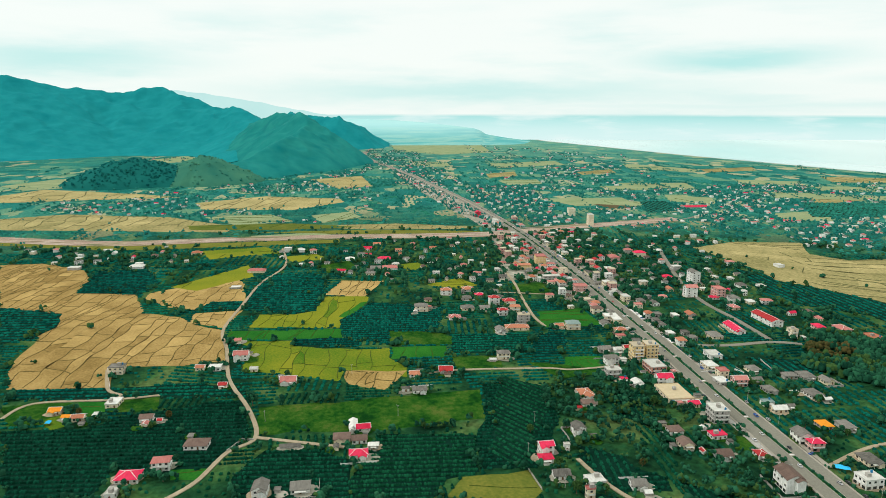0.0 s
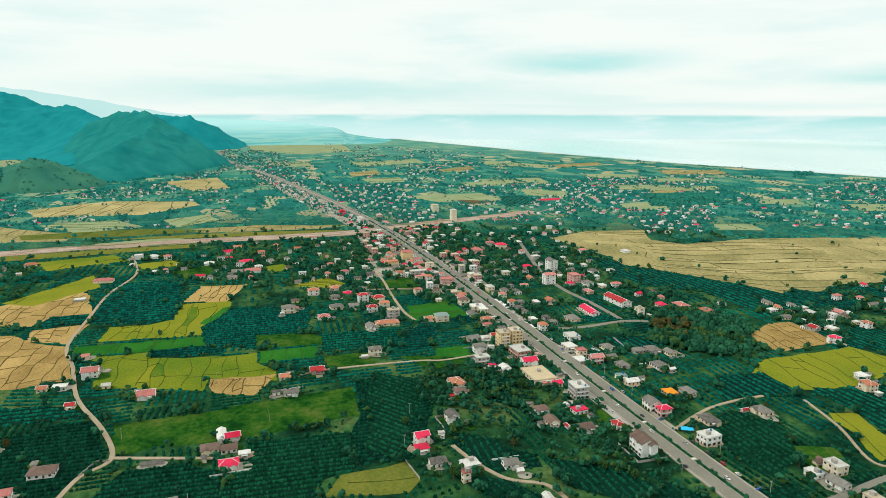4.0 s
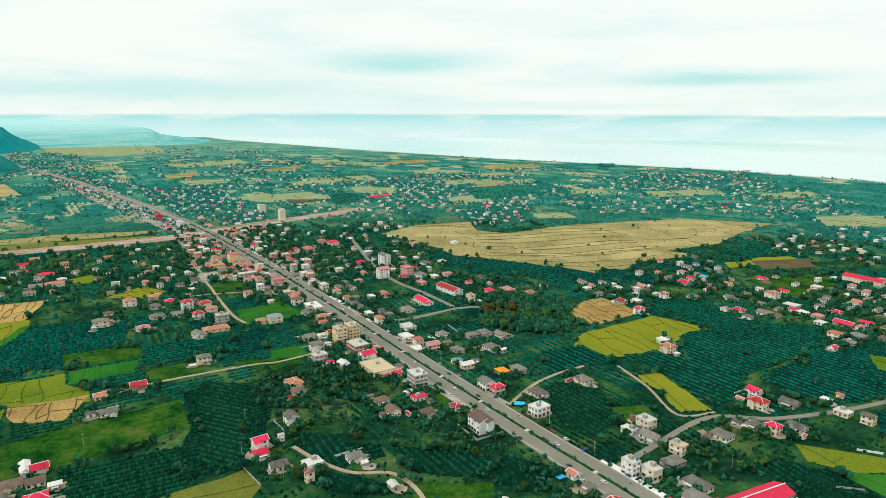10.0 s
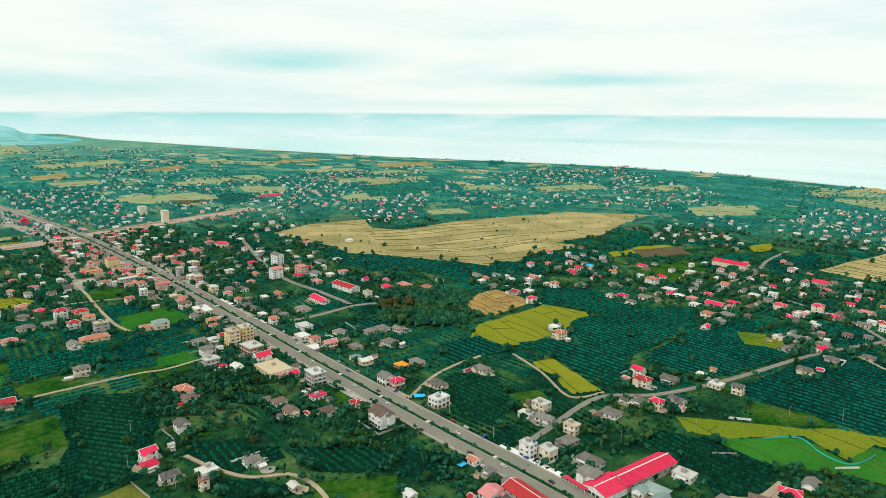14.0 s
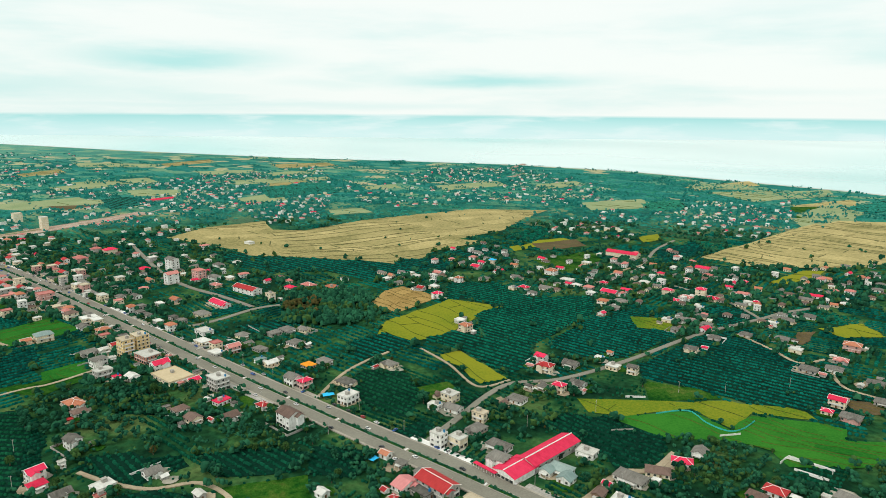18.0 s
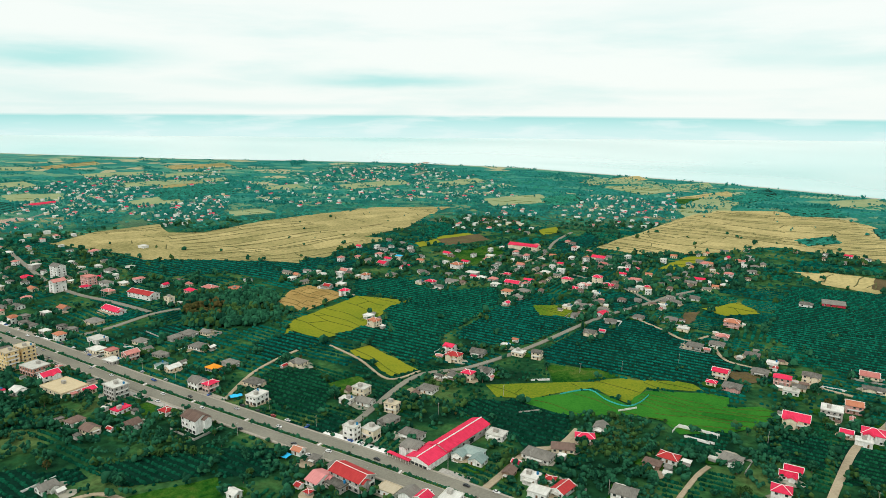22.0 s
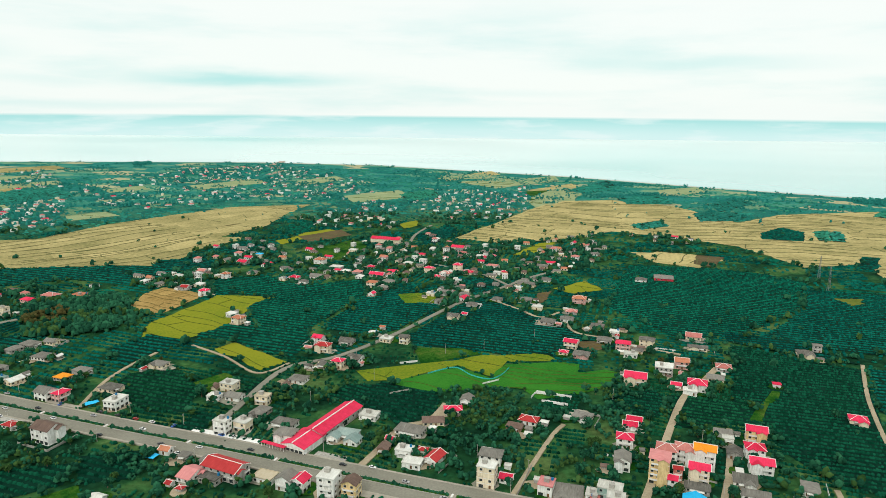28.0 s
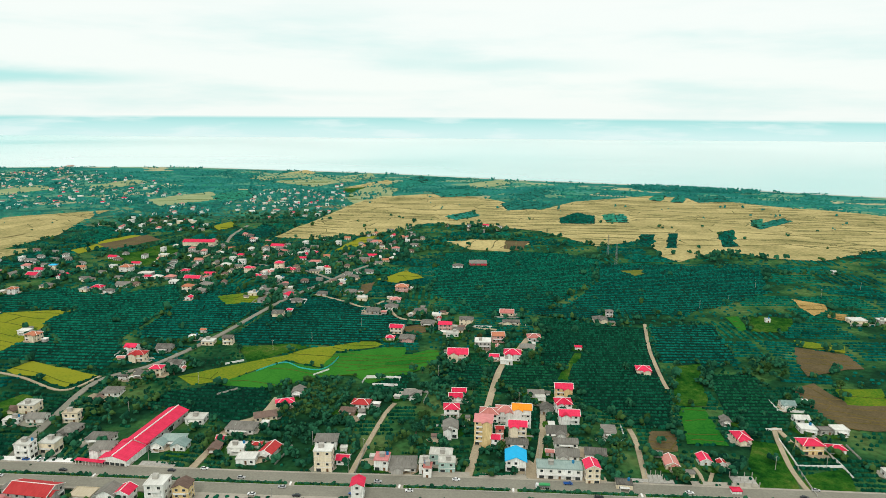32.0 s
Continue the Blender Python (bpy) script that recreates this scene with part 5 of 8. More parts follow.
    if roof != "f" and w > 8.5 and away < 760 and rng.random() < 0.5:
        # a wing that crosses the main roof on the side facing the camera
        _, nx, ny, length, depth = sides[0]
        ww, reach, low = length * rng.uniform(0.36, 0.5), depth / 2 + rng.uniform(1.6, 3.0), h - 0.12
        side = rng.choice((-1, 1)) * length * 0.2
        ang = {(0, -1): -90, (1, 0): 0, (0, 1): 90, (-1, 0): 180}[(nx, ny)]
        at = pose(nx * reach / 2 + (side if nx == 0 else 0), ny * reach / 2 + (side if ny == 0 else 0), 0, 0, 0, ang)
        pitch = min(ww * 0.24, max(rise - 0.15, 0.4))
        piece("wing_wall", wall_mesh(reach, ww, low, storeys, pitch, WALL[wc][1]), root, at)
        piece("wing_roof", roof_mesh("g", reach, ww, low, pitch, ROOF[rc][1]), root, at)
    if storeys == 1 and away < 700 and rng.random() < 0.45:
        v, f = [], []
        _, nx, ny, length, depth = sides[0]
        half = length * 0.3
        box(v, f, -half, half, 0, 2.4, 2.55, 2.7)
        for q in (-half + 0.15, half - 0.15):
            box(v, f, q - 0.09, q + 0.09, 2.1, 2.28, 0, 2.55)
        box(v, f, -half, half, 0, 2.4, 0.0, 0.3)
        ang = {(0, -1): 180, (1, 0): -90, (0, 1): 0, (-1, 0): 90}[(nx, ny)]
        piece("porch", mesh_of("porch", v, f, (ROOF["w"][1],)), root, pose(nx * depth / 2, ny * depth / 2, 0, 0, 0, ang))
    return root


house(-532, -160, 12.4, 9.7, 1, -5, 'f', 'w', 'w')
house(-525, -200, 8.9, 6.9, 1, 85, 'g', 'y', 'w')
house(-511, -188, 5.6, 4.3, 1, 85, 'g', 'y', 'w')
house(-509, -179, 8.7, 6.8, 1, 85, 'g', 'r', 'w')
house(-499, -128, 9.3, 7.2, 1, 85, 'g', 'b', 'w')
house(-450, -84, 15.5, 12.1, 1, 85, 'h', 'b', 'w')
house(-424, -102, 11.2, 8.7, 2, 85, 'h', 's', 'w')
house(-414, -120, 14.2, 11.1, 1, 85, 'h', 'r', 'w')
house(-396, -125, 8.2, 6.4, 1, -5, 'f', 'w', 'w')
house(-602, -176, 12.5, 9.7, 2, 85, 'f', 'g', 'w')
house(-595, -104, 7.5, 5.8, 1, 85, 'g', 'r', 'w')
house(-593, -91, 10.6, 8.3, 1, 85, 'f', 'w', 'w')
house(-551, -79, 6.7, 5.2, 1, 85, 'g', 'r', 'w')
house(-380, -36, 11.0, 8.6, 2, -5, 'g', 'g', 'w')
house(-381, -12, 11.6, 9.1, 1, 85, 'g', 'g', 'w')
house(-440, 16, 11.6, 9.1, 1, 85, 'h', 'b', 'c')
house(-457, 25, 13.8, 6.2, 1, -5, 'g', 'w', 'w')
house(-452, 32, 9.8, 7.7, 1, 85, 'g', 'r', 'w')
house(-435, 28, 10.2, 8.0, 1, 85, 'g', 'b', 'w')
house(-424, 37, 6.7, 5.2, 1, 85, 'g', 'w', 'g')
house(-415, 26, 12.0, 9.4, 1, 85, 'h', 'r', 'w')
house(-436, -20, 13.8, 3.5, 0.6, 85, 'g', 'g', 'g')
house(-551, -25, 13.3, 10.4, 1, 85, 'g', 'r', 'w')
house(-614, -70, 13.1, 10.2, 2, 85, 'g', 'r', 'w')
house(-663, -79, 7.5, 5.9, 1, 85, 'g', 'r', 'c')
house(-510, 83, 11.6, 9.0, 1, 85, 'g', 'g', 'w')
house(-514, 72, 5.9, 4.6, 1, 85, 'g', 'g', 'w')
house(-544, 84, 8.6, 6.7, 1, 85, 'g', 'r', 'w')
house(-548, 113, 11.7, 9.1, 1, 85, 'g', 'r', 'w')
house(-582, -56, 6.3, 4.9, 1, 85, 'g', 'w', 'w')
house(-396, 153, 9.6, 7.5, 2, 85, 'g', 'r', 'w')
house(-385, 149, 9.0, 7.0, 1, 85, 'h', 'r', 'w')
house(-416, 185, 9.7, 7.6, 2, -5, 'g', 'g', 'w')
house(-398, 169, 4.0, 3.1, 1, 85, 'f', 'w', 'w')
house(-364, 152, 10.4, 8.1, 1, 85, 'g', 'g', 'w')
house(-353, 170, 11.2, 8.7, 1, 85, 'f', 'w', 'w')
house(-344, 195, 9.2, 7.2, 1, 85, 'g', 'g', 'w')
house(-335, 197, 3.9, 3.1, 0.7, 85, 'g', 'w', 'g')
house(-477, 216, 14.0, 10.9, 1, -5, 'h', 'o', 'w')
house(-459, 211, 9.7, 7.6, 1, 85, 'h', 'b', 'w')
house(-339, 161, 5.2, 4.0, 2, 85, 'f', 's', 'c')
house(-326, 287, 15.0, 11.7, 3, -5, 'g', 'b', 'w', True)
house(-418, 298, 14.6, 11.4, 3, -5, 'f', 'w', 'g')
house(-405, 255, 9.9, 7.8, 1, 85, 'h', 'b', 'w')
house(-385, 252, 10.3, 8.0, 1, -5, 'g', 'b', 'c')
house(-392, 281, 11.0, 8.5, 1, 85, 'f', 'r', 'w')
house(-367, 269, 10.3, 8.1, 1, 85, 'g', 'b', 'w')
house(-362, 294, 8.3, 6.5, 1, -5, 'h', 'R', 'w')
house(-364, 338, 9.8, 7.7, 2, 85, 'h', 'r', 'p')
house(-376, 337, 11.9, 9.2, 2, -5, 'g', 'g', 'w')
house(-391, 368, 10.2, 8.0, 1, -5, 'h', 'y', 'w')
house(-387, 383, 12.2, 9.5, 1, -5, 'h', 'g', 'w')
house(-342, 361, 13.3, 10.4, 1, -5, 'h', 'g', 'c')
house(-318, 338, 12.7, 9.9, 2, 85, 'f', 'w', 'w')
house(-478, 341, 12.4, 9.7, 1, -5, 'f', 'w', 'w')
house(-472, 354, 11.5, 8.9, 2, 85, 'g', 's', 'p')
house(-474, 371, 9.6, 7.5, 1, 85, 'g', 'g', 'w')
house(-433, 352, 8.5, 6.7, 1, 85, 'f', 't', 'w')
house(-421, 353, 11.1, 8.7, 1, 85, 'g', 'w', 'w')
house(-423, 365, 5.3, 4.1, 1, 85, 'g', 'g', 'w')
house(-455, 370, 11.0, 8.6, 1, -5, 'h', 'g', 'g')
house(-441, 400, 13.7, 10.7, 1, -5, 'h', 'g', 'w')
house(-475, 421, 13.8, 10.8, 1, -5, 'h', 'g', 'g')
house(-462, 431, 10.3, 8.1, 1, -5, 'g', 'g', 'w')
house(-478, 407, 11.7, 9.1, 1, 85, 'h', 'g', 'g')
house(-442, 292, 9.3, 7.3, 1, 85, 'g', 'r', 'w')
house(-464, 288, 29.0, 22.6, 1, -5, 'f', 'k', 'c')
house(-541, 294, 13.4, 10.4, 5, -5, 'f', 'c', 'y')
house(-542, 308, 13.3, 10.4, 5, -5, 'f', 'c', 'y')
house(-516, 299, 18.9, 14.8, 2, -5, 'f', 'w', 's')
house(-489, 293, 13.3, 10.4, 2, 85, 'g', 'r', 'w')
house(-561, 295, 8.1, 6.3, 2, 85, 'g', 'R', 'c')
house(-566, 287, 9.0, 7.0, 1, 85, 'g', 'w', 'w')
house(-570, 275, 11.8, 9.2, 1, 85, 'g', 'g', 'w')
house(-539, 268, 12.1, 9.4, 2, 85, 'h', 'g', 'w')
house(-540, 280, 6.5, 5.1, 1, 85, 'f', 'w', 'w')
house(-512, 257, 12.3, 9.6, 2, 85, 'f', 'w', 'w')
house(-497, 260, 5.6, 4.4, 1, 85, 'f', 'r', 'w')
house(-488, 268, 9.6, 7.5, 1, -5, 'g', 'w', 'w')
house(-649, 211, 24.8, 10.4, 1, 85, 'h', 'r', 'c')
house(-645, 257, 8.8, 6.8, 1, 85, 'g', 'r', 'w')
house(-641, 271, 14.3, 11.1, 2, 85, 'h', 't', 'w')
house(-570, 173, 11.3, 8.8, 2, 85, 'h', 'g', 'w')
house(-644, 191, 12.4, 9.7, 1, -5, 'g', 'g', 'w')
house(-670, 225, 13.0, 10.1, 3, 85, 'f', 'c', 'g')
house(-701, 210, 11.4, 8.9, 2, 85, 'h', 'r', 'w')
house(-711, 228, 10.9, 8.5, 2, 85, 'h', 'r', 'w')
house(-742, 211, 12.1, 9.4, 3, 85, 'h', 'r', 'w')
house(-736, 228, 14.3, 11.1, 2, 85, 'h', 'r', 'w')
house(-778, 202, 11.5, 8.9, 1, 85, 'h', 'r', 'w')
house(-808, 194, 14.6, 11.4, 1, 85, 'h', 'o', 'w')
house(-769, 183, 11.4, 8.9, 1, 85, 'h', 'g', 'w')
house(-723, 194, 11.8, 9.2, 1, 85, 'g', 'g', 'w')
house(-728, 175, 14.4, 11.3, 1, 85, 'h', 'g', 'w')
house(-696, 153, 12.8, 10.0, 1, 85, 'h', 'r', 'w')
house(-797, 163, 13.3, 10.4, 2, 85, 'h', 'o', 'w')
house(-735, 121, 15.0, 11.7, 2, 85, 'h', 'g', 'w')
house(-770, 135, 9.1, 7.1, 1, 85, 'h', 'b', 'c')
house(-923, 332, 18.5, 14.4, 5, -5, 'f', 's', 'y')
house(-839, 319, 23.2, 9.3, 2, 85, 'f', 'w', 'w')
house(-851, 341, 10.7, 8.4, 4, 85, 'f', 'c', 'c')
house(-773, 334, 15.8, 12.3, 3, 85, 'f', 'r', 'p')
house(-909, 303, 18.7, 14.6, 2, 85, 'f', 'o', 'y')
house(-733, 328, 13.8, 10.8, 1, 85, 'f', 'c', 'c')
house(-687, 319, 11.9, 9.3, 2, 85, 'h', 'b', 'c')
house(-657, 322, 14.5, 11.3, 2, 85, 'f', 'w', 'c')
house(-620, 316, 11.8, 9.2, 1, 85, 'h', 'o', 'c')
house(-963, -83, 24.3, 12.1, 1, 85, 'h', 'r', 'c')
house(-878, -103, 11.8, 9.2, 0.6, 85, 'f', 'w', 'w')
house(-946, 108, 21.1, 16.5, 1, 85, 'h', 'r', 'w')
house(-1031, -347, 16.2, 12.6, 1, 85, 'f', 'w', 'w')
house(-1023, -259, 20.8, 16.2, 1, 85, 'h', 'w', 'w')
house(-1105, -188, 15.7, 12.2, 1, 85, 'h', 'o', 'c')
house(-1096, -43, 11.9, 9.3, 2, 85, 'f', 'w', 'w')
house(-1091, -20, 10.4, 8.1, 1, 85, 'f', 'w', 'w')
house(-1015, 54, 13.7, 10.7, 1, 85, 'h', 'w', 'w')
house(-945, 87, 14.8, 11.6, 1, 85, 'g', 'g', 'w')
house(-1006, 106, 19.1, 14.9, 1, 85, 'h', 'r', 'w')
house(-729, 463, 14.8, 11.5, 4, 85, 'g', 's', 'w')
house(-789, 504, 16.0, 12.4, 5, -5, 'g', 'g', 'w')
house(-717, 494, 15.7, 12.2, 4, -5, 'f', 'r', 'p')
house(-619, 490, 37.1, 13.0, 2, -5, 'g', 'r', 'w')
house(-603, 439, 28.3, 11.3, 1, -5, 'g', 'r', 'w')
house(-586, 404, 16.0, 12.5, 1, -5, 'h', 'g', 'w')
house(-655, 419, 12.3, 9.6, 1, -5, 'g', 'o', 'g')
house(-671, 485, 12.5, 9.7, 1, -5, 'h', 's', 'w')
house(-686, 517, 11.5, 9.0, 1, -5, 'f', 'w', 'c')
house(-697, 502, 12.9, 10.1, 2, -5, 'h', 'g', 'w')
house(-749, 578, 11.3, 8.8, 1, -5, 'f', 'w', 'w')
house(-758, 555, 13.9, 10.9, 1, -5, 'h', 'g', 'w')
house(-581, 523, 12.7, 9.9, 2, -5, 'h', 'r', 'p')
house(-571, 543, 16.4, 12.8, 2, -5, 'h', 's', 'w')
house(-550, 561, 15.8, 12.4, 1, -5, 'f', 'o', 'c')
house(-569, 482, 8.7, 6.8, 3, -5, 'f', 'c', 'c')
house(-537, 371, 15.7, 12.2, 1, -5, 'f', 'w', 'w')
house(-513, 352, 13.3, 10.4, 1, -5, 'f', 'w', 'w')
house(-497, 385, 11.9, 9.3, 1, -5, 'h', 'g', 'w')
house(-848, 681, 12.6, 9.9, 1, -5, 'f', 'w', 'w')
house(-886, 624, 13.3, 10.3, 1, -5, 'h', 'r', 'w')
house(-1393, 353, 16.0, 12.5, 3, -5, 'g', 'r', 'r')
house(-1364, 558, 19.1, 14.9, 5, -5, 'f', 'c', 'c')
house(-1240, 549, 15.1, 11.8, 7, -5, 'f', 'w', 'c')
house(-1418, 892, 57.1, 22.8, 1, 85, 'g', 'r', 'w')
house(-937, 457, 19.4, 15.2, 2, -5, 'h', 's', 'p')
house(-979, 502, 13.6, 10.6, 2, 85, 'h', 's', 'w')
house(-957, 511, 17.7, 13.8, 2, 85, 'h', 'r', 'w')
house(-817, 480, 13.9, 10.9, 1, 85, 'h', 'r', 'w')
house(-858, 518, 12.0, 9.3, 2, 85, 'f', 'w', 'w')
house(-820, 377, 10.1, 7.9, 4, -5, 'f', 'c', 'g')
house(-244, 292, 6.7, 5.3, 1, -5, 'g', 'o', 'w')
house(-229, 289, 6.0, 4.7, 1, -5, 'h', 'g', 'g')
house(-214, 288, 6.5, 5.0, 1, 85, 'h', 'g', 'g')
house(-246, 238, 6.7, 5.2, 1, -5, 'g', 'w', 'w')
house(-301, 197, 6.5, 5.1, 1, -5, 'g', 'w', 'g')
house(-257, 384, 11.3, 8.8, 2, -5, 'f', 'w', 'c')
house(-259, 367, 9.1, 7.1, 1, -5, 'f', 'w', 'w')
house(-245, 371, 11.5, 9.0, 1, -5, 'g', 'g', 'w')
house(-222, 370, 9.9, 7.7, 2, -5, 'f', 'c', 'c')
house(-225, 323, 9.2, 7.2, 3, -5, 'f', 'w', 'w')
house(-215, 331, 9.8, 7.6, 2, -5, 'f', 'w', 'c')
house(-215, 354, 12.3, 9.6, 1, 85, 'h', 'g', 'g')
house(-191, 343, 15.4, 9.2, 1, -5, 'h', 'g', 'w')
house(-181, 325, 11.9, 9.3, 2, -5, 'h', 'g', 'w')
house(-146, 340, 14, 10, 1, -5, 'h', 't', 'w')
house(-139, 332, 8.5, 9, 1, 85, 'g', 't', 'w')
house(-152, 333, 7, 8, 1, 85, 'g', 't', 'w')
house(-196, 280, 24, 14, 2, -8, 'g', 'R', 'g')
house(-213, 272, 9, 13, 1, -8, 'g', 'p', 'w')
house(-200, 271, 12, 7, 1, -8, 'f', 'g', 'g')
house(-171, 280, 12, 8, 1, -5, 'f', 'c', 'w')
house(-156, 277, 9, 9, 2, 85, 'g', 'g', 'w')
house(-148, 277, 8, 8, 2, 85, 'g', 'r', 'w')
house(-130, 275, 10, 9, 4, -5, 'f', 'w', 'w')
house(-118, 277, 8, 9, 3, 85, 'g', 'b', 'y')
house(-141, 368, 12, 9, 1, -5, 'f', 'w', 'w')
house(-88, 391, 12, 9, 1, 20, 'h', 'r', 'w')
house(-97, 371, 14, 9, 1, 15, 'h', 'b', 'c')
house(-108, 355, 18, 10, 1, -5, 'h', 'g', 'w')
house(-117, 341, 5, 4, 0.8, -5, 'g', 'r', 'w')
house(-117, 328, 8, 6, 1, 85, 'g', 'b', 'b')
house(-104, 329, 10, 8, 1, -5, 'f', 'w', 'w')
house(-95, 316, 11, 8, 1, -5, 'f', 'w', 'w')
house(-84, 325, 12, 9, 1, 75, 'g', 'R', 'w')
house(-49, 307, 10, 9, 4, -5, 'f', 'w', 'c')
house(-51, 332, 13, 10, 2, -5, 'h', 'g', 'w')
house(-39, 314, 7, 6, 1, -5, 'g', 'r', 'w')
house(0, 404, 12, 9, 1, -15, 'h', 'g', 'w')
house(-35, 389, 12, 9, 1, -10, 'h', 'R', 'w')
house(31, 399, 9, 7, 1, -5, 'g', 'r', 'w')
house(27, 374, 10, 9, 2, -5, 'h', 'r', 'w')
house(25, 347, 11, 10, 2, 85, 'g', 'g', 'w')
house(-16, 308, 8, 9, 2, -5, 'f', 'p', 'w')
house(-4, 308, 15, 12, 1, -5, 'h', 'g', 'g')
house(18, 313, 13, 8, 2, -5, 'f', 'w', 't')
house(8, 304, 5, 8, 2, -5, 'f', 'w', 'w')
house(45, 337, 11, 10, 5, 85, 'h', 'p', 'y')
house(51, 360, 12, 9, 3, -5, 'h', 's', 'w')
house(52, 331, 5, 6, 2, -5, 'g', 'r', 'w')
house(72, 359, 12, 9, 4, -5, 'g', 'y', 'w')
house(67, 342, 11, 8, 3, -5, 'g', 'r', 'c')
house(108, 399, 12, 9, 3, -5, 'g', 'r', 'y')
house(104, 381, 11, 9, 2, -5, 'h', 'r', 'w')
house(104, 363, 13, 9, 2, -5, 'g', 'r', 'w')
house(61, 308, 13, 11, 2, 85, 'g', 'B', 'w')
house(65, 331, 13, 8, 1, -5, 'h', 'g', 'g')
house(89, 403, 11, 7, 1, -5, 'g', 'g', 'w')
house(92, 346, 12, 10, 1, -8, 'g', 'g', 'w')
house(95, 331, 14, 8, 1, -8, 'g', 'g', 'w')
house(93, 317, 13, 9, 1, -8, 'g', 'g', 'w')
house(110, 318, 12, 9, 1, -8, 'g', 'g', 'w')
house(84, 297, 25, 9, 2, -5, 'f', 't', 'w')
house(-82, 409, 9.9, 7.7, 1, 85, 'g', 'g', 'w')
house(-215, 412, 12.5, 9.8, 1, -5, 'h', 'g', 'w')
house(-219, 438, 5.6, 4.3, 1, -5, 'h', 'g', 'w')
house(-208, 444, 9.0, 7.0, 1, -5, 'h', 'g', 'g')
house(-197, 447, 9.0, 7.0, 2, -5, 'h', 'r', 'c')
house(-189, 465, 11.3, 8.8, 1, -5, 'g', 'g', 'w')
house(-236, 495, 9.2, 7.2, 2, -5, 'g', 'r', 'w')
house(-224, 478, 12.6, 9.8, 2, -5, 'h', 'r', 'w')
house(-211, 501, 12.1, 9.4, 1, -5, 'g', 'g', 'w')
house(-162, 516, 8.2, 6.4, 2, -5, 'g', 'g', 'w')
house(-179, 516, 10.6, 8.3, 1, -5, 'f', 'w', 'w')
house(-196, 528, 7.1, 5.5, 1, -5, 'f', 'w', 'w')
house(-193, 546, 4.8, 3.8, 1, -5, 'g', 'o', 'w')
house(-337, 410, 12.9, 10.0, 1, -5, 'h', 'g', 'c')
house(-335, 527, 11.4, 8.9, 2, -5, 'h', 'r', 'c')
house(-353, 545, 10.0, 7.8, 1, -5, 'f', 'w', 'w')
house(-424, 605, 9.3, 7.2, 2, -5, 'h', 'r', 'w')
house(-460, 622, 9.7, 7.6, 1, -5, 'g', 'r', 'w')
house(-451, 636, 10.8, 8.4, 1, -5, 'f', 'w', 'c')
house(-443, 679, 9.0, 7.0, 2, -5, 'h', 'r', 'w')
house(-421, 706, 12.4, 9.7, 1, -5, 'h', 'g', 'w')
house(-492, 792, 10.2, 8.0, 2, -5, 'h', 's', 'w')
house(-459, 791, 8.8, 6.8, 2, -5, 'f', 'B', 'w')
house(-464, 756, 13.4, 10.4, 1, -5, 'g', 'r', 'w')
house(-500, 666, 11.5, 9.0, 1, -5, 'h', 'w', 'w')
house(-487, 696, 11.7, 9.2, 1, -5, 'g', 's', 'g')
house(-388, 734, 12.5, 9.8, 1, -5, 'h', 'g', 'c')
house(-370, 688, 8.6, 6.7, 1, -5, 'f', 'w', 'w')
house(-360, 698, 11.9, 9.3, 1, -5, 'h', 'r', 'w')
house(-341, 683, 9.5, 7.4, 1, -5, 'h', 'g', 'w')
house(-336, 710, 15.0, 11.7, 1, -5, 'g', 'g', 'w')
house(-365, 785, 14.1, 11.0, 2, -5, 'h', 'o', 'w')
house(-332, 763, 15.8, 12.3, 1, -5, 'f', 'w', 'w')
house(-312, 746, 11.0, 8.6, 1, -5, 'h', 'w', 'w')
house(-296, 746, 10.9, 8.5, 1, -5, 'h', 's', 'w')
house(-289, 777, 9.0, 7.0, 1, -5, 'h', 'r', 'w')
house(-267, 740, 18.9, 9.5, 1, -5, 'g', 'r', 'w')
house(-256, 690, 11.0, 8.6, 2, -5, 'h', 'r', 'c')
house(-243, 710, 13.3, 10.3, 1, -5, 'h', 'g', 'c')
house(-253, 759, 11.9, 9.3, 1, -5, 'g', 'r', 'w')
house(-243, 654, 7.3, 5.7, 1, 85, 'g', 'r', 'w')
house(-240, 683, 11.8, 9.2, 1, -5, 'h', 'g', 'g')
house(-350, 869, 11.4, 8.9, 1, -5, 'f', 'w', 'w')
house(-333, 870, 12.6, 9.8, 1, -5, 'h', 'g', 'w')
house(-248, 811, 11.4, 8.9, 1, -5, 'h', 'w', 'w')
house(-245, 869, 8.5, 6.6, 1, -5, 'h', 'r', 'w')
house(-208, 856, 9.4, 7.4, 1, -5, 'h', 'r', 'w')
house(-210, 778, 10.9, 8.5, 2, -5, 'h', 'r', 'w')
house(-194, 750, 9.4, 7.3, 1, -5, 'h', 'r', 'w')
house(-186, 770, 13.8, 10.8, 1, -5, 'h', 'r', 'w')
house(-175, 792, 10.9, 8.5, 3, -5, 'h', 'r', 'w')
house(-160, 783, 12.8, 10.0, 1, -5, 'h', 'r', 'w')
house(-206, 933, 19.2, 9.6, 1, -5, 'g', 'r', 'w')
house(-191, 896, 11.0, 8.6, 1, -5, 'h', 's', 'w')
house(-133, 813, 13.2, 10.3, 2, -5, 'f', 's', 'w')
house(-115, 797, 7.5, 5.9, 1, -5, 'h', 'r', 'w')
house(-123, 791, 8.6, 6.7, 1, -5, 'f', 'w', 'w')
house(-162, 881, 10.7, 8.4, 1, -5, 'f', 'w', 'w')
house(-145, 887, 8.4, 6.5, 1, -5, 'h', 'r', 'w')
house(-163, 738, 8.1, 6.4, 1, -5, 'f', 'w', 'w')
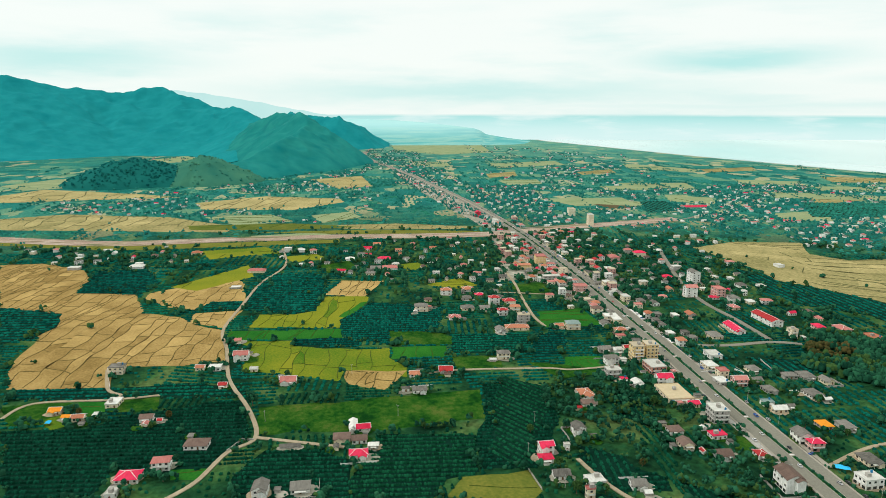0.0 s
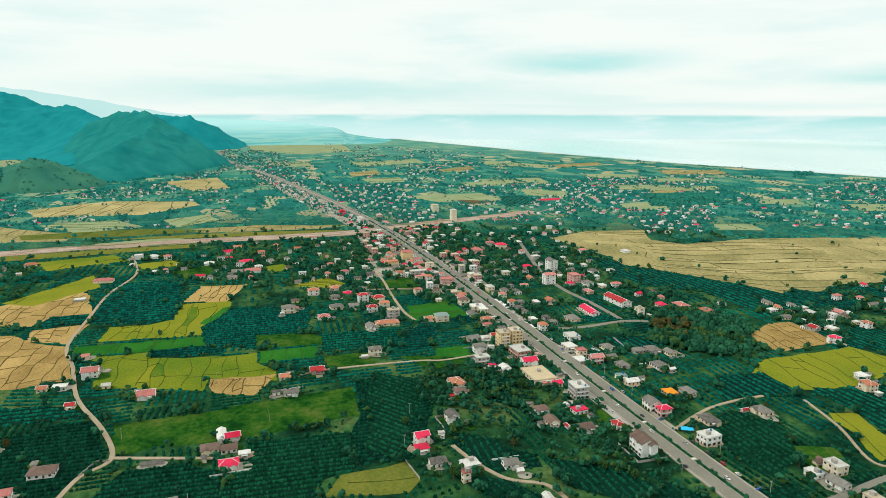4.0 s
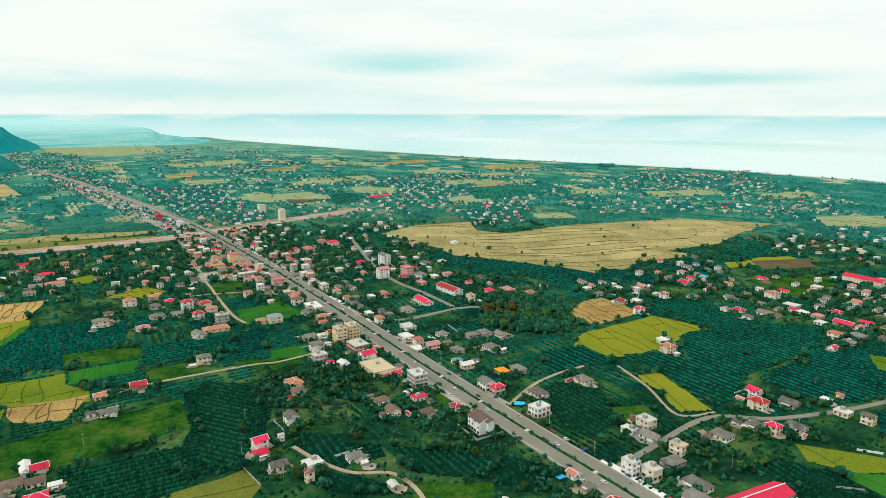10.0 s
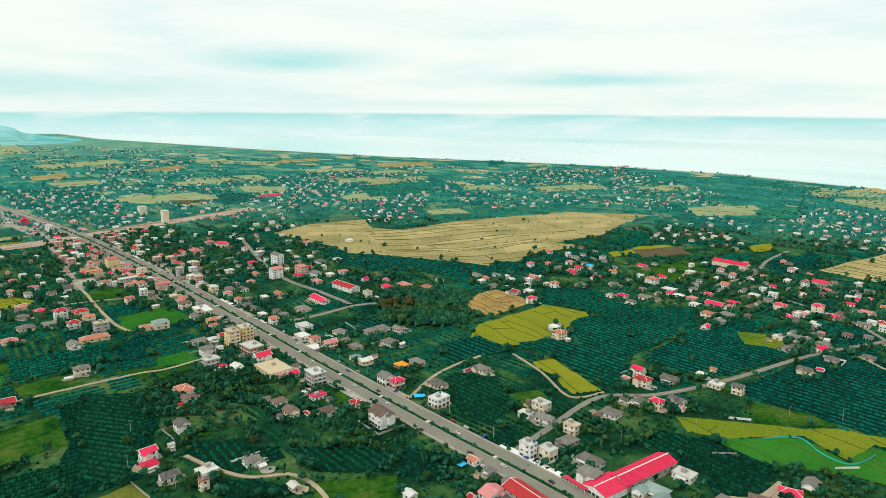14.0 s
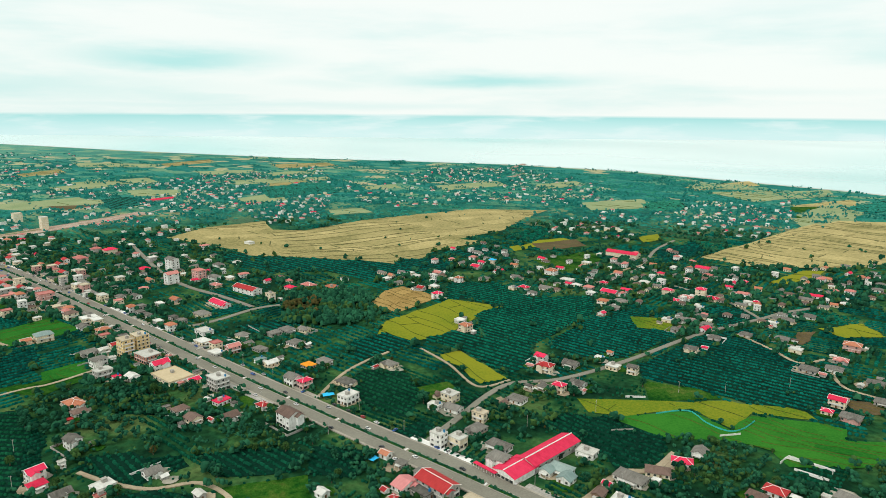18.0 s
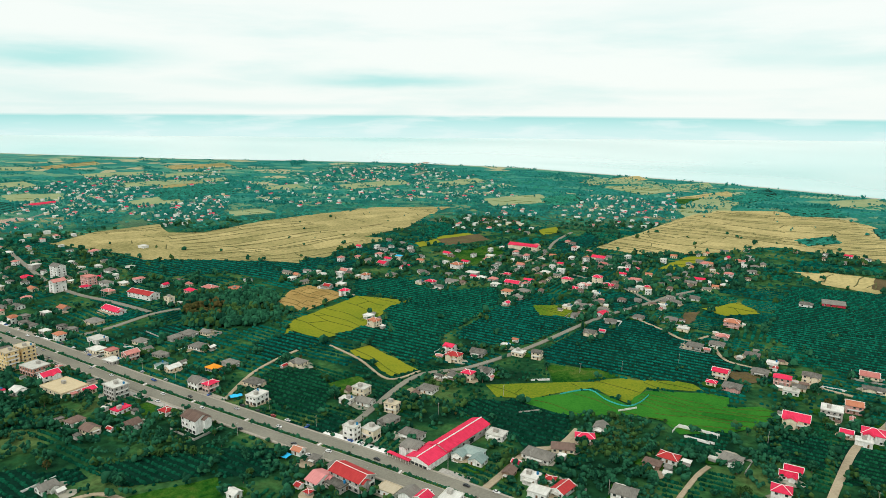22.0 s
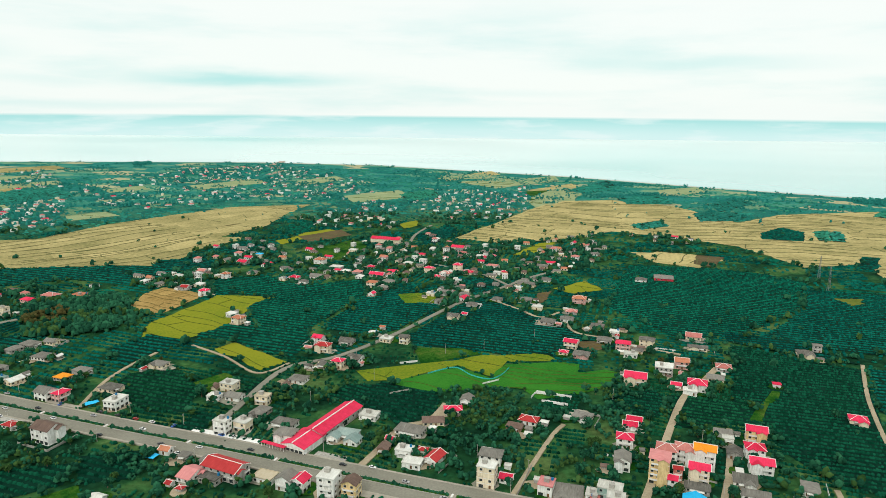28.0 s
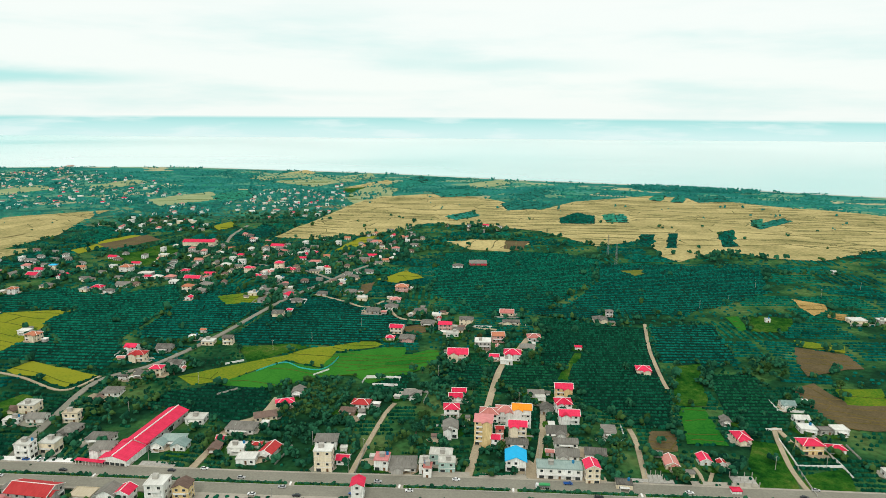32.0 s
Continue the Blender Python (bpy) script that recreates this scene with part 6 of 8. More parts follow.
house(-179, 672, 9.5, 7.4, 1, -5, 'f', 'w', 'c')
house(-168, 683, 11.4, 8.9, 1, -5, 'h', 'g', 'w')
house(-153, 706, 11.7, 9.1, 1, -5, 'h', 'g', 'w')
house(-142, 681, 10.3, 8.1, 1, -5, 'h', 'g', 'g')
house(-163, 647, 9.1, 7.1, 1, -5, 'h', 'g', 'g')
house(-136, 599, 10.9, 8.5, 1, -5, 'g', 'g', 'w')
house(-126, 644, 10.7, 8.3, 1, -5, 'h', 'g', 'w')
house(-127, 612, 5.1, 4.0, 0.6, -5, 'g', 'r', 'w')
house(-103, 671, 10.1, 7.8, 1, -5, 'h', 'g', 'g')
house(-72, 678, 11.9, 9.2, 1, -5, 'h', 'g', 'g')
house(-57, 652, 10.5, 8.2, 1, -5, 'f', 'w', 'w')
house(-80, 744, 20.0, 10.0, 1, -5, 'h', 'g', 'c')
house(-64, 772, 21.5, 10.8, 1, -5, 'h', 'g', 'w')
house(-87, 724, 9.7, 7.6, 1, -5, 'f', 'w', 'w')
house(-212, 881, 12.1, 9.5, 1, -5, 'h', 'g', 'w')
house(-224, 871, 9.7, 7.5, 1, -5, 'h', 'g', 'g')
house(-326, 950, 47.8, 18.2, 2, -5, 'g', 'r', 'w')
house(-27, 277, 8.1, 6.3, 3, 85, 'g', 'r', 'w')
house(10, 298, 5.9, 4.6, 2, 85, 'f', 's', 'w')
house(21, 304, 9.3, 7.2, 2, -5, 'f', 'w', 't')
house(62, 363, 12.2, 9.5, 3, -5, 'h', 's', 'w')
house(55, 337, 4.8, 3.7, 3, -5, 'g', 'R', 's')
house(101, 292, 9.3, 7.3, 3, 85, 'g', 'r', 'c')
house(117, 284, 8.6, 6.7, 1, -5, 'f', 'g', 'c')
house(34, 407, 9.6, 7.5, 1, -5, 'g', 'r', 'w')
house(-43, 377, 10.0, 7.8, 1, -5, 'h', 'b', 'b')
house(83, 319, 4.4, 3.4, 1, -5, 'g', 's', 'g')
house(91, 395, 6.7, 5.2, 1, -5, 'f', 'w', 'w')
house(92, 377, 9.6, 7.5, 1, 85, 'g', 'g', 'g')
house(126, 346, 11.2, 8.7, 1, 85, 'h', 'g', 'w')
house(151, 306, 10.1, 7.9, 1, 85, 'g', 's', 'c')
house(172, 309, 8.1, 6.3, 1, 85, 'g', 'r', 'w')
house(207, 336, 11.6, 9.1, 1, 85, 'h', 'r', 'c')
house(207, 358, 6.9, 5.4, 1, 85, 'g', 'g', 'g')
house(176, 277, 5.0, 3.9, 0.7, -5, 'f', 'r', 'w')
house(242, 321, 12.6, 9.8, 2, -5, 'h', 'r', 'y')
house(258, 320, 9.3, 7.2, 1, -5, 'h', 'r', 'w')
house(259, 360, 9.1, 7.1, 1, -5, 'g', 'w', 'w')
house(255, 346, 9.9, 7.7, 1, -5, 'f', 'w', 'w')
house(265, 343, 7.5, 5.9, 1, -5, 'f', 'g', 'g')
house(275, 344, 9.2, 7.2, 1, -5, 'f', 'w', 'w')
house(262, 382, 8.9, 6.9, 1, -5, 'g', 't', 'w')
house(277, 388, 3.9, 3.0, 0.8, -5, 'g', 'w', 'w')
house(272, 292, 7.6, 5.9, 1, -5, 'f', 'w', 'w')
house(37, 478, 16.3, 12.8, 2, -5, 'g', 'r', 'c')
house(60, 504, 13.6, 10.6, 2, -5, 'f', 'w', 'g')
house(75, 520, 10.8, 8.4, 2, -5, 'g', 'r', 'p')
house(82, 476, 13.4, 10.5, 2, -5, 'h', 'r', 'w')
house(67, 476, 7.3, 5.7, 1, -5, 'g', 'r', 'w')
house(98, 498, 11.9, 9.3, 1, -5, 'h', 'g', 'c')
house(108, 524, 11.5, 8.9, 1, -5, 'h', 's', 'w')
house(76, 467, 9.8, 7.6, 1, -5, 'f', 'w', 'w')
house(50, 567, 12.8, 10.0, 2, -5, 'h', 'g', 'c')
house(93, 567, 16.0, 6.4, 1, -5, 'g', 'g', 'c')
house(93, 598, 13.2, 10.3, 1, -5, 'g', 's', 'c')
house(182, 576, 12.8, 9.9, 1, -5, 'h', 'g', 'w')
house(195, 590, 7.0, 5.5, 2, -5, 'h', 'g', 'w')
house(142, 497, 5.3, 4.1, 1, -5, 'h', 'r', 'w')
house(182, 447, 10.8, 8.4, 1, -5, 'h', 'r', 'c')
house(-16, 543, 11.4, 8.9, 2, -5, 'g', 'r', 'w')
house(-6, 523, 13.0, 10.2, 1, -5, 'h', 'g', 'p')
house(-21, 524, 7.4, 5.7, 1, -5, 'h', 'r', 'w')
house(29, 552, 12.2, 9.5, 2, -5, 'h', 'r', 'p')
house(41, 545, 9.2, 7.2, 1, -5, 'h', 'g', 'w')
house(35, 534, 11.0, 8.5, 1, -5, 'f', 'w', 'w')
house(-15, 687, 14.2, 11.0, 2, -5, 'h', 'r', 'p')
house(-21, 646, 11.1, 8.7, 1, -5, 'h', 's', 'w')
house(-24, 620, 12.8, 10.0, 1, -5, 'h', 'g', 'w')
house(6, 605, 11.8, 9.2, 1, -5, 'h', 'g', 'g')
house(13, 566, 12.3, 9.6, 1, -5, 'h', 'g', 'g')
house(22, 591, 8.6, 6.7, 1, -5, 'f', 'w', 'w')
house(-42, 607, 13.4, 10.4, 1, -5, 'h', 'g', 'g')
house(347, 571, 4.5, 3.5, 1, -5, 'f', 'w', 'w')
house(435, 569, 15.0, 11.7, 1, -5, 'f', 'w', 'w')
house(461, 568, 10.6, 8.2, 1, -5, 'f', 'w', 'g')
house(537, 768, 5.8, 4.5, 1, -5, 'f', 'w', 'w')
house(83, 823, 22.6, 17.6, 1, -5, 'h', 'g', 'r')
house(55, 804, 13.0, 10.1, 1, -5, 'h', 'g', 'w')
mark([(-192, 300), (-150, 300), (-138, 382), (-174, 384)], -3)


def outbuildings():
    rng = random.Random(90)
    for x, y, w, d, turn in list(HOUSES):
        away = math.hypot(x, y)
        if away > 760 or w < 8 or rng.random() < 0.5:
            continue
        for _ in range(rng.choice((1, 1, 2))):
            a, r = rng.uniform(0, 6.28), max(w, d) * 0.5 + rng.uniform(4, 8)
            sx, sy = x + r * math.cos(a), y + r * math.sin(a)
            if who([sx], [sy])[0] in (-2, -3):
                continue
            house(sx, sy, rng.uniform(3.2, 6.0), rng.uniform(2.6, 4.2), rng.choice((0.65, 0.75, 0.8)), turn + rng.choice((0, 90)), rng.choice("ggfh"), rng.choice("gggwwbRs"), rng.choice("wgcg"))


outbuildings()


# ---- hamlets further off: plain houses of a few kinds ----
def far_wall(w, d, h, storeys, gable, wall):
    """Walls of a village house as one skin, with set-back dark window and door openings on all sides."""
    v, f, slots, seen = [], [], [], {}

    def at(p):
        key = tuple(round(q, 3) for q in p)
        if key not in seen:
            seen[key] = len(v)
            v.append(key)
        return seen[key]

    def face(points, slot=0):
        f.append(tuple(at(p) for p in points))
        slots.append(slot)

    for nx, ny, length, deep in ((0, -1, w, d), (1, 0, d, w), (0, 1, w, d), (-1, 0, d, w)):
        def spot(u, z, back=0.0):
            return (-ny * u + nx * (deep / 2 - back), nx * u + ny * (deep / 2 - back), z)
        count = 3 if length > 10 else 2
        us, zs = [-length / 2], [0.0]
        for k in range(count):
            c = ((k + 0.5) / count - 0.5) * length
            us += [c - 0.75, c + 0.75]
        for k in range(storeys):
            zs += [(0.35 if k == 0 else 1.1 + 3.1 * k) if k == 0 else 1.1 + 3.1 * k, 2.45 + 3.1 * k]
        us, zs = us + [length / 2], zs + [h]
        for a in range(len(us) - 1):
            for b in range(len(zs) - 1):
                u0, u1, z0, z1 = us[a], us[a + 1], zs[b], zs[b + 1]
                ring = [(u0, z0), (u1, z0), (u1, z1), (u0, z1)]
                if a % 2 and b % 2:
                    for k in range(4):
                        (p, q), (r, t) = ring[k], ring[(k + 1) % 4]
                        face([spot(p, q), spot(r, t), spot(r, t, 0.14), spot(p, q, 0.14)])
                    face([spot(p, q, 0.14) for p, q in ring], 1)
                else:
                    face([spot(p, q) for p, q in ring])
        if gable and nx:
            for a in range(len(us) - 1):
                face([spot(us[a], h), spot(us[a + 1], h), spot(0, h + gable - 0.05)])
    return mesh_of("wall", v, f, (wall, "glass"), slots)


FAR = []
VILLAGE = []
for w, d, st, roof, rc, wc in ((11, 8.5, 1, "h", "s", "c"), (12, 9, 1, "h", "g", "w"), (13, 9, 1, "g", "o", "c"), (12, 8, 1, "g", "g", "g"), (10, 8, 2, "f", "w", "w"), (12, 8, 1, "h", "b", "g"), (13, 8, 1, "g", "g", "c"), (13, 9, 1, "g", "g", "w"), (11, 9, 2, "h", "s", "w"), (9, 8, 1, "f", "w", "c"),
                               (14, 9, 1, "g", "r", "w"), (12, 9, 1, "h", "b", "c"), (11, 9, 2, "f", "g", "w"), (11, 9, 1, "h", "w", "w"), (11, 8, 1, "g", "g", "c"), (10, 8, 1, "f", "g", "w")):
    h = 3.15 * st + 0.3
    rise = 0 if roof == "f" else 2.0
    tall = "two-storey" if st == 2 else "single-storey"
    FAR.append(((far_wall(w, d, h, st, rise if roof == "g" else 0, WALL[wc][1]), roof_mesh(roof, w, d, h, rise, ROOF[rc][1])),
                "%s %s village house with a %s %s roof" % (tall, WALL[wc][0], ROOF[rc][0], SHAPE[roof])))
PALE = []
for w, d, st, roof, rc, wc in ((11, 8.5, 1, "h", "s", "w"), (12, 9, 1, "h", "g", "w"), (10, 8, 2, "f", "w", "w"), (13, 9, 1, "g", "w", "w"), (11, 9, 2, "h", "s", "w"), (9, 8, 1, "f", "w", "w"), (12, 8, 1, "g", "r", "w"), (10, 8, 2, "f", "w", "c")):
    h = 3.15 * st + 0.3
    rise = 0 if roof == "f" else 2.0
    PALE.append(((wall_mesh(w, d, h, st, rise if roof == "g" else 0, WALL[wc][1]), roof_mesh(roof, w, d, h, rise, ROOF[rc][1])), ""))
TAKEN = [(q[0], q[1]) for q in HOUSES]
FAR_MATS = []
far_v, far_f, far_s = [], [], []


GROVE_FREE = {0, -9} | {i + 1 for i, q in enumerate(FIELDS) if q[0] in ("town", "orchard", "grass")}
GROUND_FREE = {0, -9} | {i + 1 for i, q in enumerate(FIELDS) if q[0] == "town"}


def hamlet(count, pts, gap=0):
    rng = random.Random(len(TAKEN))
    count = int(count * 1.15)
    xs, ys = [p[0] for p in pts], [p[1] for p in pts]
    made = tries = 0
    while made < count and tries < count * 40:
        tries += 1
        x, y = rng.uniform(min(xs), max(xs)), rng.uniform(min(ys), max(ys))
        if not inside(pts, np.array([x]), np.array([y]))[0] or who([x], [y])[0] not in (GROVE_FREE if gap else GROUND_FREE):
            continue
        if any((x - a) ** 2 + (y - b) ** 2 < (gap or (15 if math.hypot(x, y) < 1000 else 23)) ** 2 for a, b in TAKEN[-420:]):
            continue
        big = rng.uniform(0.55, 0.92)
        m = pose(x, y, 0, 0, 0, rng.choice((-5, 85)) + rng.uniform(-12, 12)) @ Matrix.Diagonal((big * rng.uniform(0.9, 1.3), big * rng.uniform(0.85, 1.1), rng.uniform(0.78, 0.95) if math.hypot(x, y) < 1150 else rng.uniform(0.55, 0.8), 1))
        meshes, words = rng.choice(FAR if math.hypot(x, y) < 1150 else PALE)
        if math.hypot(x, y) < 1150 and len(VILLAGE) < 150:
            ob = new("village_house", meshes[0])
            ob.matrix_basis = m
            tagged(ob, words, "house", "village houses")
            piece("roof", meshes[1], ob)
            VILLAGE.append(ob)
        else:
            for me in meshes:
                slots = []
                for mat in me.materials:
                    if mat not in FAR_MATS:
                        FAR_MATS.append(mat)
                    slots.append(FAR_MATS.index(mat))
                b = len(far_v)
                far_v.extend(tuple(m @ q.co) for q in me.vertices)
                far_f.extend(tuple(i + b for i in q.vertices) for q in me.polygons)
                far_s.extend(slots[q.material_index] for q in me.polygons)
        TAKEN.append((x, y))
        mark([(x - 8, y - 8), (x + 8, y - 8), (x + 8, y + 8), (x - 8, y + 8)], -3)
        made += 1


def street_rows():
    """Shops and houses lining the main road through the town, two or three deep."""
    kinds = []
    for w, d, st, roof, rc, wc in ((11, 9, 2, "f", "w", "c"), (9, 8, 3, "f", "w", "w"), (13, 9, 1, "g", "s", "w"), (8, 8, 2, "f", "s", "c"), (14, 8, 1, "f", "g", "c"), (10, 8, 2, "h", "o", "w"), (12, 8, 1, "g", "g", "w"), (9, 7, 1, "f", "w", "g"),
                                   (12, 8, 1, "h", "g", "w"), (9, 7, 1, "f", "g", "g"), (11, 8, 2, "g", "R", "w"), (10, 9, 3, "f", "c", "p")):
        h = 3.15 * st + 0.3
        rise = 0 if roof == "f" else 1.9
        kinds.append((w, d, far_wall(w, d, h, st, rise if roof == "g" else 0, WALL[wc][1]), roof_mesh(roof, w, d, h, rise, ROOF[rc][1]),
                      "%s %s roadside building with a %s %s roof" % (COUNT_WORD[st], WALL[wc][0], ROOF[rc][0], SHAPE[roof])))
    rng = random.Random(71)
    for side in (1, -1):
        for off, skip, end in ((22, 0.2, -1300), (36, 0.45, -1250), (52, 0.6, -1200), (70, 0.7, -1150)):
            x = -470.0 - 5.5 * (off - 22)
            while x > end:
                w, d, wall, roof, words = rng.choice(kinds)
                x -= w * 0.5 + rng.uniform(1.5, 9)
                p, way = along(x)
                q = p + Vector((way.y, -way.x)) * side * (off + rng.uniform(-2, 3))
                x -= w * 0.5
                turn = math.degrees(math.atan2(way.y, way.x)) + rng.choice((0, 180)) + rng.uniform(-4, 4)
                if rng.random() < skip or any(v in (-2, -3) for v in who([q.x - w / 2, q.x + w / 2, q.x, q.x], [q.y, q.y, q.y - d / 2, q.y + d / 2])):
                    continue
                if any(v > 0 and FIELDS[v - 1][0] not in ("town", "orchard") for v in who([q.x], [q.y])):
                    continue
                ob = new("roadside_house", wall)
                ob.matrix_basis = pose(q.x, q.y, 0, 0, 0, turn) @ Matrix.Diagonal((rng.uniform(0.85, 1.15), rng.uniform(0.9, 1.15), rng.uniform(0.92, 1.08), 1))
                tagged(ob, words, "house", "houses along the main road")
                piece("roof", roof, ob)
                TAKEN.append((q.x, q.y))
                mark([(q.x - 7, q.y - 6), (q.x + 7, q.y - 6), (q.x + 7, q.y + 6), (q.x - 7, q.y + 6)], -3)


street_rows()
hamlet(42, [(-1070, 482), (-1131, 741), (-860, 663), (-689, 409), (-810, 402)])
hamlet(45, [(-1148, 81), (-1163, 279), (-895, 301), (-694, 215), (-859, 152), (-973, 86)])
hamlet(116, [(-1956, 448), (-1920, 634), (-1117, 514), (-960, 349), (-1155, 320)])
hamlet(130, [(-4019, 290), (-3544, 558), (-1953, 465), (-1399, 451), (-1511, 320), (-1995, 245)])
hamlet(116, [(-4343, 988), (-3132, 1535), (-1838, 1055), (-1766, 700), (-2284, 584)])
hamlet(65, [(-2688, -331), (-2588, 186), (-1536, 189), (-1684, -76), (-1828, -258)])
hamlet(58, [(-1919, -729), (-1970, -353), (-1372, 5), (-1395, -287), (-1558, -574)])
hamlet(17, [(-1115, -117), (-1098, 87), (-868, 107), (-996, -32)])
hamlet(22, [(-1270, -544), (-1275, -436), (-1162, -241), (-1025, -182), (-1046, -385)])
hamlet(101, [(-1815, 1174), (-1780, 1761), (-1018, 1025), (-1100, 901), (-1331, 798)])
hamlet(24, [(-1160, 922), (-1120, 1124), (-932, 941), (-958, 810)])
hamlet(31, [(-3231, -909), (-5170, -1253), (-4160, -441), (-3225, -345), (-3013, -602)])
hamlet(43, [(-2012, -219), (-2240, 11), (-2588, 186), (-3008, 242), (-2580, 229), (-1900, 8), (-1872, -175)])
hamlet(25, [(-1272, 342), (-1263, 390), (-1087, 394), (-848, 368), (-714, 341), (-707, 317), (-812, 317), (-848, 285), (-1012, 300)])
hamlet(13, [(-1034, 416), (-1117, 514), (-900, 462), (-734, 365), (-816, 371)])
hamlet(54, [(-2567, 294), (-2431, 383), (-1498, 385), (-1420, 340), (-1985, 296)])
hamlet(13, [(-1145, 373), (-1071, 392), (-752, 352), (-728, 328), (-855, 308), (-921, 295)])
hamlet(87, [(-1385, 1455), (-1373, 1976), (-1189, 2145), (-812, 1311), (-935, 1089)])
hamlet(108, [(-1403, 1948), (-1160, 2267), (-712, 1855), (-466, 1386), (-611, 1367), (-812, 1311)])
hamlet(19, [(-555, 1217), (-508, 1401), (-423, 1328), (-409, 1108), (-493, 1108)])
hamlet(54, [(-429, 1418), (-348, 1712), (-200, 1518), (-168, 1245), (-250, 1177), (-367, 1290)])
hamlet(14, [(-445, 723), (-434, 861), (-304, 921), (-243, 851), (-301, 735), (-364, 668)])
hamlet(58, [(-1851, 1263), (-1672, 1700), (-1051, 1104), (-1158, 898), (-1387, 942)])
hamlet(65, [(-1835, 859), (-1684, 1187), (-1148, 804), (-1170, 612), (-1456, 642)])
hamlet(58, [(-2572, 870), (-2525, 1233), (-1672, 838), (-1765, 613)])
hamlet(5, [(-588, 605), (-482, 712), (-453, 644), (-519, 583)])
hamlet(4, [(-112, 922), (-49, 957), (-20, 849), (-81, 826)])
hamlet(7, [(-796, 516), (-663, 584), (-596, 562), (-667, 469)])
hamlet(10, [(-1021, 330), (-853, 388), (-690, 359), (-660, 284), (-840, 328)])
hamlet(8, [(-149, 926), (-30, 887), (46, 970), (2, 1017), (-103, 969)])
hamlet(9, [(42, 1126), (119, 1189), (231, 1159), (115, 1043)])
hamlet(46, [(-420, 871), (-286, 1038), (-136, 888), (-121, 766), (-273, 702), (-390, 714)], 13)
hamlet(34, [(-183, 682), (-121, 801), (2, 1064), (6, 922), (-101, 716), (-159, 637)], 13)
hamlet(16, [(-571, 1129), (-399, 1209), (-353, 1075), (-501, 1035)], 14)
hamlet(10, [(-555, 654), (-474, 709), (-432, 646), (-481, 587)], 13)
hamlet(20, [(-360, 1604), (-204, 1770), (-136, 1390), (-254, 1238)], 16)
hamlet(16, [(-269, 857), (-148, 1031), (-83, 1154), (18, 1172), (-88, 836), (-187, 727)], 15)
hamlet(14, [(-622, 832), (-503, 954), (-429, 818), (-521, 725)], 14)
tagged(new("far_houses", mesh_of("far_houses", far_v, far_f, FAR_MATS, far_s)), "hundreds of small far houses with grey, white and red roofs", "houses", kind="stuff")

# ---- groves, trees and hedges ----
def ico():
    bm = bmesh.new()
    bmesh.ops.create_icosphere(bm, subdivisions=1, radius=1.0)
    v = np.array([q.co[:] for q in bm.verts])
    f = np.array([[q.index for q in p.verts] for p in bm.faces if p.calc_center_median().z > -0.6])
    bm.free()
    return v, f


BALL_V, BALL_F = ico()


RING = np.arange(7) * 2 * math.pi / 7
DOME_V = np.concatenate([np.stack([np.cos(RING), np.sin(RING), np.full(7, -0.75)], -1), np.stack([np.cos(RING[::2]) * 0.78, np.sin(RING[::2]) * 0.78, np.full(4, 0.5)], -1), [(0, 0, 0.8)]])
DOME_F = np.array([(0, 1, 7), (1, 2, 8), (1, 8, 7), (2, 3, 8), (3, 4, 9), (3, 9, 8), (4, 5, 9), (5, 6, 10), (5, 10, 9), (6, 0, 7), (6, 7, 10), (7, 8, 11), (8, 9, 11), (9, 10, 11), (10, 7, 11)])


def clumps(centres, sizes, turns, rng, jag=0.28, low=False):
    """Vertices and triangles of many ragged leaf clumps."""
    ICO_V, ICO_F = (DOME_V, DOME_F) if low else (BALL_V, BALL_F)
    n = len(centres)
    v = np.repeat(ICO_V[None], n, 0) * (1 + rng.uniform(-jag, jag, (n, len(ICO_V), 1)))
    v = v + rng.uniform(-0.12, 0.12, v.shape)
    v = v * sizes[:, None, :]
    c, s = np.cos(turns)[:, None], np.sin(turns)[:, None]
    v = np.stack([v[..., 0] * c - v[..., 1] * s, v[..., 0] * s + v[..., 1] * c, v[..., 2]], -1) + centres[:, None, :]
    f = ICO_F[None] + (np.arange(n) * len(ICO_V))[:, None, None]
    return v.reshape(-1, 3), f.reshape(-1, 3)


def tri_mesh(name, v, f, mat):
    me = bpy.data.meshes.new(name)
    me.vertices.add(len(v))
    me.vertices.foreach_set("co", np.ascontiguousarray(v, dtype=np.float32).ravel())
    me.loops.add(len(f) * 3)
    me.loops.foreach_set("vertex_index", np.ascontiguousarray(f, dtype=np.int32).ravel())
    me.polygons.add(len(f))
    me.polygons.foreach_set("loop_start", np.arange(len(f), dtype=np.int32) * 3)
    me.update(calc_edges=True)
    me.materials.append(M[mat])
    return me


def shore(x):
    return float(np.interp(x, [q[0] for q in COAST], [q[1] for q in COAST]))


def rows_in(x0, x1, y0, y1, angle, row, step, rng):
    """Planting points in rows over a rectangle that holds the plot."""
    cx, cy, r = (x0 + x1) / 2, (y0 + y1) / 2, math.hypot(x1 - x0, y1 - y0) / 2
    a = np.arange(-r, r, step)
    b = np.arange(-r, r, row)
    A, B = np.meshgrid(a, b)
    A = A + rng.normal(0, step * 0.1, A.shape) + rng.uniform(0, step, (len(b), 1))
    B = B + rng.normal(0, row * 0.03, B.shape)
    ca, sa = math.cos(radians(angle)), math.sin(radians(angle))
    return cx + A * ca - B * sa, cy + A * sa + B * ca


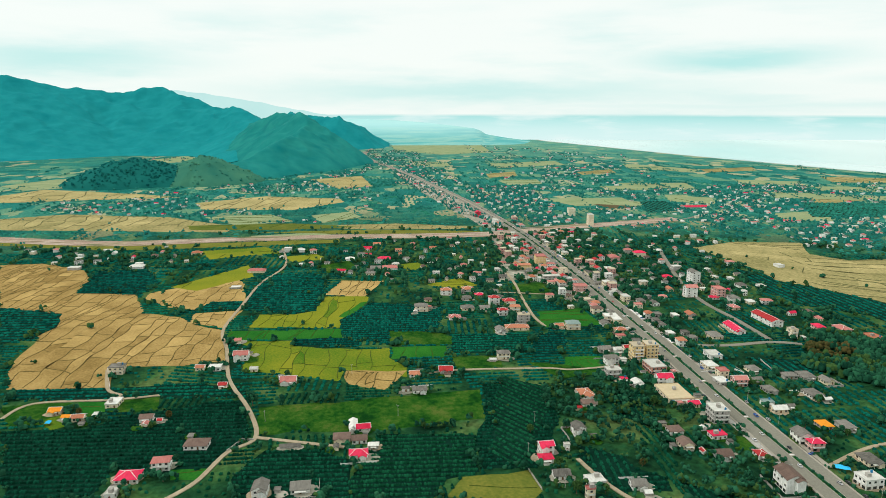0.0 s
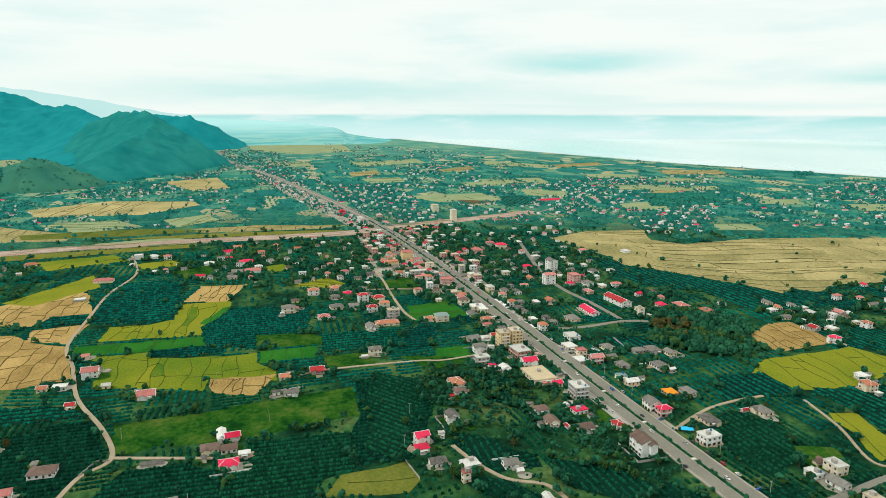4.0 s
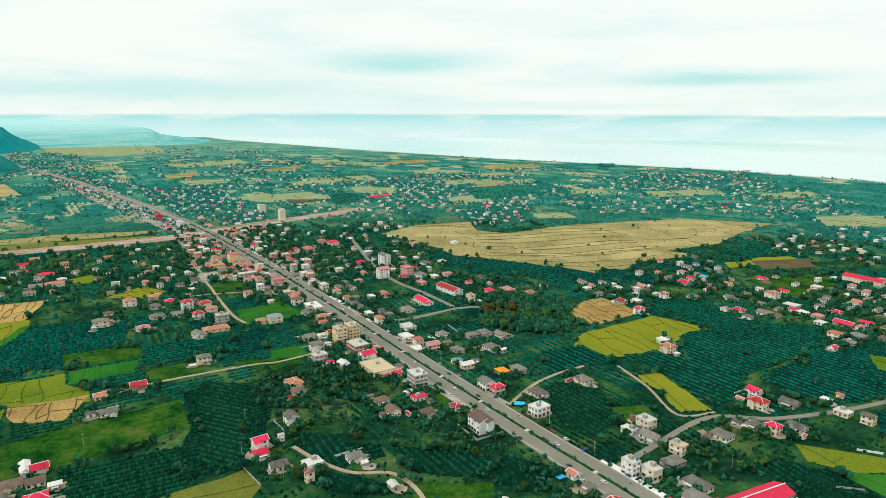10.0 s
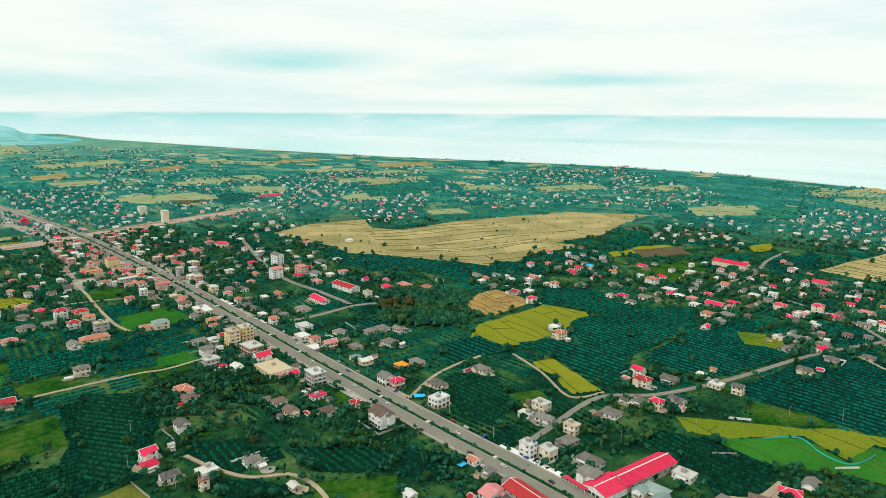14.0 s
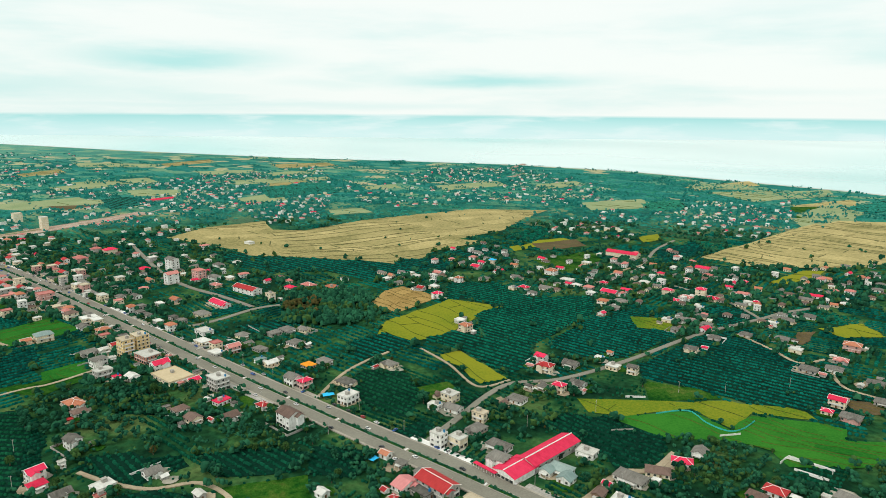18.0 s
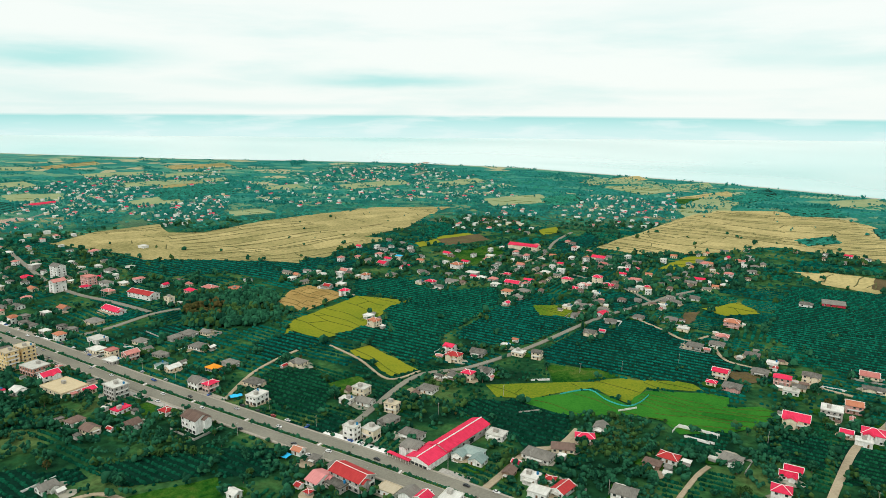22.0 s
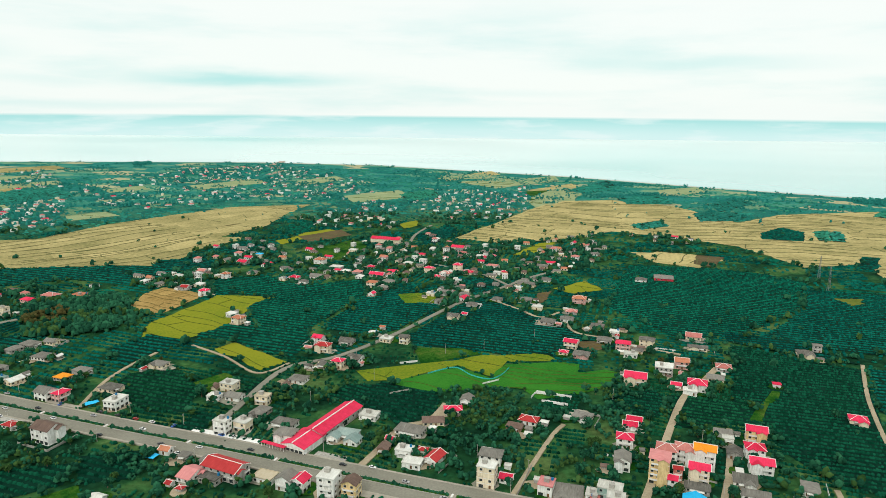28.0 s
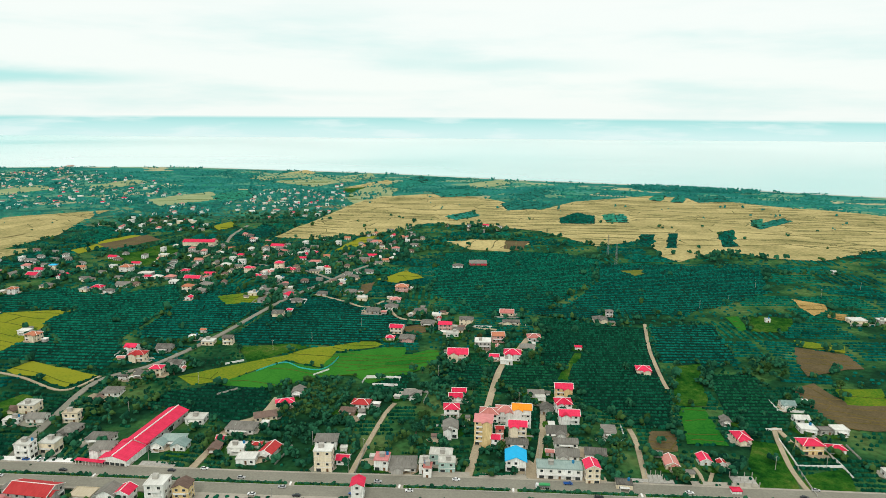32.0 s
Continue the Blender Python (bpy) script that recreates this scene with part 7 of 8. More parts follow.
def grain_at(away):
    """Row distance, plant distance and plant size, coarser far off."""
    if away < 520:
        return 5.3, 1.6, (1.15, 1.25, 0.95)
    if away < 800:
        return 6.8, 2.0, (1.6, 1.65, 0.8)
    if away < 1250:
        return 8.6, 3.4, (2.7, 2.2, 0.85)
    return 12.0, 7.0, (5.0, 3.2, 1.1)


def plant(xs, ys, size, angle, rng, base=0.1):
    n = len(xs)
    sz = np.array(size) * rng.uniform(0.78, 1.15, (n, 1)) * rng.uniform(0.88, 1.12, (n, 3))
    return np.stack([xs, ys, base + sz[:, 2] * 0.75], -1), sz, np.full(n, radians(angle)) + rng.normal(0, 0.1, n)


def groves():
    for n, (kind, angle, line, z, ob) in enumerate(FIELDS, 1):
        if kind != "orchard":
            continue
        rng = np.random.RandomState(300 + n)
        a = np.array(line)
        away = np.hypot(*a.mean(0))
        row, step, size = grain_at(away)
        xs, ys = rows_in(*np.array([a.min(0), a.max(0)]).T.ravel(), angle, row, step, rng)
        xs, ys = xs.ravel(), ys.ravel()
        ok = (who(xs, ys) == n) & (rng.rand(len(xs)) < 0.95)
        if ok.sum() < 4:
            continue
        v, f = clumps(*plant(xs[ok], ys[ok], size, angle, rng), rng, 0.2, away > 340)
        # farther groves take leaf colours with haze mixed in
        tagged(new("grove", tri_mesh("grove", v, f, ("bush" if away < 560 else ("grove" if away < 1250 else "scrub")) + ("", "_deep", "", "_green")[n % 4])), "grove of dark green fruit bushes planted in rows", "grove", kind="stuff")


groves()


def wild():
    """The land between the mapped plots: small plots of bushes in rows with scrub between."""
    rng = np.random.RandomState(9)
    a5 = radians(-5)
    ca, sa = math.cos(a5), math.sin(a5)
    parts = {}
    wide, deep = 74.0, 52.0
    for i in range(-32, 16):
        for j in range(-16, 44):
            u, w = i * wide + (j % 2) * 30, j * deep
            x, y = u * ca - w * sa, u * sa + w * ca
            away = math.hypot(x, y)
            if away < 190 or away > 2350 or y < -620 or y > shore(x) - 90 or (x > 100 and y < 60) or x > 1000:
                continue
            pick = rng.rand()
            angle = (82 if x < -450 and y < 240 else -5) + (90 if rng.rand() < 0.18 else 0) + rng.normal(0, 4)
            row, step, size = grain_at(away)
            xs, ys = rows_in(x - wide / 2, x + wide / 2, y - deep / 2, y + deep / 2, angle, row, step, rng)
            xs, ys = xs.ravel(), ys.ravel()
            du, dw = (xs - x) * ca + (ys - y) * sa, -(xs - x) * sa + (ys - y) * ca
            ok = (np.abs(du) < wide / 2 - 3.2) & (np.abs(dw) < deep / 2 - 2.8)
            o = who(xs, ys)
            ok &= (o == 0) | ((o == -9) & (away > 900))
            ok &= rng.rand(len(xs)) < (0.93 if pick < 0.7 else 0.18) * (1 if away < 1250 else 0.42)
            if ok.sum():
                # leaf colour by distance: the farther ones hold painted haze
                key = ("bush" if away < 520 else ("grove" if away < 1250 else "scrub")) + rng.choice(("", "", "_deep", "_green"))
                key = (key, away > 340)
                parts.setdefault(key, []).append(plant(xs[ok], ys[ok], size, angle, rng))
    for key, many in parts.items():
        c, s, t = (np.concatenate([m[k] for m in many]) for k in range(3))
        v, f = clumps(c, s, t, rng, 0.2, key[1])
        tagged(new("shrubbery", tri_mesh("shrubbery", v, f, key[0])), "dark green bushes and small groves between the plots", "shrubs", kind="stuff")


def wood(pts, low=1.5, high=3.2, each=55):
    rng = np.random.RandomState(int(abs(pts[0][0])))
    a = np.array(pts, float)
    x0, y0, x1, y1 = *a.min(0), *a.max(0)
    n = int((x1 - x0) * (y1 - y0) / each)
    xs, ys = rng.uniform(x0, x1, n), rng.uniform(y0, y1, n)
    ok = inside(pts, xs, ys) & (who(xs, ys) != -3) & (who(xs, ys) != -2) & ~np.isin(who(xs, ys), [i + 1 for i, q in enumerate(FIELDS) if q[0] not in ("orchard", "town")])
    TREES.append(np.stack([xs[ok], ys[ok], rng.uniform(low, high, ok.sum())], -1))
    before = owner.copy()
    mark(pts, -4)
    kept = (before < -1) | np.isin(before, [i + 1 for i, q in enumerate(FIELDS) if q[0] not in ("orchard", "town")])
    owner[kept] = before[kept]


TREES = []
wood([(-1720, 2103), (-1725, 2221), (-1635, 2106), (-1644, 2023)], 2.0, 4.2, 40)
wood([(-579, 509), (-569, 556), (-506, 568), (-449, 541), (-420, 501), (-450, 454), (-499, 437)], 2.4, 4.8, 34)
wood([(-377, 236), (-361, 271), (-317, 274), (-288, 268), (-339, 228)])
wood([(-509, 201), (-453, 221), (-411, 231), (-359, 212), (-400, 189), (-447, 181)])
wood([(-215, 387), (-201, 410), (-174, 409), (-177, 365), (-196, 360)])
wood([(-107, 421), (-85, 448), (-44, 444), (-24, 427), (-73, 372), (-95, 371)])
wood([(-97, 327), (-74, 348), (-58, 333), (-61, 313)])
wood([(-85, 407), (-54, 417), (-16, 406), (-18, 370), (-61, 355)])
wood([(-14, 362), (12, 374), (15, 332), (-9, 325)])
wood([(42, 324), (56, 324), (57, 305), (40, 299)])
wood([(271, 468), (311, 481), (300, 444), (269, 412), (253, 422)])
wood([(57, 447), (71, 415), (92, 415), (78, 377), (59, 386)])
wood([(105, 345), (126, 368), (139, 337), (130, 297), (114, 323)])
wood([(597, 1802), (661, 1801), (907, 1680), (862, 1592), (675, 1652), (572, 1700)], 2.0, 4.2, 40)
wood([(-405, 294), (-355, 341), (-282, 311), (-291, 277), (-346, 258)], 1.0, 2.0, 22)
wood([(-282, 283), (-249, 306), (-213, 282), (-251, 256)], 1.4, 2.8, 40)
wood([(-538, 215), (-459, 296), (-395, 276), (-439, 203), (-493, 187)], 1.4, 2.8, 45)
wood([(-76, 407), (-43, 421), (-34, 341), (-84, 336)], 1.5, 3.0, 50)
wood([(-4, 475), (45, 468), (37, 372), (2, 376)], 1.6, 3.2, 45)
wood([(215, 464), (244, 457), (219, 408), (185, 404)], 1.5, 2.8, 45)
wild()


def scatter():
    """Places of single trees: round the houses, along the edges of plots and the lanes."""
    rng = np.random.RandomState(21)
    out = []
    for x, y, w, d, turn in HOUSES:
        k = rng.randint(5, 11)
        r, a = rng.uniform(0.7, 1.6, k) * max(w, 9), rng.uniform(0, 6.3, k)
        out.append(np.stack([x + r * np.cos(a), y + r * np.sin(a), rng.uniform(1.6, 3.6, k)], -1))
    for x, y in TAKEN[len(HOUSES):]:
        k = rng.randint(5, 12)
        r, a = rng.uniform(6.5, 22, k), rng.uniform(0, 6.3, k)
        out.append(np.stack([x + r * np.cos(a), y + r * np.sin(a), rng.uniform(2.0, 4.4, k)], -1))
    for kind, angle, line, z, ob in FIELDS:
        a = np.array(line)
        for p, q in zip(a, np.roll(a, -1, 0)):
            k = rng.poisson(np.hypot(*(q - p)) / (22 if kind in ("orchard", "grass") else 48))
            t = rng.rand(k, 1)
            s = p + (q - p) * t + rng.normal(0, 2.0, (k, 2))
            out.append(np.column_stack([s, rng.uniform(1.8, 4.4, k)]))
    for i in range(-14, 8):
        for j in range(-4, 18):
            # hedgerow trees along the edges of some plots
            if rng.rand() < 0.3:
                u, w = i * 74.0 + (j % 2) * 30 + 37, j * 52.0
                k = rng.randint(5, 13)
                du, dw = (rng.normal(0, 0.8, k), rng.uniform(-26, 26, k)) if rng.rand() < 0.5 else (rng.uniform(-74, 0, k), 26 + rng.normal(0, 0.8, k))
                out.append(np.stack([(u + du) * 0.9962 + (w + dw) * 0.0872, -(u + du) * 0.0872 + (w + dw) * 0.9962, rng.uniform(1.3, 2.6, k)], -1))
    for side in (14.2, -14.2):
        x = 220.0
        while x > -1200:
            x -= rng.uniform(7, 26)
            for a, b in zip(MAIN[:-1], MAIN[1:]):
                if (a.x - x) * (b.x - x) <= 0 and a.x != b.x:
                    q = a + (b - a) * ((x - a.x) / (b.x - a.x))
                    out.append(np.array([[q.x, q.y + side * rng.uniform(1.0, 1.25), rng.uniform(1.2, 2.4)]]))
    for _ in range(1150):
        # tree lines and hedges along the small plots further off
        far, turn = 850 + 2300 * rng.rand() ** 0.8, math.radians(rng.uniform(-36, 112))
        x, y = -math.sin(turn) * far, math.cos(turn) * far
        way = math.radians(-5 + (90 if rng.rand() < 0.3 else 0) + rng.normal(0, 8))
        k = rng.randint(6, 22)
        t = np.cumsum(rng.uniform(3, 10, k))
        out.append(np.stack([x + t * math.cos(way) + rng.normal(0, 1.2, k), y + t * math.sin(way) + rng.normal(0, 1.2, k), rng.uniform(1.6, 4.2, k)], -1))
    for kind, angle, line, z, ob in FIELDS:
        # clipped hedges along parts of the groves' edges
        if kind != "orchard" or math.hypot(*np.mean(line, 0)) > 1100:
            continue
        a = np.array(line)
        for p, q in zip(a, np.roll(a, -1, 0)):
            if rng.rand() < 0.5:
                k = int(np.hypot(*(q - p)) / 2.6)
                t = rng.rand(k, 1)
                out.append(np.column_stack([p + (q - p) * t + rng.normal(0, 0.5, (k, 2)), rng.uniform(0.9, 1.7, k)]))
    if EDGE_TREES:
        out.append(np.array(EDGE_TREES))
    n = 4200
    far = rng.uniform(240, 2300, n)
    turn = np.radians(rng.uniform(-36, 114, n))
    out.append(np.stack([-np.sin(turn) * far, np.cos(turn) * far, rng.uniform(1.7, 4.0, n)], -1))
    return np.concatenate(out)


def tree_kind(seed, leaf):
    """Crown and trunk meshes of one tree, about two metres in radius."""
    rng = np.random.RandomState(seed)
    v, f = [], []
    bm = bmesh.new()
    bmesh.ops.create_cone(bm, cap_ends=True, segments=7, radius1=0.26, radius2=0.10, depth=2.6, matrix=Matrix.Translation((0, 0, 1.2)))
    for k in range(4):
        a = k * 1.57 + rng.uniform(0, 1)
        lean = Matrix.Translation((0, 0, 1.7 + 0.15 * k)) @ Matrix.Rotation(a, 4, "Z") @ Matrix.Rotation(0.75, 4, "Y") @ Matrix.Translation((0, 0, 0.7))
        bmesh.ops.create_cone(bm, cap_ends=True, segments=5, radius1=0.10, radius2=0.03, depth=1.5, matrix=lean)
    trunk = bpy.data.meshes.new("trunk")
    bm.to_mesh(trunk)
    bm.free()
    trunk.materials.append(M["bark"])
    k = 26
    up = rng.uniform(-0.7, 1.0, k)
    a = rng.uniform(0, 6.28, k)
    r = np.sqrt(np.clip(1.05 - up ** 2, 0.05, 1)) * rng.uniform(0.5, 1.0, k)
    c = np.stack([np.cos(a) * r * 1.5, np.sin(a) * r * 1.5, 2.9 + up * 1.5], -1)
    s = rng.uniform(0.38, 0.8, (k, 1)) * rng.uniform(0.8, 1.2, (k, 3))
    v, f = clumps(c, s, a, rng, 0.4)
    m = 260
    up, a = rng.uniform(-0.8, 1.0, m), rng.uniform(0, 6.28, m)
    r = np.sqrt(np.clip(1.05 - up ** 2, 0.05, 1)) * rng.uniform(0.85, 1.25, m)
    p = np.stack([np.cos(a) * r * 1.75, np.sin(a) * r * 1.75, 2.9 + up * 1.75], -1)
    tri = p[:, None] + rng.normal(0, 0.2, (m, 3, 3))
    f = np.concatenate([f, np.arange(m * 3).reshape(m, 3) + len(v)])
    v = np.concatenate([v, tri.reshape(-1, 3)])
    return trunk, tri_mesh("crown", v, f, leaf)


def trees():
    rng = np.random.RandomState(33)
    p = np.concatenate(TREES + [scatter()])
    o = who(p[:, 0], p[:, 1])
    wooded = np.arange(len(p)) < sum(len(t) for t in TREES)
    bare = np.isin(o, [i + 1 for i, q in enumerate(FIELDS) if q[0] in ("tan", "ygreen", "bgreen", "brown", "olive", "grass")])
    grown = np.isin(o, [i + 1 for i, q in enumerate(FIELDS) if q[0] == "orchard"]) | ((o == 0) & (np.hypot(p[:, 0], p[:, 1]) < 1250) & (np.arange(len(p)) >= len(p) - 4200))
    keep = (o != -2) & (o != -3) & (~bare | (rng.rand(len(p)) < 0.045)) & (~grown | (rng.rand(len(p)) < 0.12) | wooded) & (p[:, 1] < np.interp(p[:, 0], [q[0] for q in COAST], [q[1] for q in COAST]) - 25)
    p, wooded = p[keep], wooded[keep]
    away = np.hypot(p[:, 0], p[:, 1])
    order = np.argsort(away)
    p, away, wooded = p[order], away[order], wooded[order]
    near = away < 560
    pick = np.zeros(len(p), bool)
    idx = np.flatnonzero(near)
    pick[idx[rng.permutation(len(idx))[:300]]] = True
    kinds = [tree_kind(50 + k, "autumn" if k == 5 else ("olive_leaves" if k == 4 else "leaves")) for k in range(6)]
    for x, y, r in p[pick]:
        k = rng.randint(0, 5) if rng.rand() > 0.025 else 5
        if math.hypot(x + 524, y - 485) < 26 and rng.rand() < 0.6:
            k = 5
        s = r / 2.1
        ob = new("tree", kinds[k][0])
        ob.matrix_basis = pose(x, y, 0.0, 0, 0, rng.uniform(0, 360)) @ Matrix.Diagonal((s, s, s * rng.uniform(0.85, 1.25), 1))
        tagged(ob, "broad-leaved tree turning brown" if k == 5 else "broad dark green leafy tree among the houses and groves", "tree", "trees of the plain")
        piece("crown", kinds[k][1], ob)
    for lo, hi, parts, least, most in ((0, 560, 6, 1.75, 99), (0, 560, 3, 0, 1.75), (560, 1300, 5, 1.75, 99), (560, 1300, 3, 0, 1.75), (1300, 9999, 2, 0, 99)):
        q = p[~pick & (away >= lo) & (away < hi) & (p[:, 2] >= least) & (p[:, 2] < most)]
        n = len(q)
        c = np.repeat(q, parts, 0)
        r = c[:, 2:3]
        a, u = rng.uniform(0, 6.28, n * parts), rng.uniform(-0.5, 0.8, n * parts)
        spread = rng.uniform(0.15, 0.9, n * parts)
        cc = np.stack([c[:, 0] + np.cos(a) * spread * c[:, 2], c[:, 1] + np.sin(a) * spread * c[:, 2], c[:, 2] * (1.05 + u * 0.65)], -1)
        ss = r * rng.uniform(0.3, 0.62, (n * parts, 1)) * (1.0 if lo == 0 and most > 2 else 1.15) * rng.uniform(0.8, 1.2, (n * parts, 3))
        brown = np.hypot(cc[:, 0] +524, cc[:, 1] -485) < 20 + 12 * np.sin(c[:, 0] * 0.9)
        if brown.any():
            v, f = clumps(cc[brown], ss[brown], a[brown], rng, 0.36)
            tagged(new("woodland", tri_mesh("woodland", v, f, "autumn")), "tall trees of a small wood turning brown", "trees", kind="stuff")
            cc, ss, a = cc[~brown], ss[~brown], a[~brown]
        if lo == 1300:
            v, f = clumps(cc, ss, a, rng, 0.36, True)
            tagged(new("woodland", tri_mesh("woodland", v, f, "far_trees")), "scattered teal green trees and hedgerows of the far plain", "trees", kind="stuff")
            continue
        light = np.sin(cc[:, 0] * 0.05 + 2 * np.sin(cc[:, 1] * 0.043)) + rng.normal(0, 0.5, len(cc)) > 0.95
        for some, mat, words in ((~light, "leaves", "scattered dark green trees and hedgerows of the plain"), (light, "olive_leaves", "scattered olive green trees and bushes of the plain")):
            v, f = clumps(cc[some], ss[some], a[some], rng, 0.36, lo > 0 or most < 2)
            tagged(new("woodland", tri_mesh("woodland", v, f, mat)), words, "trees", kind="stuff")


trees()


def hill_trees():
    """Crowns that roughen the knoll and the near spur."""
    rng = np.random.RandomState(77)
    for p, mat, count in HILL_POINTS:
        p = p[rng.permutation(len(p))[:count]]
        c = p + rng.normal(0, 4, p.shape) * (1, 1, 0) - (0, 0, 0.5)
        r = rng.uniform(2.5, 4.8, (len(p), 1)) * rng.uniform(0.8, 1.3, (len(p), 3)) * (1.25 if mat == "forest" else 0.9)
        v, f = clumps(c, r, rng.uniform(0, 6, len(p)), rng, 0.3)
        tagged(new("hill_woodland", tri_mesh("hill_woodland", v, f, mat)), "dense forest crowns on the mountain slopes", "forest", kind="stuff")


hill_trees()

# ---- along the main road ----
def median():
    rng = np.random.RandomState(5)
    x = 300.0
    c, s = [], []
    while x > -1250:
        length = rng.uniform(48, 66)
        pts = [tuple(along(x - k * length / 4)[0]) for k in range(5)]
        v, f, line = ribbon(pts, 3.0, 1.15)
        n = len(v)
        v += [(a, b, 0.8) for a, b, _ in v]
        for i in range(0, n - 2, 2):
            f += [(i, i + 2, i + 2 + n, i + n), (i + 3, i + 1, i + 1 + n, i + 3 + n)]
        f += [(0, n, n + 1, 1), (n - 1, n - 2, 2 * n - 2, 2 * n - 1)]
        strip_ob = new("median", mesh_of("median", v, f, ("grass",)))
        tagged(strip_ob, "raised planted median strip with clipped shrubs", "median", "median strips", "structure")
        kerb_v, kerb_f = [], []
        for off in (1.62, -1.62):
            q = shifted([Vector(p) for p in pts], off)
            for a, b in zip(q[:-1], q[1:]):
                bar(kerb_v, kerb_f, (a.x, a.y, 1.02), (b.x, b.y, 1.02), 0.16)
        piece("kerb", mesh_of("kerb", kerb_v, kerb_f, ("concrete",)), strip_ob, None, "pale concrete kerb")
        for k in range(int(length / 1.15)):
            p, d = along(x - k * 1.15)
            c.append((p.x + rng.normal(0, 0.2), p.y + rng.normal(0, 0.35), 1.5))
            big = 1.7 if rng.rand() < 0.09 else 1.0
            s.append((0.85 * big, 0.75 * big, rng.uniform(0.45, 0.8) * big * big))
        p, d = along(x - length - 2.2)
        bv, bf = [], []
        box(bv, bf, -1.5, 1.5, -0.5, 0.5, 0.8, 1.35)
        block = new("median_end", mesh_of("median_end", bv, bf, ("trim",)))
        block.matrix_basis = pose(p.x, p.y, 0, 0, 0, 85)
        tagged(block, "white painted concrete block at a gap in the median", "kerb block", "median blocks")
        x -= length + 4.4
    v, f = clumps(np.array(c), np.array(s), rng.uniform(0, 6, len(c)), rng, 0.3)
    tagged(new("hedge", tri_mesh("hedge", v, f, "leaves")), "low clipped hedge along the median of the main road", "hedge", kind="stuff")


median()


def paint(name, rgb):
    return varied(name, tuple(0.85 * q for q in rgb), rgb, 1.0, 0.1, 0.3, 0, gloss=0.5)


CAR_PAINT = {"white": paint("white_car_paint", (0.78, 0.78, 0.76)), "silver": paint("silver_car_paint", (0.42, 0.42, 0.42)), "dark": paint("dark_car_paint", (0.025, 0.028, 0.032)),
             "blue": paint("blue_car_paint", (0.015, 0.10, 0.38)), "yellow": paint("yellow_taxi_paint", (0.75, 0.50, 0.02)), "red": paint("red_car_paint", (0.45, 0.02, 0.02)), "green": paint("green_truck_paint", (0.02, 0.30, 0.08))}


def wheel_mesh(r, wide):
    bm = bmesh.new()
    bmesh.ops.create_cone(bm, cap_ends=True, segments=12, radius1=r, radius2=r, depth=wide, matrix=Matrix.Rotation(radians(90), 4, "X"))
    bmesh.ops.create_cone(bm, cap_ends=True, segments=8, radius1=r * 0.55, radius2=r * 0.5, depth=wide + 0.03, matrix=Matrix.Rotation(radians(90), 4, "X"))
    me = bpy.data.meshes.new("wheel")
    bm.to_mesh(me)
    bm.free()
    me.materials.append(M["tyre"])
    return me


WHEEL = wheel_mesh(0.32, 0.22)
BIG_WHEEL = wheel_mesh(0.48, 0.3)


def loft(sections, mats, slot=0):
    """A closed hull through cross-sections (x, half width, bottom, top, top half width)."""
    v, f = [], []
    for x, half, z0, z1, top in sections:
        v += [(x, -half, z0), (x, half, z0), (x, half, (z0 + z1) / 2), (x, top, z1), (x, -top, z1), (x, -half, (z0 + z1) / 2)]
    for i in range(len(sections) - 1):
        for k in range(6):
            a, b = i * 6 + k, i * 6 + (k + 1) % 6
            f.append((a, b, b + 6, a + 6))
    n = len(v)
    f += [tuple(range(5, -1, -1)), tuple(range(n - 6, n))]
    return v, f


def car_meshes(kind, mat):
    if kind == "car":
        bv, bf = loft([(-2.2, 0.72, 0.35, 0.85, 0.66), (-1.9, 0.83, 0.25, 0.95, 0.76), (0.9, 0.85, 0.22, 0.93, 0.78), (1.8, 0.82, 0.25, 0.82, 0.74), (2.2, 0.68, 0.35, 0.68, 0.62)], 0)
        cv, cf = loft([(-1.75, 0.70, 0.92, 0.98, 0.66), (-1.1, 0.72, 0.92, 1.42, 0.60), (0.2, 0.72, 0.92, 1.42, 0.60), (0.95, 0.70, 0.90, 0.95, 0.66)], 0)
        rv, rf = [], []
        box(rv, rf, -1.05, 0.15, -0.58, 0.58, 1.42, 1.46)
    else:
        bv, bf = loft([(0.9, 0.85, 0.4, 1.0, 0.82), (1.9, 0.85, 0.4, 1.05, 0.80), (2.4, 0.78, 0.45, 0.95, 0.72)], 0)
        box(bv, bf, -2.5, 0.85, -0.88, 0.88, 0.55, 0.75)
        for q in ((-2.5, 0.85, -0.88, -0.82), (-2.5, 0.85, 0.82, 0.88), (-2.5, -2.44, -0.82, 0.82), (0.79, 0.85, -0.82, 0.82)):
            box(bv, bf, *q, 0.75, 1.15)
        cv, cf = loft([(0.75, 0.78, 1.0, 1.65, 0.68), (1.5, 0.78, 1.0, 1.65, 0.68), (2.0, 0.74, 0.98, 1.04, 0.70)], 0)
        rv, rf = [], []
        box(rv, rf, 0.75, 1.5, -0.66, 0.66, 1.65, 1.70)
    return mesh_of("body", bv, bf, (mat,)), mesh_of("cabin", cv, cf, ("glass",)), mesh_of("car_roof", rv, rf, (mat,))


CAR_KINDS = {}
WORD = {"white": "white", "silver": "silver", "dark": "black", "blue": "blue", "yellow": "yellow", "red": "red", "green": "green"}


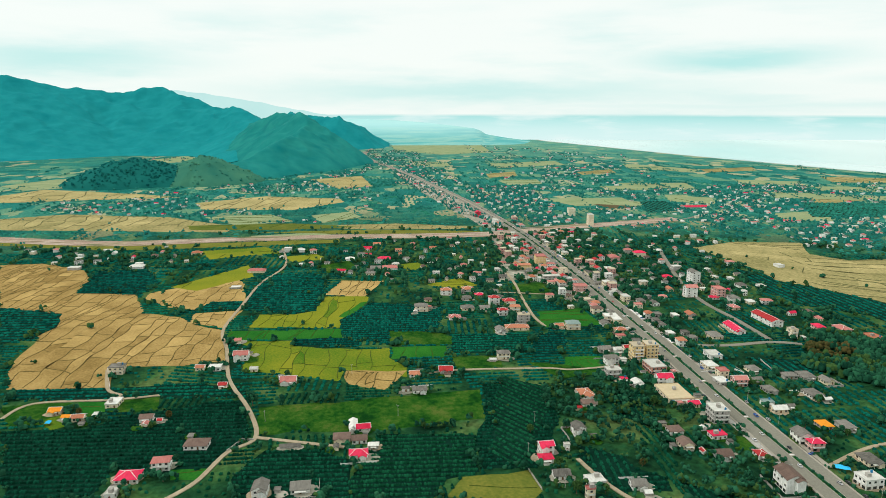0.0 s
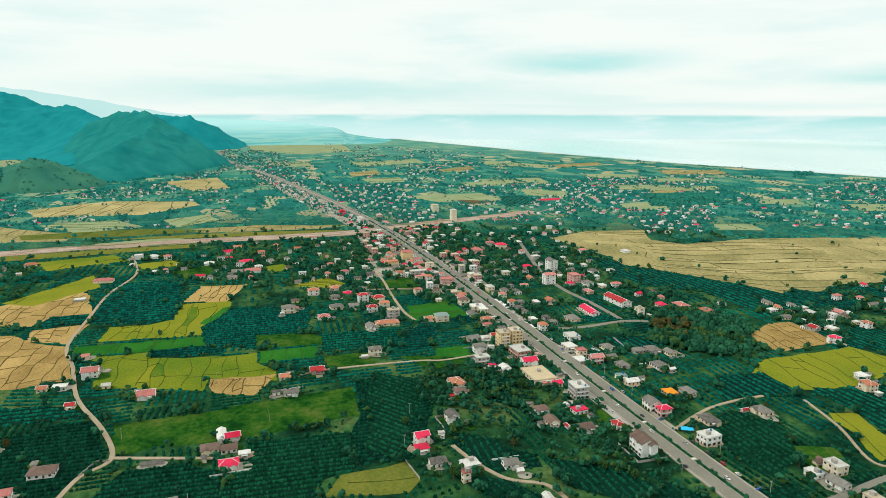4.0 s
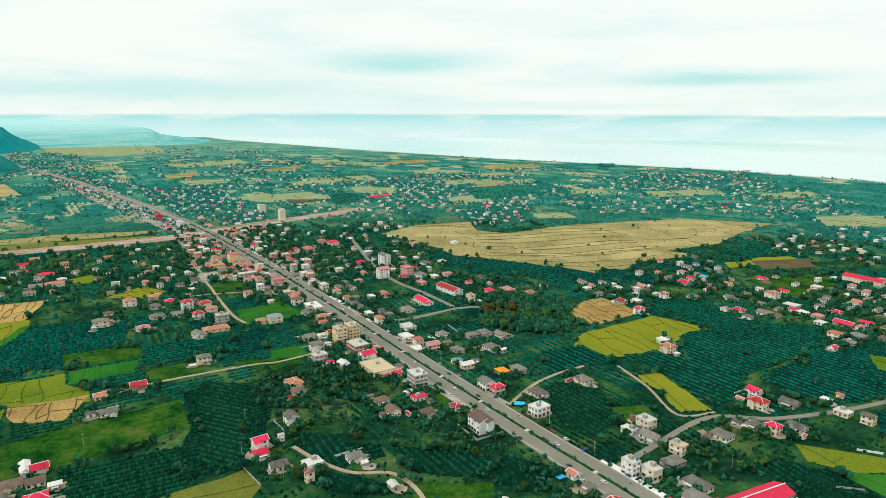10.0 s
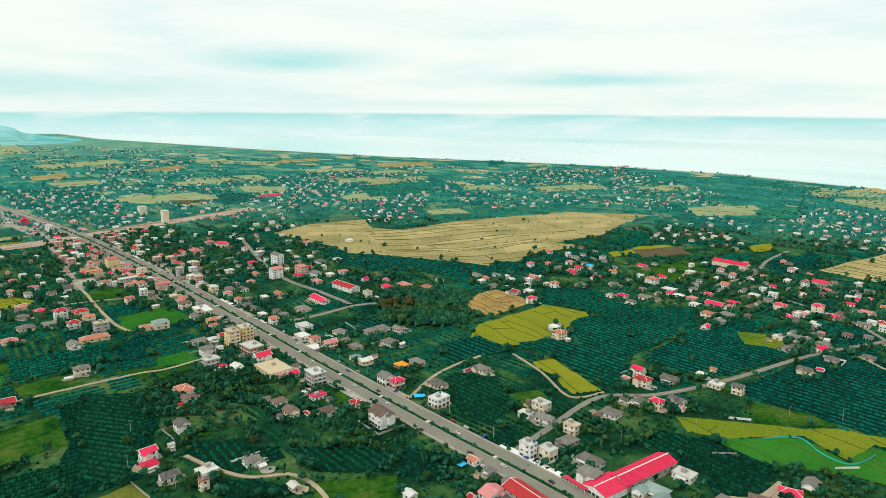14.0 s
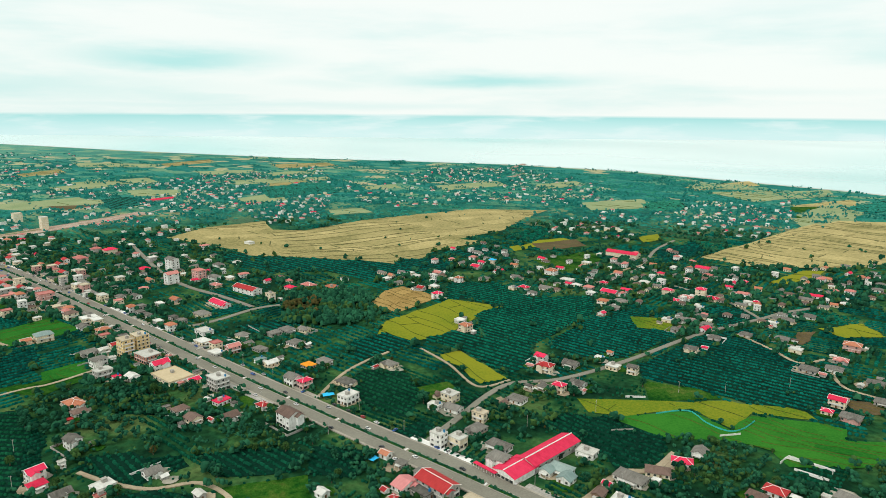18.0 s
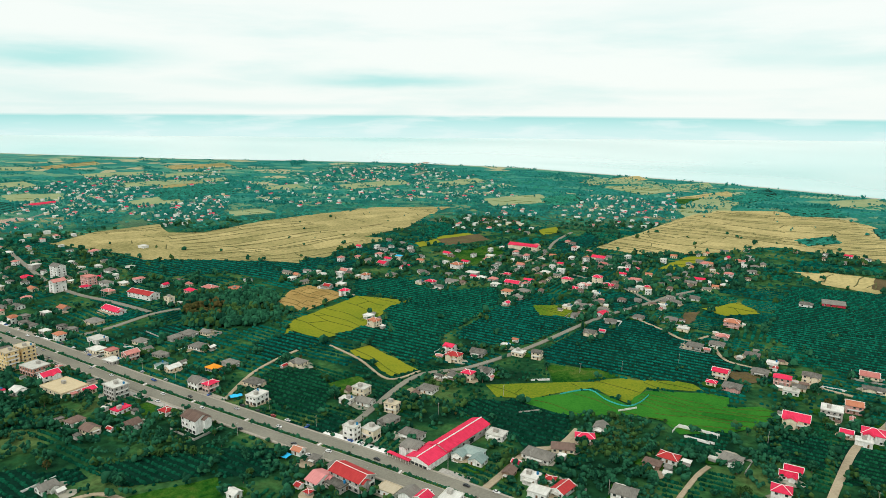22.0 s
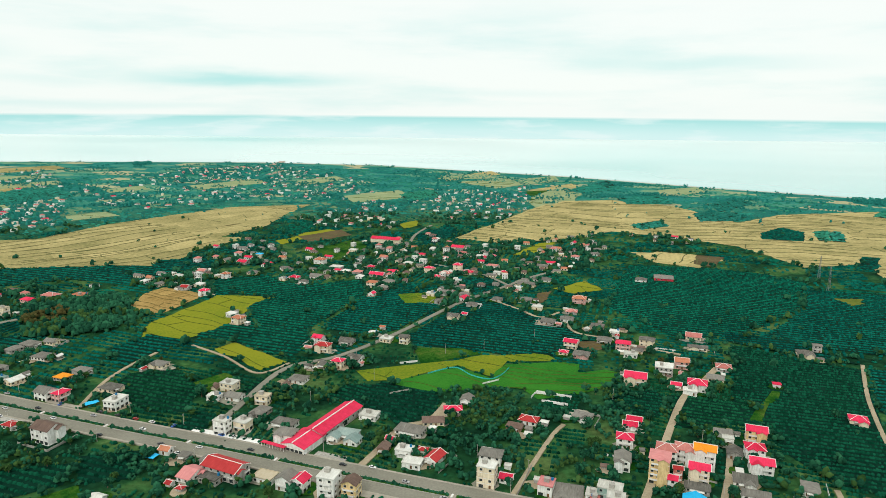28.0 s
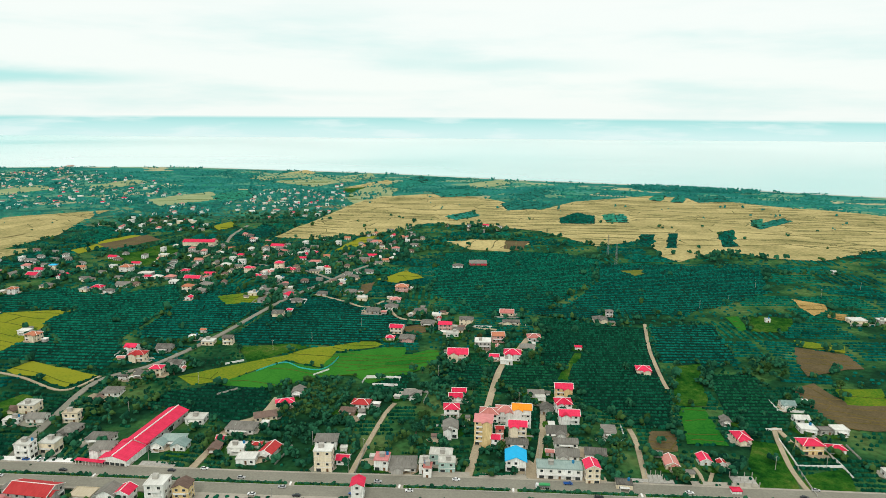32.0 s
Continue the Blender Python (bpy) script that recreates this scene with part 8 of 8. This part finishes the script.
def car(x, y, turn, colour="white", kind="car", z=0.90, state="driving on the main road"):
    key = (kind, colour)
    if key not in CAR_KINDS:
        body, cabin, top = car_meshes(kind, CAR_PAINT[colour])
        ob = new("car" if kind == "car" else "pickup_truck")
        piece("body", body, ob)
        piece("cabin", cabin, ob, None, "dark glass cabin")
        piece("roof_panel", top, ob)
        for sx in (-1.35, 1.4):
            for sy in (-0.76, 0.76):
                piece("wheel", WHEEL, ob, pose(sx, sy, 0.32))
        CAR_KINDS[key] = ob
        ob.matrix_basis = pose(x, y, z, 0, 0, turn)
    else:
        ob = copy_thing(CAR_KINDS[key], pose(x, y, z, 0, 0, turn))
    tagged(ob, "%s %s %s" % (WORD[colour], "saloon car" if kind == "car" else "open pickup truck", state), "car" if kind == "car" else "truck", "vehicles on the road")
    return ob


def traffic():
    rng = random.Random(12)
    paints = ["white"] * 9 + ["silver"] * 4 + ["dark"] * 4 + ["blue"] * 2 + ["red", "yellow"]
    x = 240.0
    while x > -1500:
        x -= rng.uniform(9, 34) if x > -750 else rng.uniform(6, 16)
        p, d = along(x)
        off = rng.choice((4.0, 8.2, -4.0, -8.2, 11.6, -11.6))
        q = p + Vector((-d.y, d.x)) * off
        turn = math.degrees(math.atan2(d.y, d.x)) + (0 if off > 0 else 180) + rng.uniform(-2, 2)
        parked = abs(off) > 11
        kind = "pickup" if rng.random() < 0.12 else "car"
        car(q.x, q.y, turn, "blue" if kind == "pickup" and rng.random() < 0.7 else rng.choice(paints), kind, 0.90, "parked on the verge" if parked else "driving on the main road")
    x = -180.0
    while x > -1000:
        x -= rng.uniform(7, 30)
        p, d = along(x)
        q = p + Vector((-d.y, d.x)) * rng.choice((-14.0, -14.0, 14.0))
        car(q.x, q.y, math.degrees(math.atan2(d.y, d.x)) + rng.uniform(-6, 6) + (90 if rng.random() < 0.3 else 0), rng.choice(paints), "car", 0.86, "parked on the verge")


traffic()
lorry = new("lorry")
lv, lf = loft([(1.9, 1.1, 0.6, 2.4, 1.05), (3.2, 1.1, 0.6, 2.5, 1.0), (3.6, 1.05, 0.6, 1.5, 1.0)], 0)
piece("cab", mesh_of("cab", lv, lf, (CAR_PAINT["white"],)), lorry)
lv, lf = [], []
box(lv, lf, -4.2, 1.7, -1.2, 1.2, 0.95, 1.15)
for q in ((-4.2, 1.7, -1.2, -1.12), (-4.2, 1.7, 1.12, 1.2), (-4.2, -4.1, -1.12, 1.12), (1.6, 1.7, -1.12, 1.12)):
    box(lv, lf, *q, 1.15, 2.3)
piece("cargo_bed", mesh_of("cargo_bed", lv, lf, ("metal",)), lorry)
lv, lf = loft([(-4.3, 1.28, 2.1, 2.5, 0.9), (-1.3, 1.28, 2.1, 2.7, 0.9), (1.8, 1.28, 2.1, 2.5, 0.9)], 0)
piece("tarpaulin", mesh_of("tarpaulin", lv, lf, (CAR_PAINT["green"],)), lorry, None, "green tarpaulin")
for sx in (-3.2, -2.1, 2.6):
    for sy in (-1.0, 1.0):
        piece("wheel", BIG_WHEEL, lorry, pose(sx, sy, 0.48))
lorry.matrix_basis = pose(72, 283.5, 0.90, 0, 0, 175)
tagged(lorry, "white lorry with a green tarpaulin over its load", "truck", "vehicles on the road")


# ---- pavements ----
def pavements():
    rng = random.Random(31)
    for side in (1, -1):
        x = 190.0
        while x > -1050:
            length = rng.uniform(18, 60)
            if rng.random() < (0.85 if x > -60 or x < -480 else 0.55):
                pts = [tuple(q) for q in shifted([along(x - k * length / 4)[0] for k in range(5)], side * (14.6 + rng.uniform(0, 0.8)))]
                v, f, _ = ribbon(pts, rng.uniform(3.0, 5.5), 0.80)
                n = len(v)
                v += [(a, b, 0.0) for a, b, _ in v]
                for i in range(0, n - 2, 2):
                    f += [(i, i + 2, i + 2 + n, i + n), (i + 3, i + 1, i + 1 + n, i + 3 + n)]
                tagged(new("pavement", mesh_of("pavement", v, f, (rng.choice(("concrete", "verge", "trim")),))), "pale concrete forecourt along the main road", "pavement", "pavements", "structure")
            x -= length + rng.uniform(2, 10)


pavements()


# ---- street poles and masts ----
def pole_thing():
    ob = new("utility_pole")
    bm = bmesh.new()
    bmesh.ops.create_cone(bm, cap_ends=True, segments=8, radius1=0.17, radius2=0.11, depth=9.0, matrix=Matrix.Translation((0, 0, 4.5)))
    me = bpy.data.meshes.new("pole")
    bm.to_mesh(me)
    bm.free()
    me.materials.append(M["concrete"])
    piece("pole", me, ob)
    v, f = [], []
    bar(v, f, (-0.9, 0, 8.5), (0.9, 0, 8.5), 0.07)
    arm = piece("crossarm", mesh_of("crossarm", v, f, ("metal",)), ob)
    for q in (-0.8, 0, 0.8):
        v, f = [], []
        box(v, f, q - 0.06, q + 0.06, -0.06, 0.06, 8.57, 8.85)
        piece("insulator", mesh_of("insulator", v, f, ("trim",)), arm)
    return tagged(ob, "slim grey concrete utility pole with a crossarm", "pole", "utility poles")


first = pole_thing()
first.matrix_basis = pose(-35, 303, 0, 0, 0, 85)
prng = random.Random(8)
px = -70.0
while px > -980:
    p, d = along(px)
    side = 17.5 if int(px / 37) % 2 else -17.5
    q = p + Vector((-d.y, d.x)) * side
    copy_thing(first, pose(q.x, q.y, 0, 0, 0, 85 + prng.uniform(-5, 5)))
    px -= prng.uniform(30, 44)
for px, py in ((-110, 345), (-60, 335), (-28, 325), (60, 330), (75, 390), (20, 440), (-300, 330), (-230, 345), (-190, 380), (-160, 430), (-190, 470), (-120, 500), (-90, 520), (-50, 560),
               (210, 300), (240, 300), (-352, 150), (-395, 140), (-440, 160), (-470, 60), (-560, 30), (-480, -40), (-620, -70), (300, 620), (340, 640), (400, 700), (455, 660), (520, 690)):
    copy_thing(first, pose(px, py, 0, 0, 0, prng.uniform(0, 180)))


def mast():
    ob = new("lattice_mast")
    for sx in (-1, 1):
        for sy in (-1, 1):
            v, f = [], []
            bar(v, f, (sx * 1.4, sy * 1.4, 0), (sx * 0.3, sy * 0.3, 30), 0.09)
            piece("leg", mesh_of("leg", v, f, ("metal",)), ob)
    v, f = [], []
    for k in range(10):
        a, b = 1.4 - 0.11 * k, 1.4 - 0.11 * (k + 1)
        z0, z1 = 3.0 * k, 3.0 * (k + 1)
        for sx, sy, tx, ty in ((-1, -1, 1, -1), (1, -1, 1, 1), (1, 1, -1, 1), (-1, 1, -1, -1)):
            bar(v, f, (sx * a, sy * a, z0), (tx * b, ty * b, z1), 0.06)
    piece("bracing", mesh_of("bracing", v, f, ("metal",)), ob)
    return tagged(ob, "tall slender galvanised lattice mast in a grove", "mast", "lattice masts")


m1 = mast()
m1.matrix_basis = pose(275, 880, 0)
copy_thing(m1, pose(268, 816, 0, 0, 0, 30))
copy_thing(m1, pose(-660, 470, 0, 0, 0, 10))


# ---- the long red-roofed hall by the road ----
def hall():
    ob = new("market_hall")
    ob.matrix_basis = pose(-160, 352, 0, 0, 0, 78)
    piece("wall", wall_mesh(46, 14, 5.6, 1, 2.4, WALL["g"][1]), ob)
    long_roof = piece("roof", roof_mesh("g", 46, 14, 5.6, 2.4, ROOF["r"][1]), ob)
    v, f = [], []
    bar(v, f, (-23.6, 0, 8.3), (23.6, 0, 8.3), 0.28)
    piece("ridge_cap", mesh_of("ridge_cap", v, f, ("trim",)), ob, None, "white ridge capping")
    piece("front_wall", wall_mesh(22, 17, 4.6, 1, 2.2, WALL["w"][1]), ob, pose(-30.5, 1.5, 0))
    front_roof = piece("front_roof", roof_mesh("g", 22, 17, 4.6, 2.2, ROOF["r"][1]), ob, pose(-30.5, 1.5, 0))
    v, f = [], []
    bar(v, f, (-42, 1.5, 7.1), (-19.2, 1.5, 7.1), 0.26)
    piece("ridge_cap", mesh_of("ridge_cap", v, f, ("trim",)), ob, None, "white ridge capping")
    v, f = [], []
    box(v, f, -44.5, -41.5, 6, 24, 3.3, 3.5)
    shade = piece("canopy", mesh_of("canopy", v, f, (ROOF["r"][1],)), ob, None, "red sheet canopy over the shop front")
    for k in range(9):
        v, f = [], []
        box(v, f, -44.2, -44.0, 6.3 + k * 2.15, 6.5 + k * 2.15, 0.3, 3.3)
        piece("post", mesh_of("post", v, f, ("trim",)), shade)
    for k in range(5):
        piece("window", SHOP, ob, pose(-41.55, -4.5 + k * 3.2, 0.5, 0, 0, 90))
    for k in range(7):
        piece("window", WINDOW, ob, pose(-18 + k * 6, -7.05, 2.6, 0, 0, 180))
    # a dark panel on the closed wall gives the shade of a gateway
    v, f = [], []
    box(v, f, -2, 2, -7.1, -7.0, 0.1, 4.0)
    piece("gate", mesh_of("gate", v, f, ("glass",)), ob, pose(3, 0, 0), "dark panel standing in for a shaded gateway")
    return tagged(ob, "long grey market hall with a bright red gabled sheet roof", "market hall")


hall()


# ---- yards, tarpaulins, walls ----
YARDS = []


def yards():
    rng = np.random.RandomState(64)
    for x, y, w, d, turn in HOUSES:
        if math.hypot(x, y) > 900 or rng.rand() < 0.2:
            continue
        a = radians(turn)
        k = 9
        t = np.linspace(0, 2 * math.pi, k, endpoint=False)
        cx, cy = x + rng.normal(0, 2.5), y + rng.normal(0, 2.5)
        u = np.cos(t) * (w * 0.5 + 2.5) * rng.uniform(0.9, 1.25, k)
        v = np.sin(t) * (d * 0.5 + 2.5) * rng.uniform(0.9, 1.25, k)
        pts = np.stack([cx + u * math.cos(a) - v * math.sin(a), cy + u * math.sin(a) + v * math.cos(a), np.full(k, 0.49 + 0.0006 * len(YARDS))], -1)
        tagged(new("yard", mesh_of("yard", [tuple(q) for q in pts] + [(cx, cy, 0.49 + 0.0006 * len(YARDS))], [(i, (i + 1) % k, k) for i in range(k)], (("town", "track", "grass", "grass")[rng.randint(4)],))),
               "trodden house yard of pale earth and grass", "yard", "yards", "structure")
        YARDS.append((x, y))


yards()


def tarp(x, y, w, d, turn):
    ob = new("tarpaulin_shelter")
    v, f = [], []
    n = 6
    for i in range(n + 1):
        for j in range(n + 1):
            u, q = i / n - 0.5, j / n - 0.5
            v.append((u * w, q * d, 2.6 - 1.1 * abs(q) + 0.12 * math.sin(9 * u + 4 * q)))
    f = [(i * (n + 1) + j, (i + 1) * (n + 1) + j, (i + 1) * (n + 1) + j + 1, i * (n + 1) + j + 1) for i in range(n) for j in range(n)]
    piece("sheet", mesh_of("sheet", v, f, (ROOF["B"][1],)), ob)
    for sx in (-0.46, 0.46):
        for sy in (-0.46, 0.46):
            pv, pf = [], []
            box(pv, pf, sx * w - 0.06, sx * w + 0.06, sy * d - 0.06, sy * d + 0.06, 0, 2.1)
            piece("post", mesh_of("post", pv, pf, ("wood",)), ob)
    ob.matrix_basis = pose(x, y, 0, 0, 0, turn)
    return tagged(ob, "bright blue tarpaulin stretched over posts by the road", "tarpaulin", "tarpaulins")


tarp(-337, 336, 9, 6, 60)
tarp(-248, 284, 7, 6, -5)
tarp(-451, 285, 12, 5, 85)
tarp(-505, -199, 5, 4, 0)


def plot_wall(points, mat="trim", high=1.6, label="low white-washed plot wall"):
    v, f = [], []
    for (ax, ay), (bx, by) in zip(points[:-1], points[1:]):
        a, b = Vector((ax, ay, 0)), Vector((bx, by, 0))
        d = (b - a).normalized()
        s = Vector((-d.y, d.x, 0)) * 0.12
        k = len(v)
        for p in (a, b):
            v += [tuple(p + s), tuple(p - s), tuple(p - s + Vector((0, 0, high))), tuple(p + s + Vector((0, 0, high)))]
        f += [(k, k + 4, k + 7, k + 3), (k + 1, k + 2, k + 6, k + 5), (k + 3, k + 7, k + 6, k + 2), (k, k + 3, k + 2, k + 1), (k + 4, k + 5, k + 6, k + 7)]
    tagged(new("plot_wall", mesh_of("plot_wall", v, f, (mat,))), label, "wall", "plot walls")


def compounds():
    """Low walls round part of the yards of the houses."""
    rng = random.Random(47)
    for x, y, w, d, turn in HOUSES:
        if w < 8 or math.hypot(x, y) > 720 or rng.random() < 0.55:
            continue
        a, g = radians(turn), rng.uniform(4, 7)
        corner = [(-w / 2 - g, -d / 2 - g), (w / 2 + g, -d / 2 - g), (w / 2 + g, d / 2 + g), (-w / 2 - g, d / 2 + g)]
        k = rng.randrange(4)
        run = [corner[(k + q) % 4] for q in range(rng.choice((2, 3)))]
        run = [(x + p * math.cos(a) - q * math.sin(a), y + p * math.sin(a) + q * math.cos(a)) for p, q in run]
        many = [(ax + (bx - ax) * t / 6, ay + (by - ay) * t / 6) for (ax, ay), (bx, by) in zip(run[:-1], run[1:]) for t in range(7)]
        if any(v in (-2, -3) for v in who([q[0] for q in many], [q[1] for q in many])):
            continue
        white = rng.random() < 0.55
        plot_wall(run, "trim" if white else "concrete", rng.uniform(1.2, 1.8), "low white-washed plot wall" if white else "low grey block wall of a yard")


compounds()
plot_wall([(231, 335), (225, 303), (251, 302), (252, 324)], 'trim')
plot_wall([(-36, 435), (-35, 440), (-10, 437), (-10, 433)], 'trim')
plot_wall([(-30, 425), (-11, 423)], 'trim')
plot_wall([(-38, 428), (-36, 437), (-9, 437)], 'trim')
plot_wall([(-30, 425), (-14, 422)], 'trim')
plot_wall([(229, 348), (240, 348)], 'trim')
plot_wall([(-376, 134), (-352, 135)], 'concrete')
plot_wall([(81, 341), (73, 299)], 'concrete')
plot_wall([(77, 341), (72, 342), (65, 296)], 'concrete')
plot_wall([(-66, 454), (-77, 443)], 'trim')
plot_wall([(-615, -188), (-564, -172)], 'trim')
plot_wall([(31, 562), (74, 558)], 'trim')
plot_wall([(-140, 408), (-128, 418)], 'concrete')
plot_wall([(-151, 467), (-138, 475)], 'trim')
plot_wall([(251, 302), (249, 289)], 'trim')
plot_wall([(224, 302), (218, 272)], 'concrete')
plot_wall([(-502, 337), (-502, 371), (-485, 375)], 'trim')
plot_wall([(-519, 409), (-483, 401)], 'concrete')
plot_wall([(-27, 333), (-31, 301)], 'concrete')
plot_wall([(-438, -63), (-453, -54), (-451, -46)], 'concrete')


def netting(points):
    """A low fence of plastic net along the edge of a plot: posts and the net between them."""
    ob = new("net_fence")
    _, _, line = ribbon(points, 0.3, 0.6)
    v, f = [], []
    for a, b in zip(line[:-1], line[1:]):
        side = Vector((-(b - a).y, (b - a).x)).normalized() * 0.25
        k = len(v)
        for p in (a, b):
            v += [(p.x + side.x, p.y + side.y, 0.3), (p.x - side.x, p.y - side.y, 0.3), (p.x - side.x * 0.4, p.y - side.y * 0.4, 1.25), (p.x + side.x * 0.4, p.y + side.y * 0.4, 1.25)]
        f += [(k + q, k + (q + 1) % 4, k + 4 + (q + 1) % 4, k + 4 + q) for q in range(4)]
    piece("net", mesh_of("net", v, f, ("netting",)), ob)
    for p in line[::3]:
        pv, pf = [], []
        box(pv, pf, p.x - 0.08, p.x + 0.08, p.y - 0.08, p.y + 0.08, 0.0, 1.5)
        piece("post", mesh_of("post", pv, pf, ("wood",)), ob)
    return tagged(ob, "low turquoise plastic net fence along the young rice", "fence")


netting([(-123, 452), (-105, 470), (-89, 458), (-74, 454), (-66, 464), (-62, 481)])


def skeleton_frame(x, y, w, d, turn, storeys=1):
    """A building begun in concrete: slab and bare columns."""
    ob = new("concrete_frame")
    ob.matrix_basis = pose(x, y, 0, 0, 0, turn)
    for k in range(storeys):
        v, f = [], []
        box(v, f, -w / 2, w / 2, -d / 2, d / 2, k * 3.1 + 0.3, k * 3.1 + 0.6)
        piece("slab", mesh_of("slab", v, f, ("concrete",)), ob)
        for i in range(4):
            for j in range(3):
                v, f = [], []
                cx, cy = (i / 3 - 0.5) * (w - 0.6), (j / 2 - 0.5) * (d - 0.6)
                box(v, f, cx - 0.17, cx + 0.17, cy - 0.17, cy + 0.17, k * 3.1 + 0.6, k * 3.1 + 3.4)
                piece("column", mesh_of("column", v, f, ("concrete",)), ob)
    return tagged(ob, "unfinished building of bare concrete columns on a slab", "building frame", "unfinished buildings")


skeleton_frame(186, 288, 13, 11, -5)
skeleton_frame(137, 292, 9, 8, -5, 1)
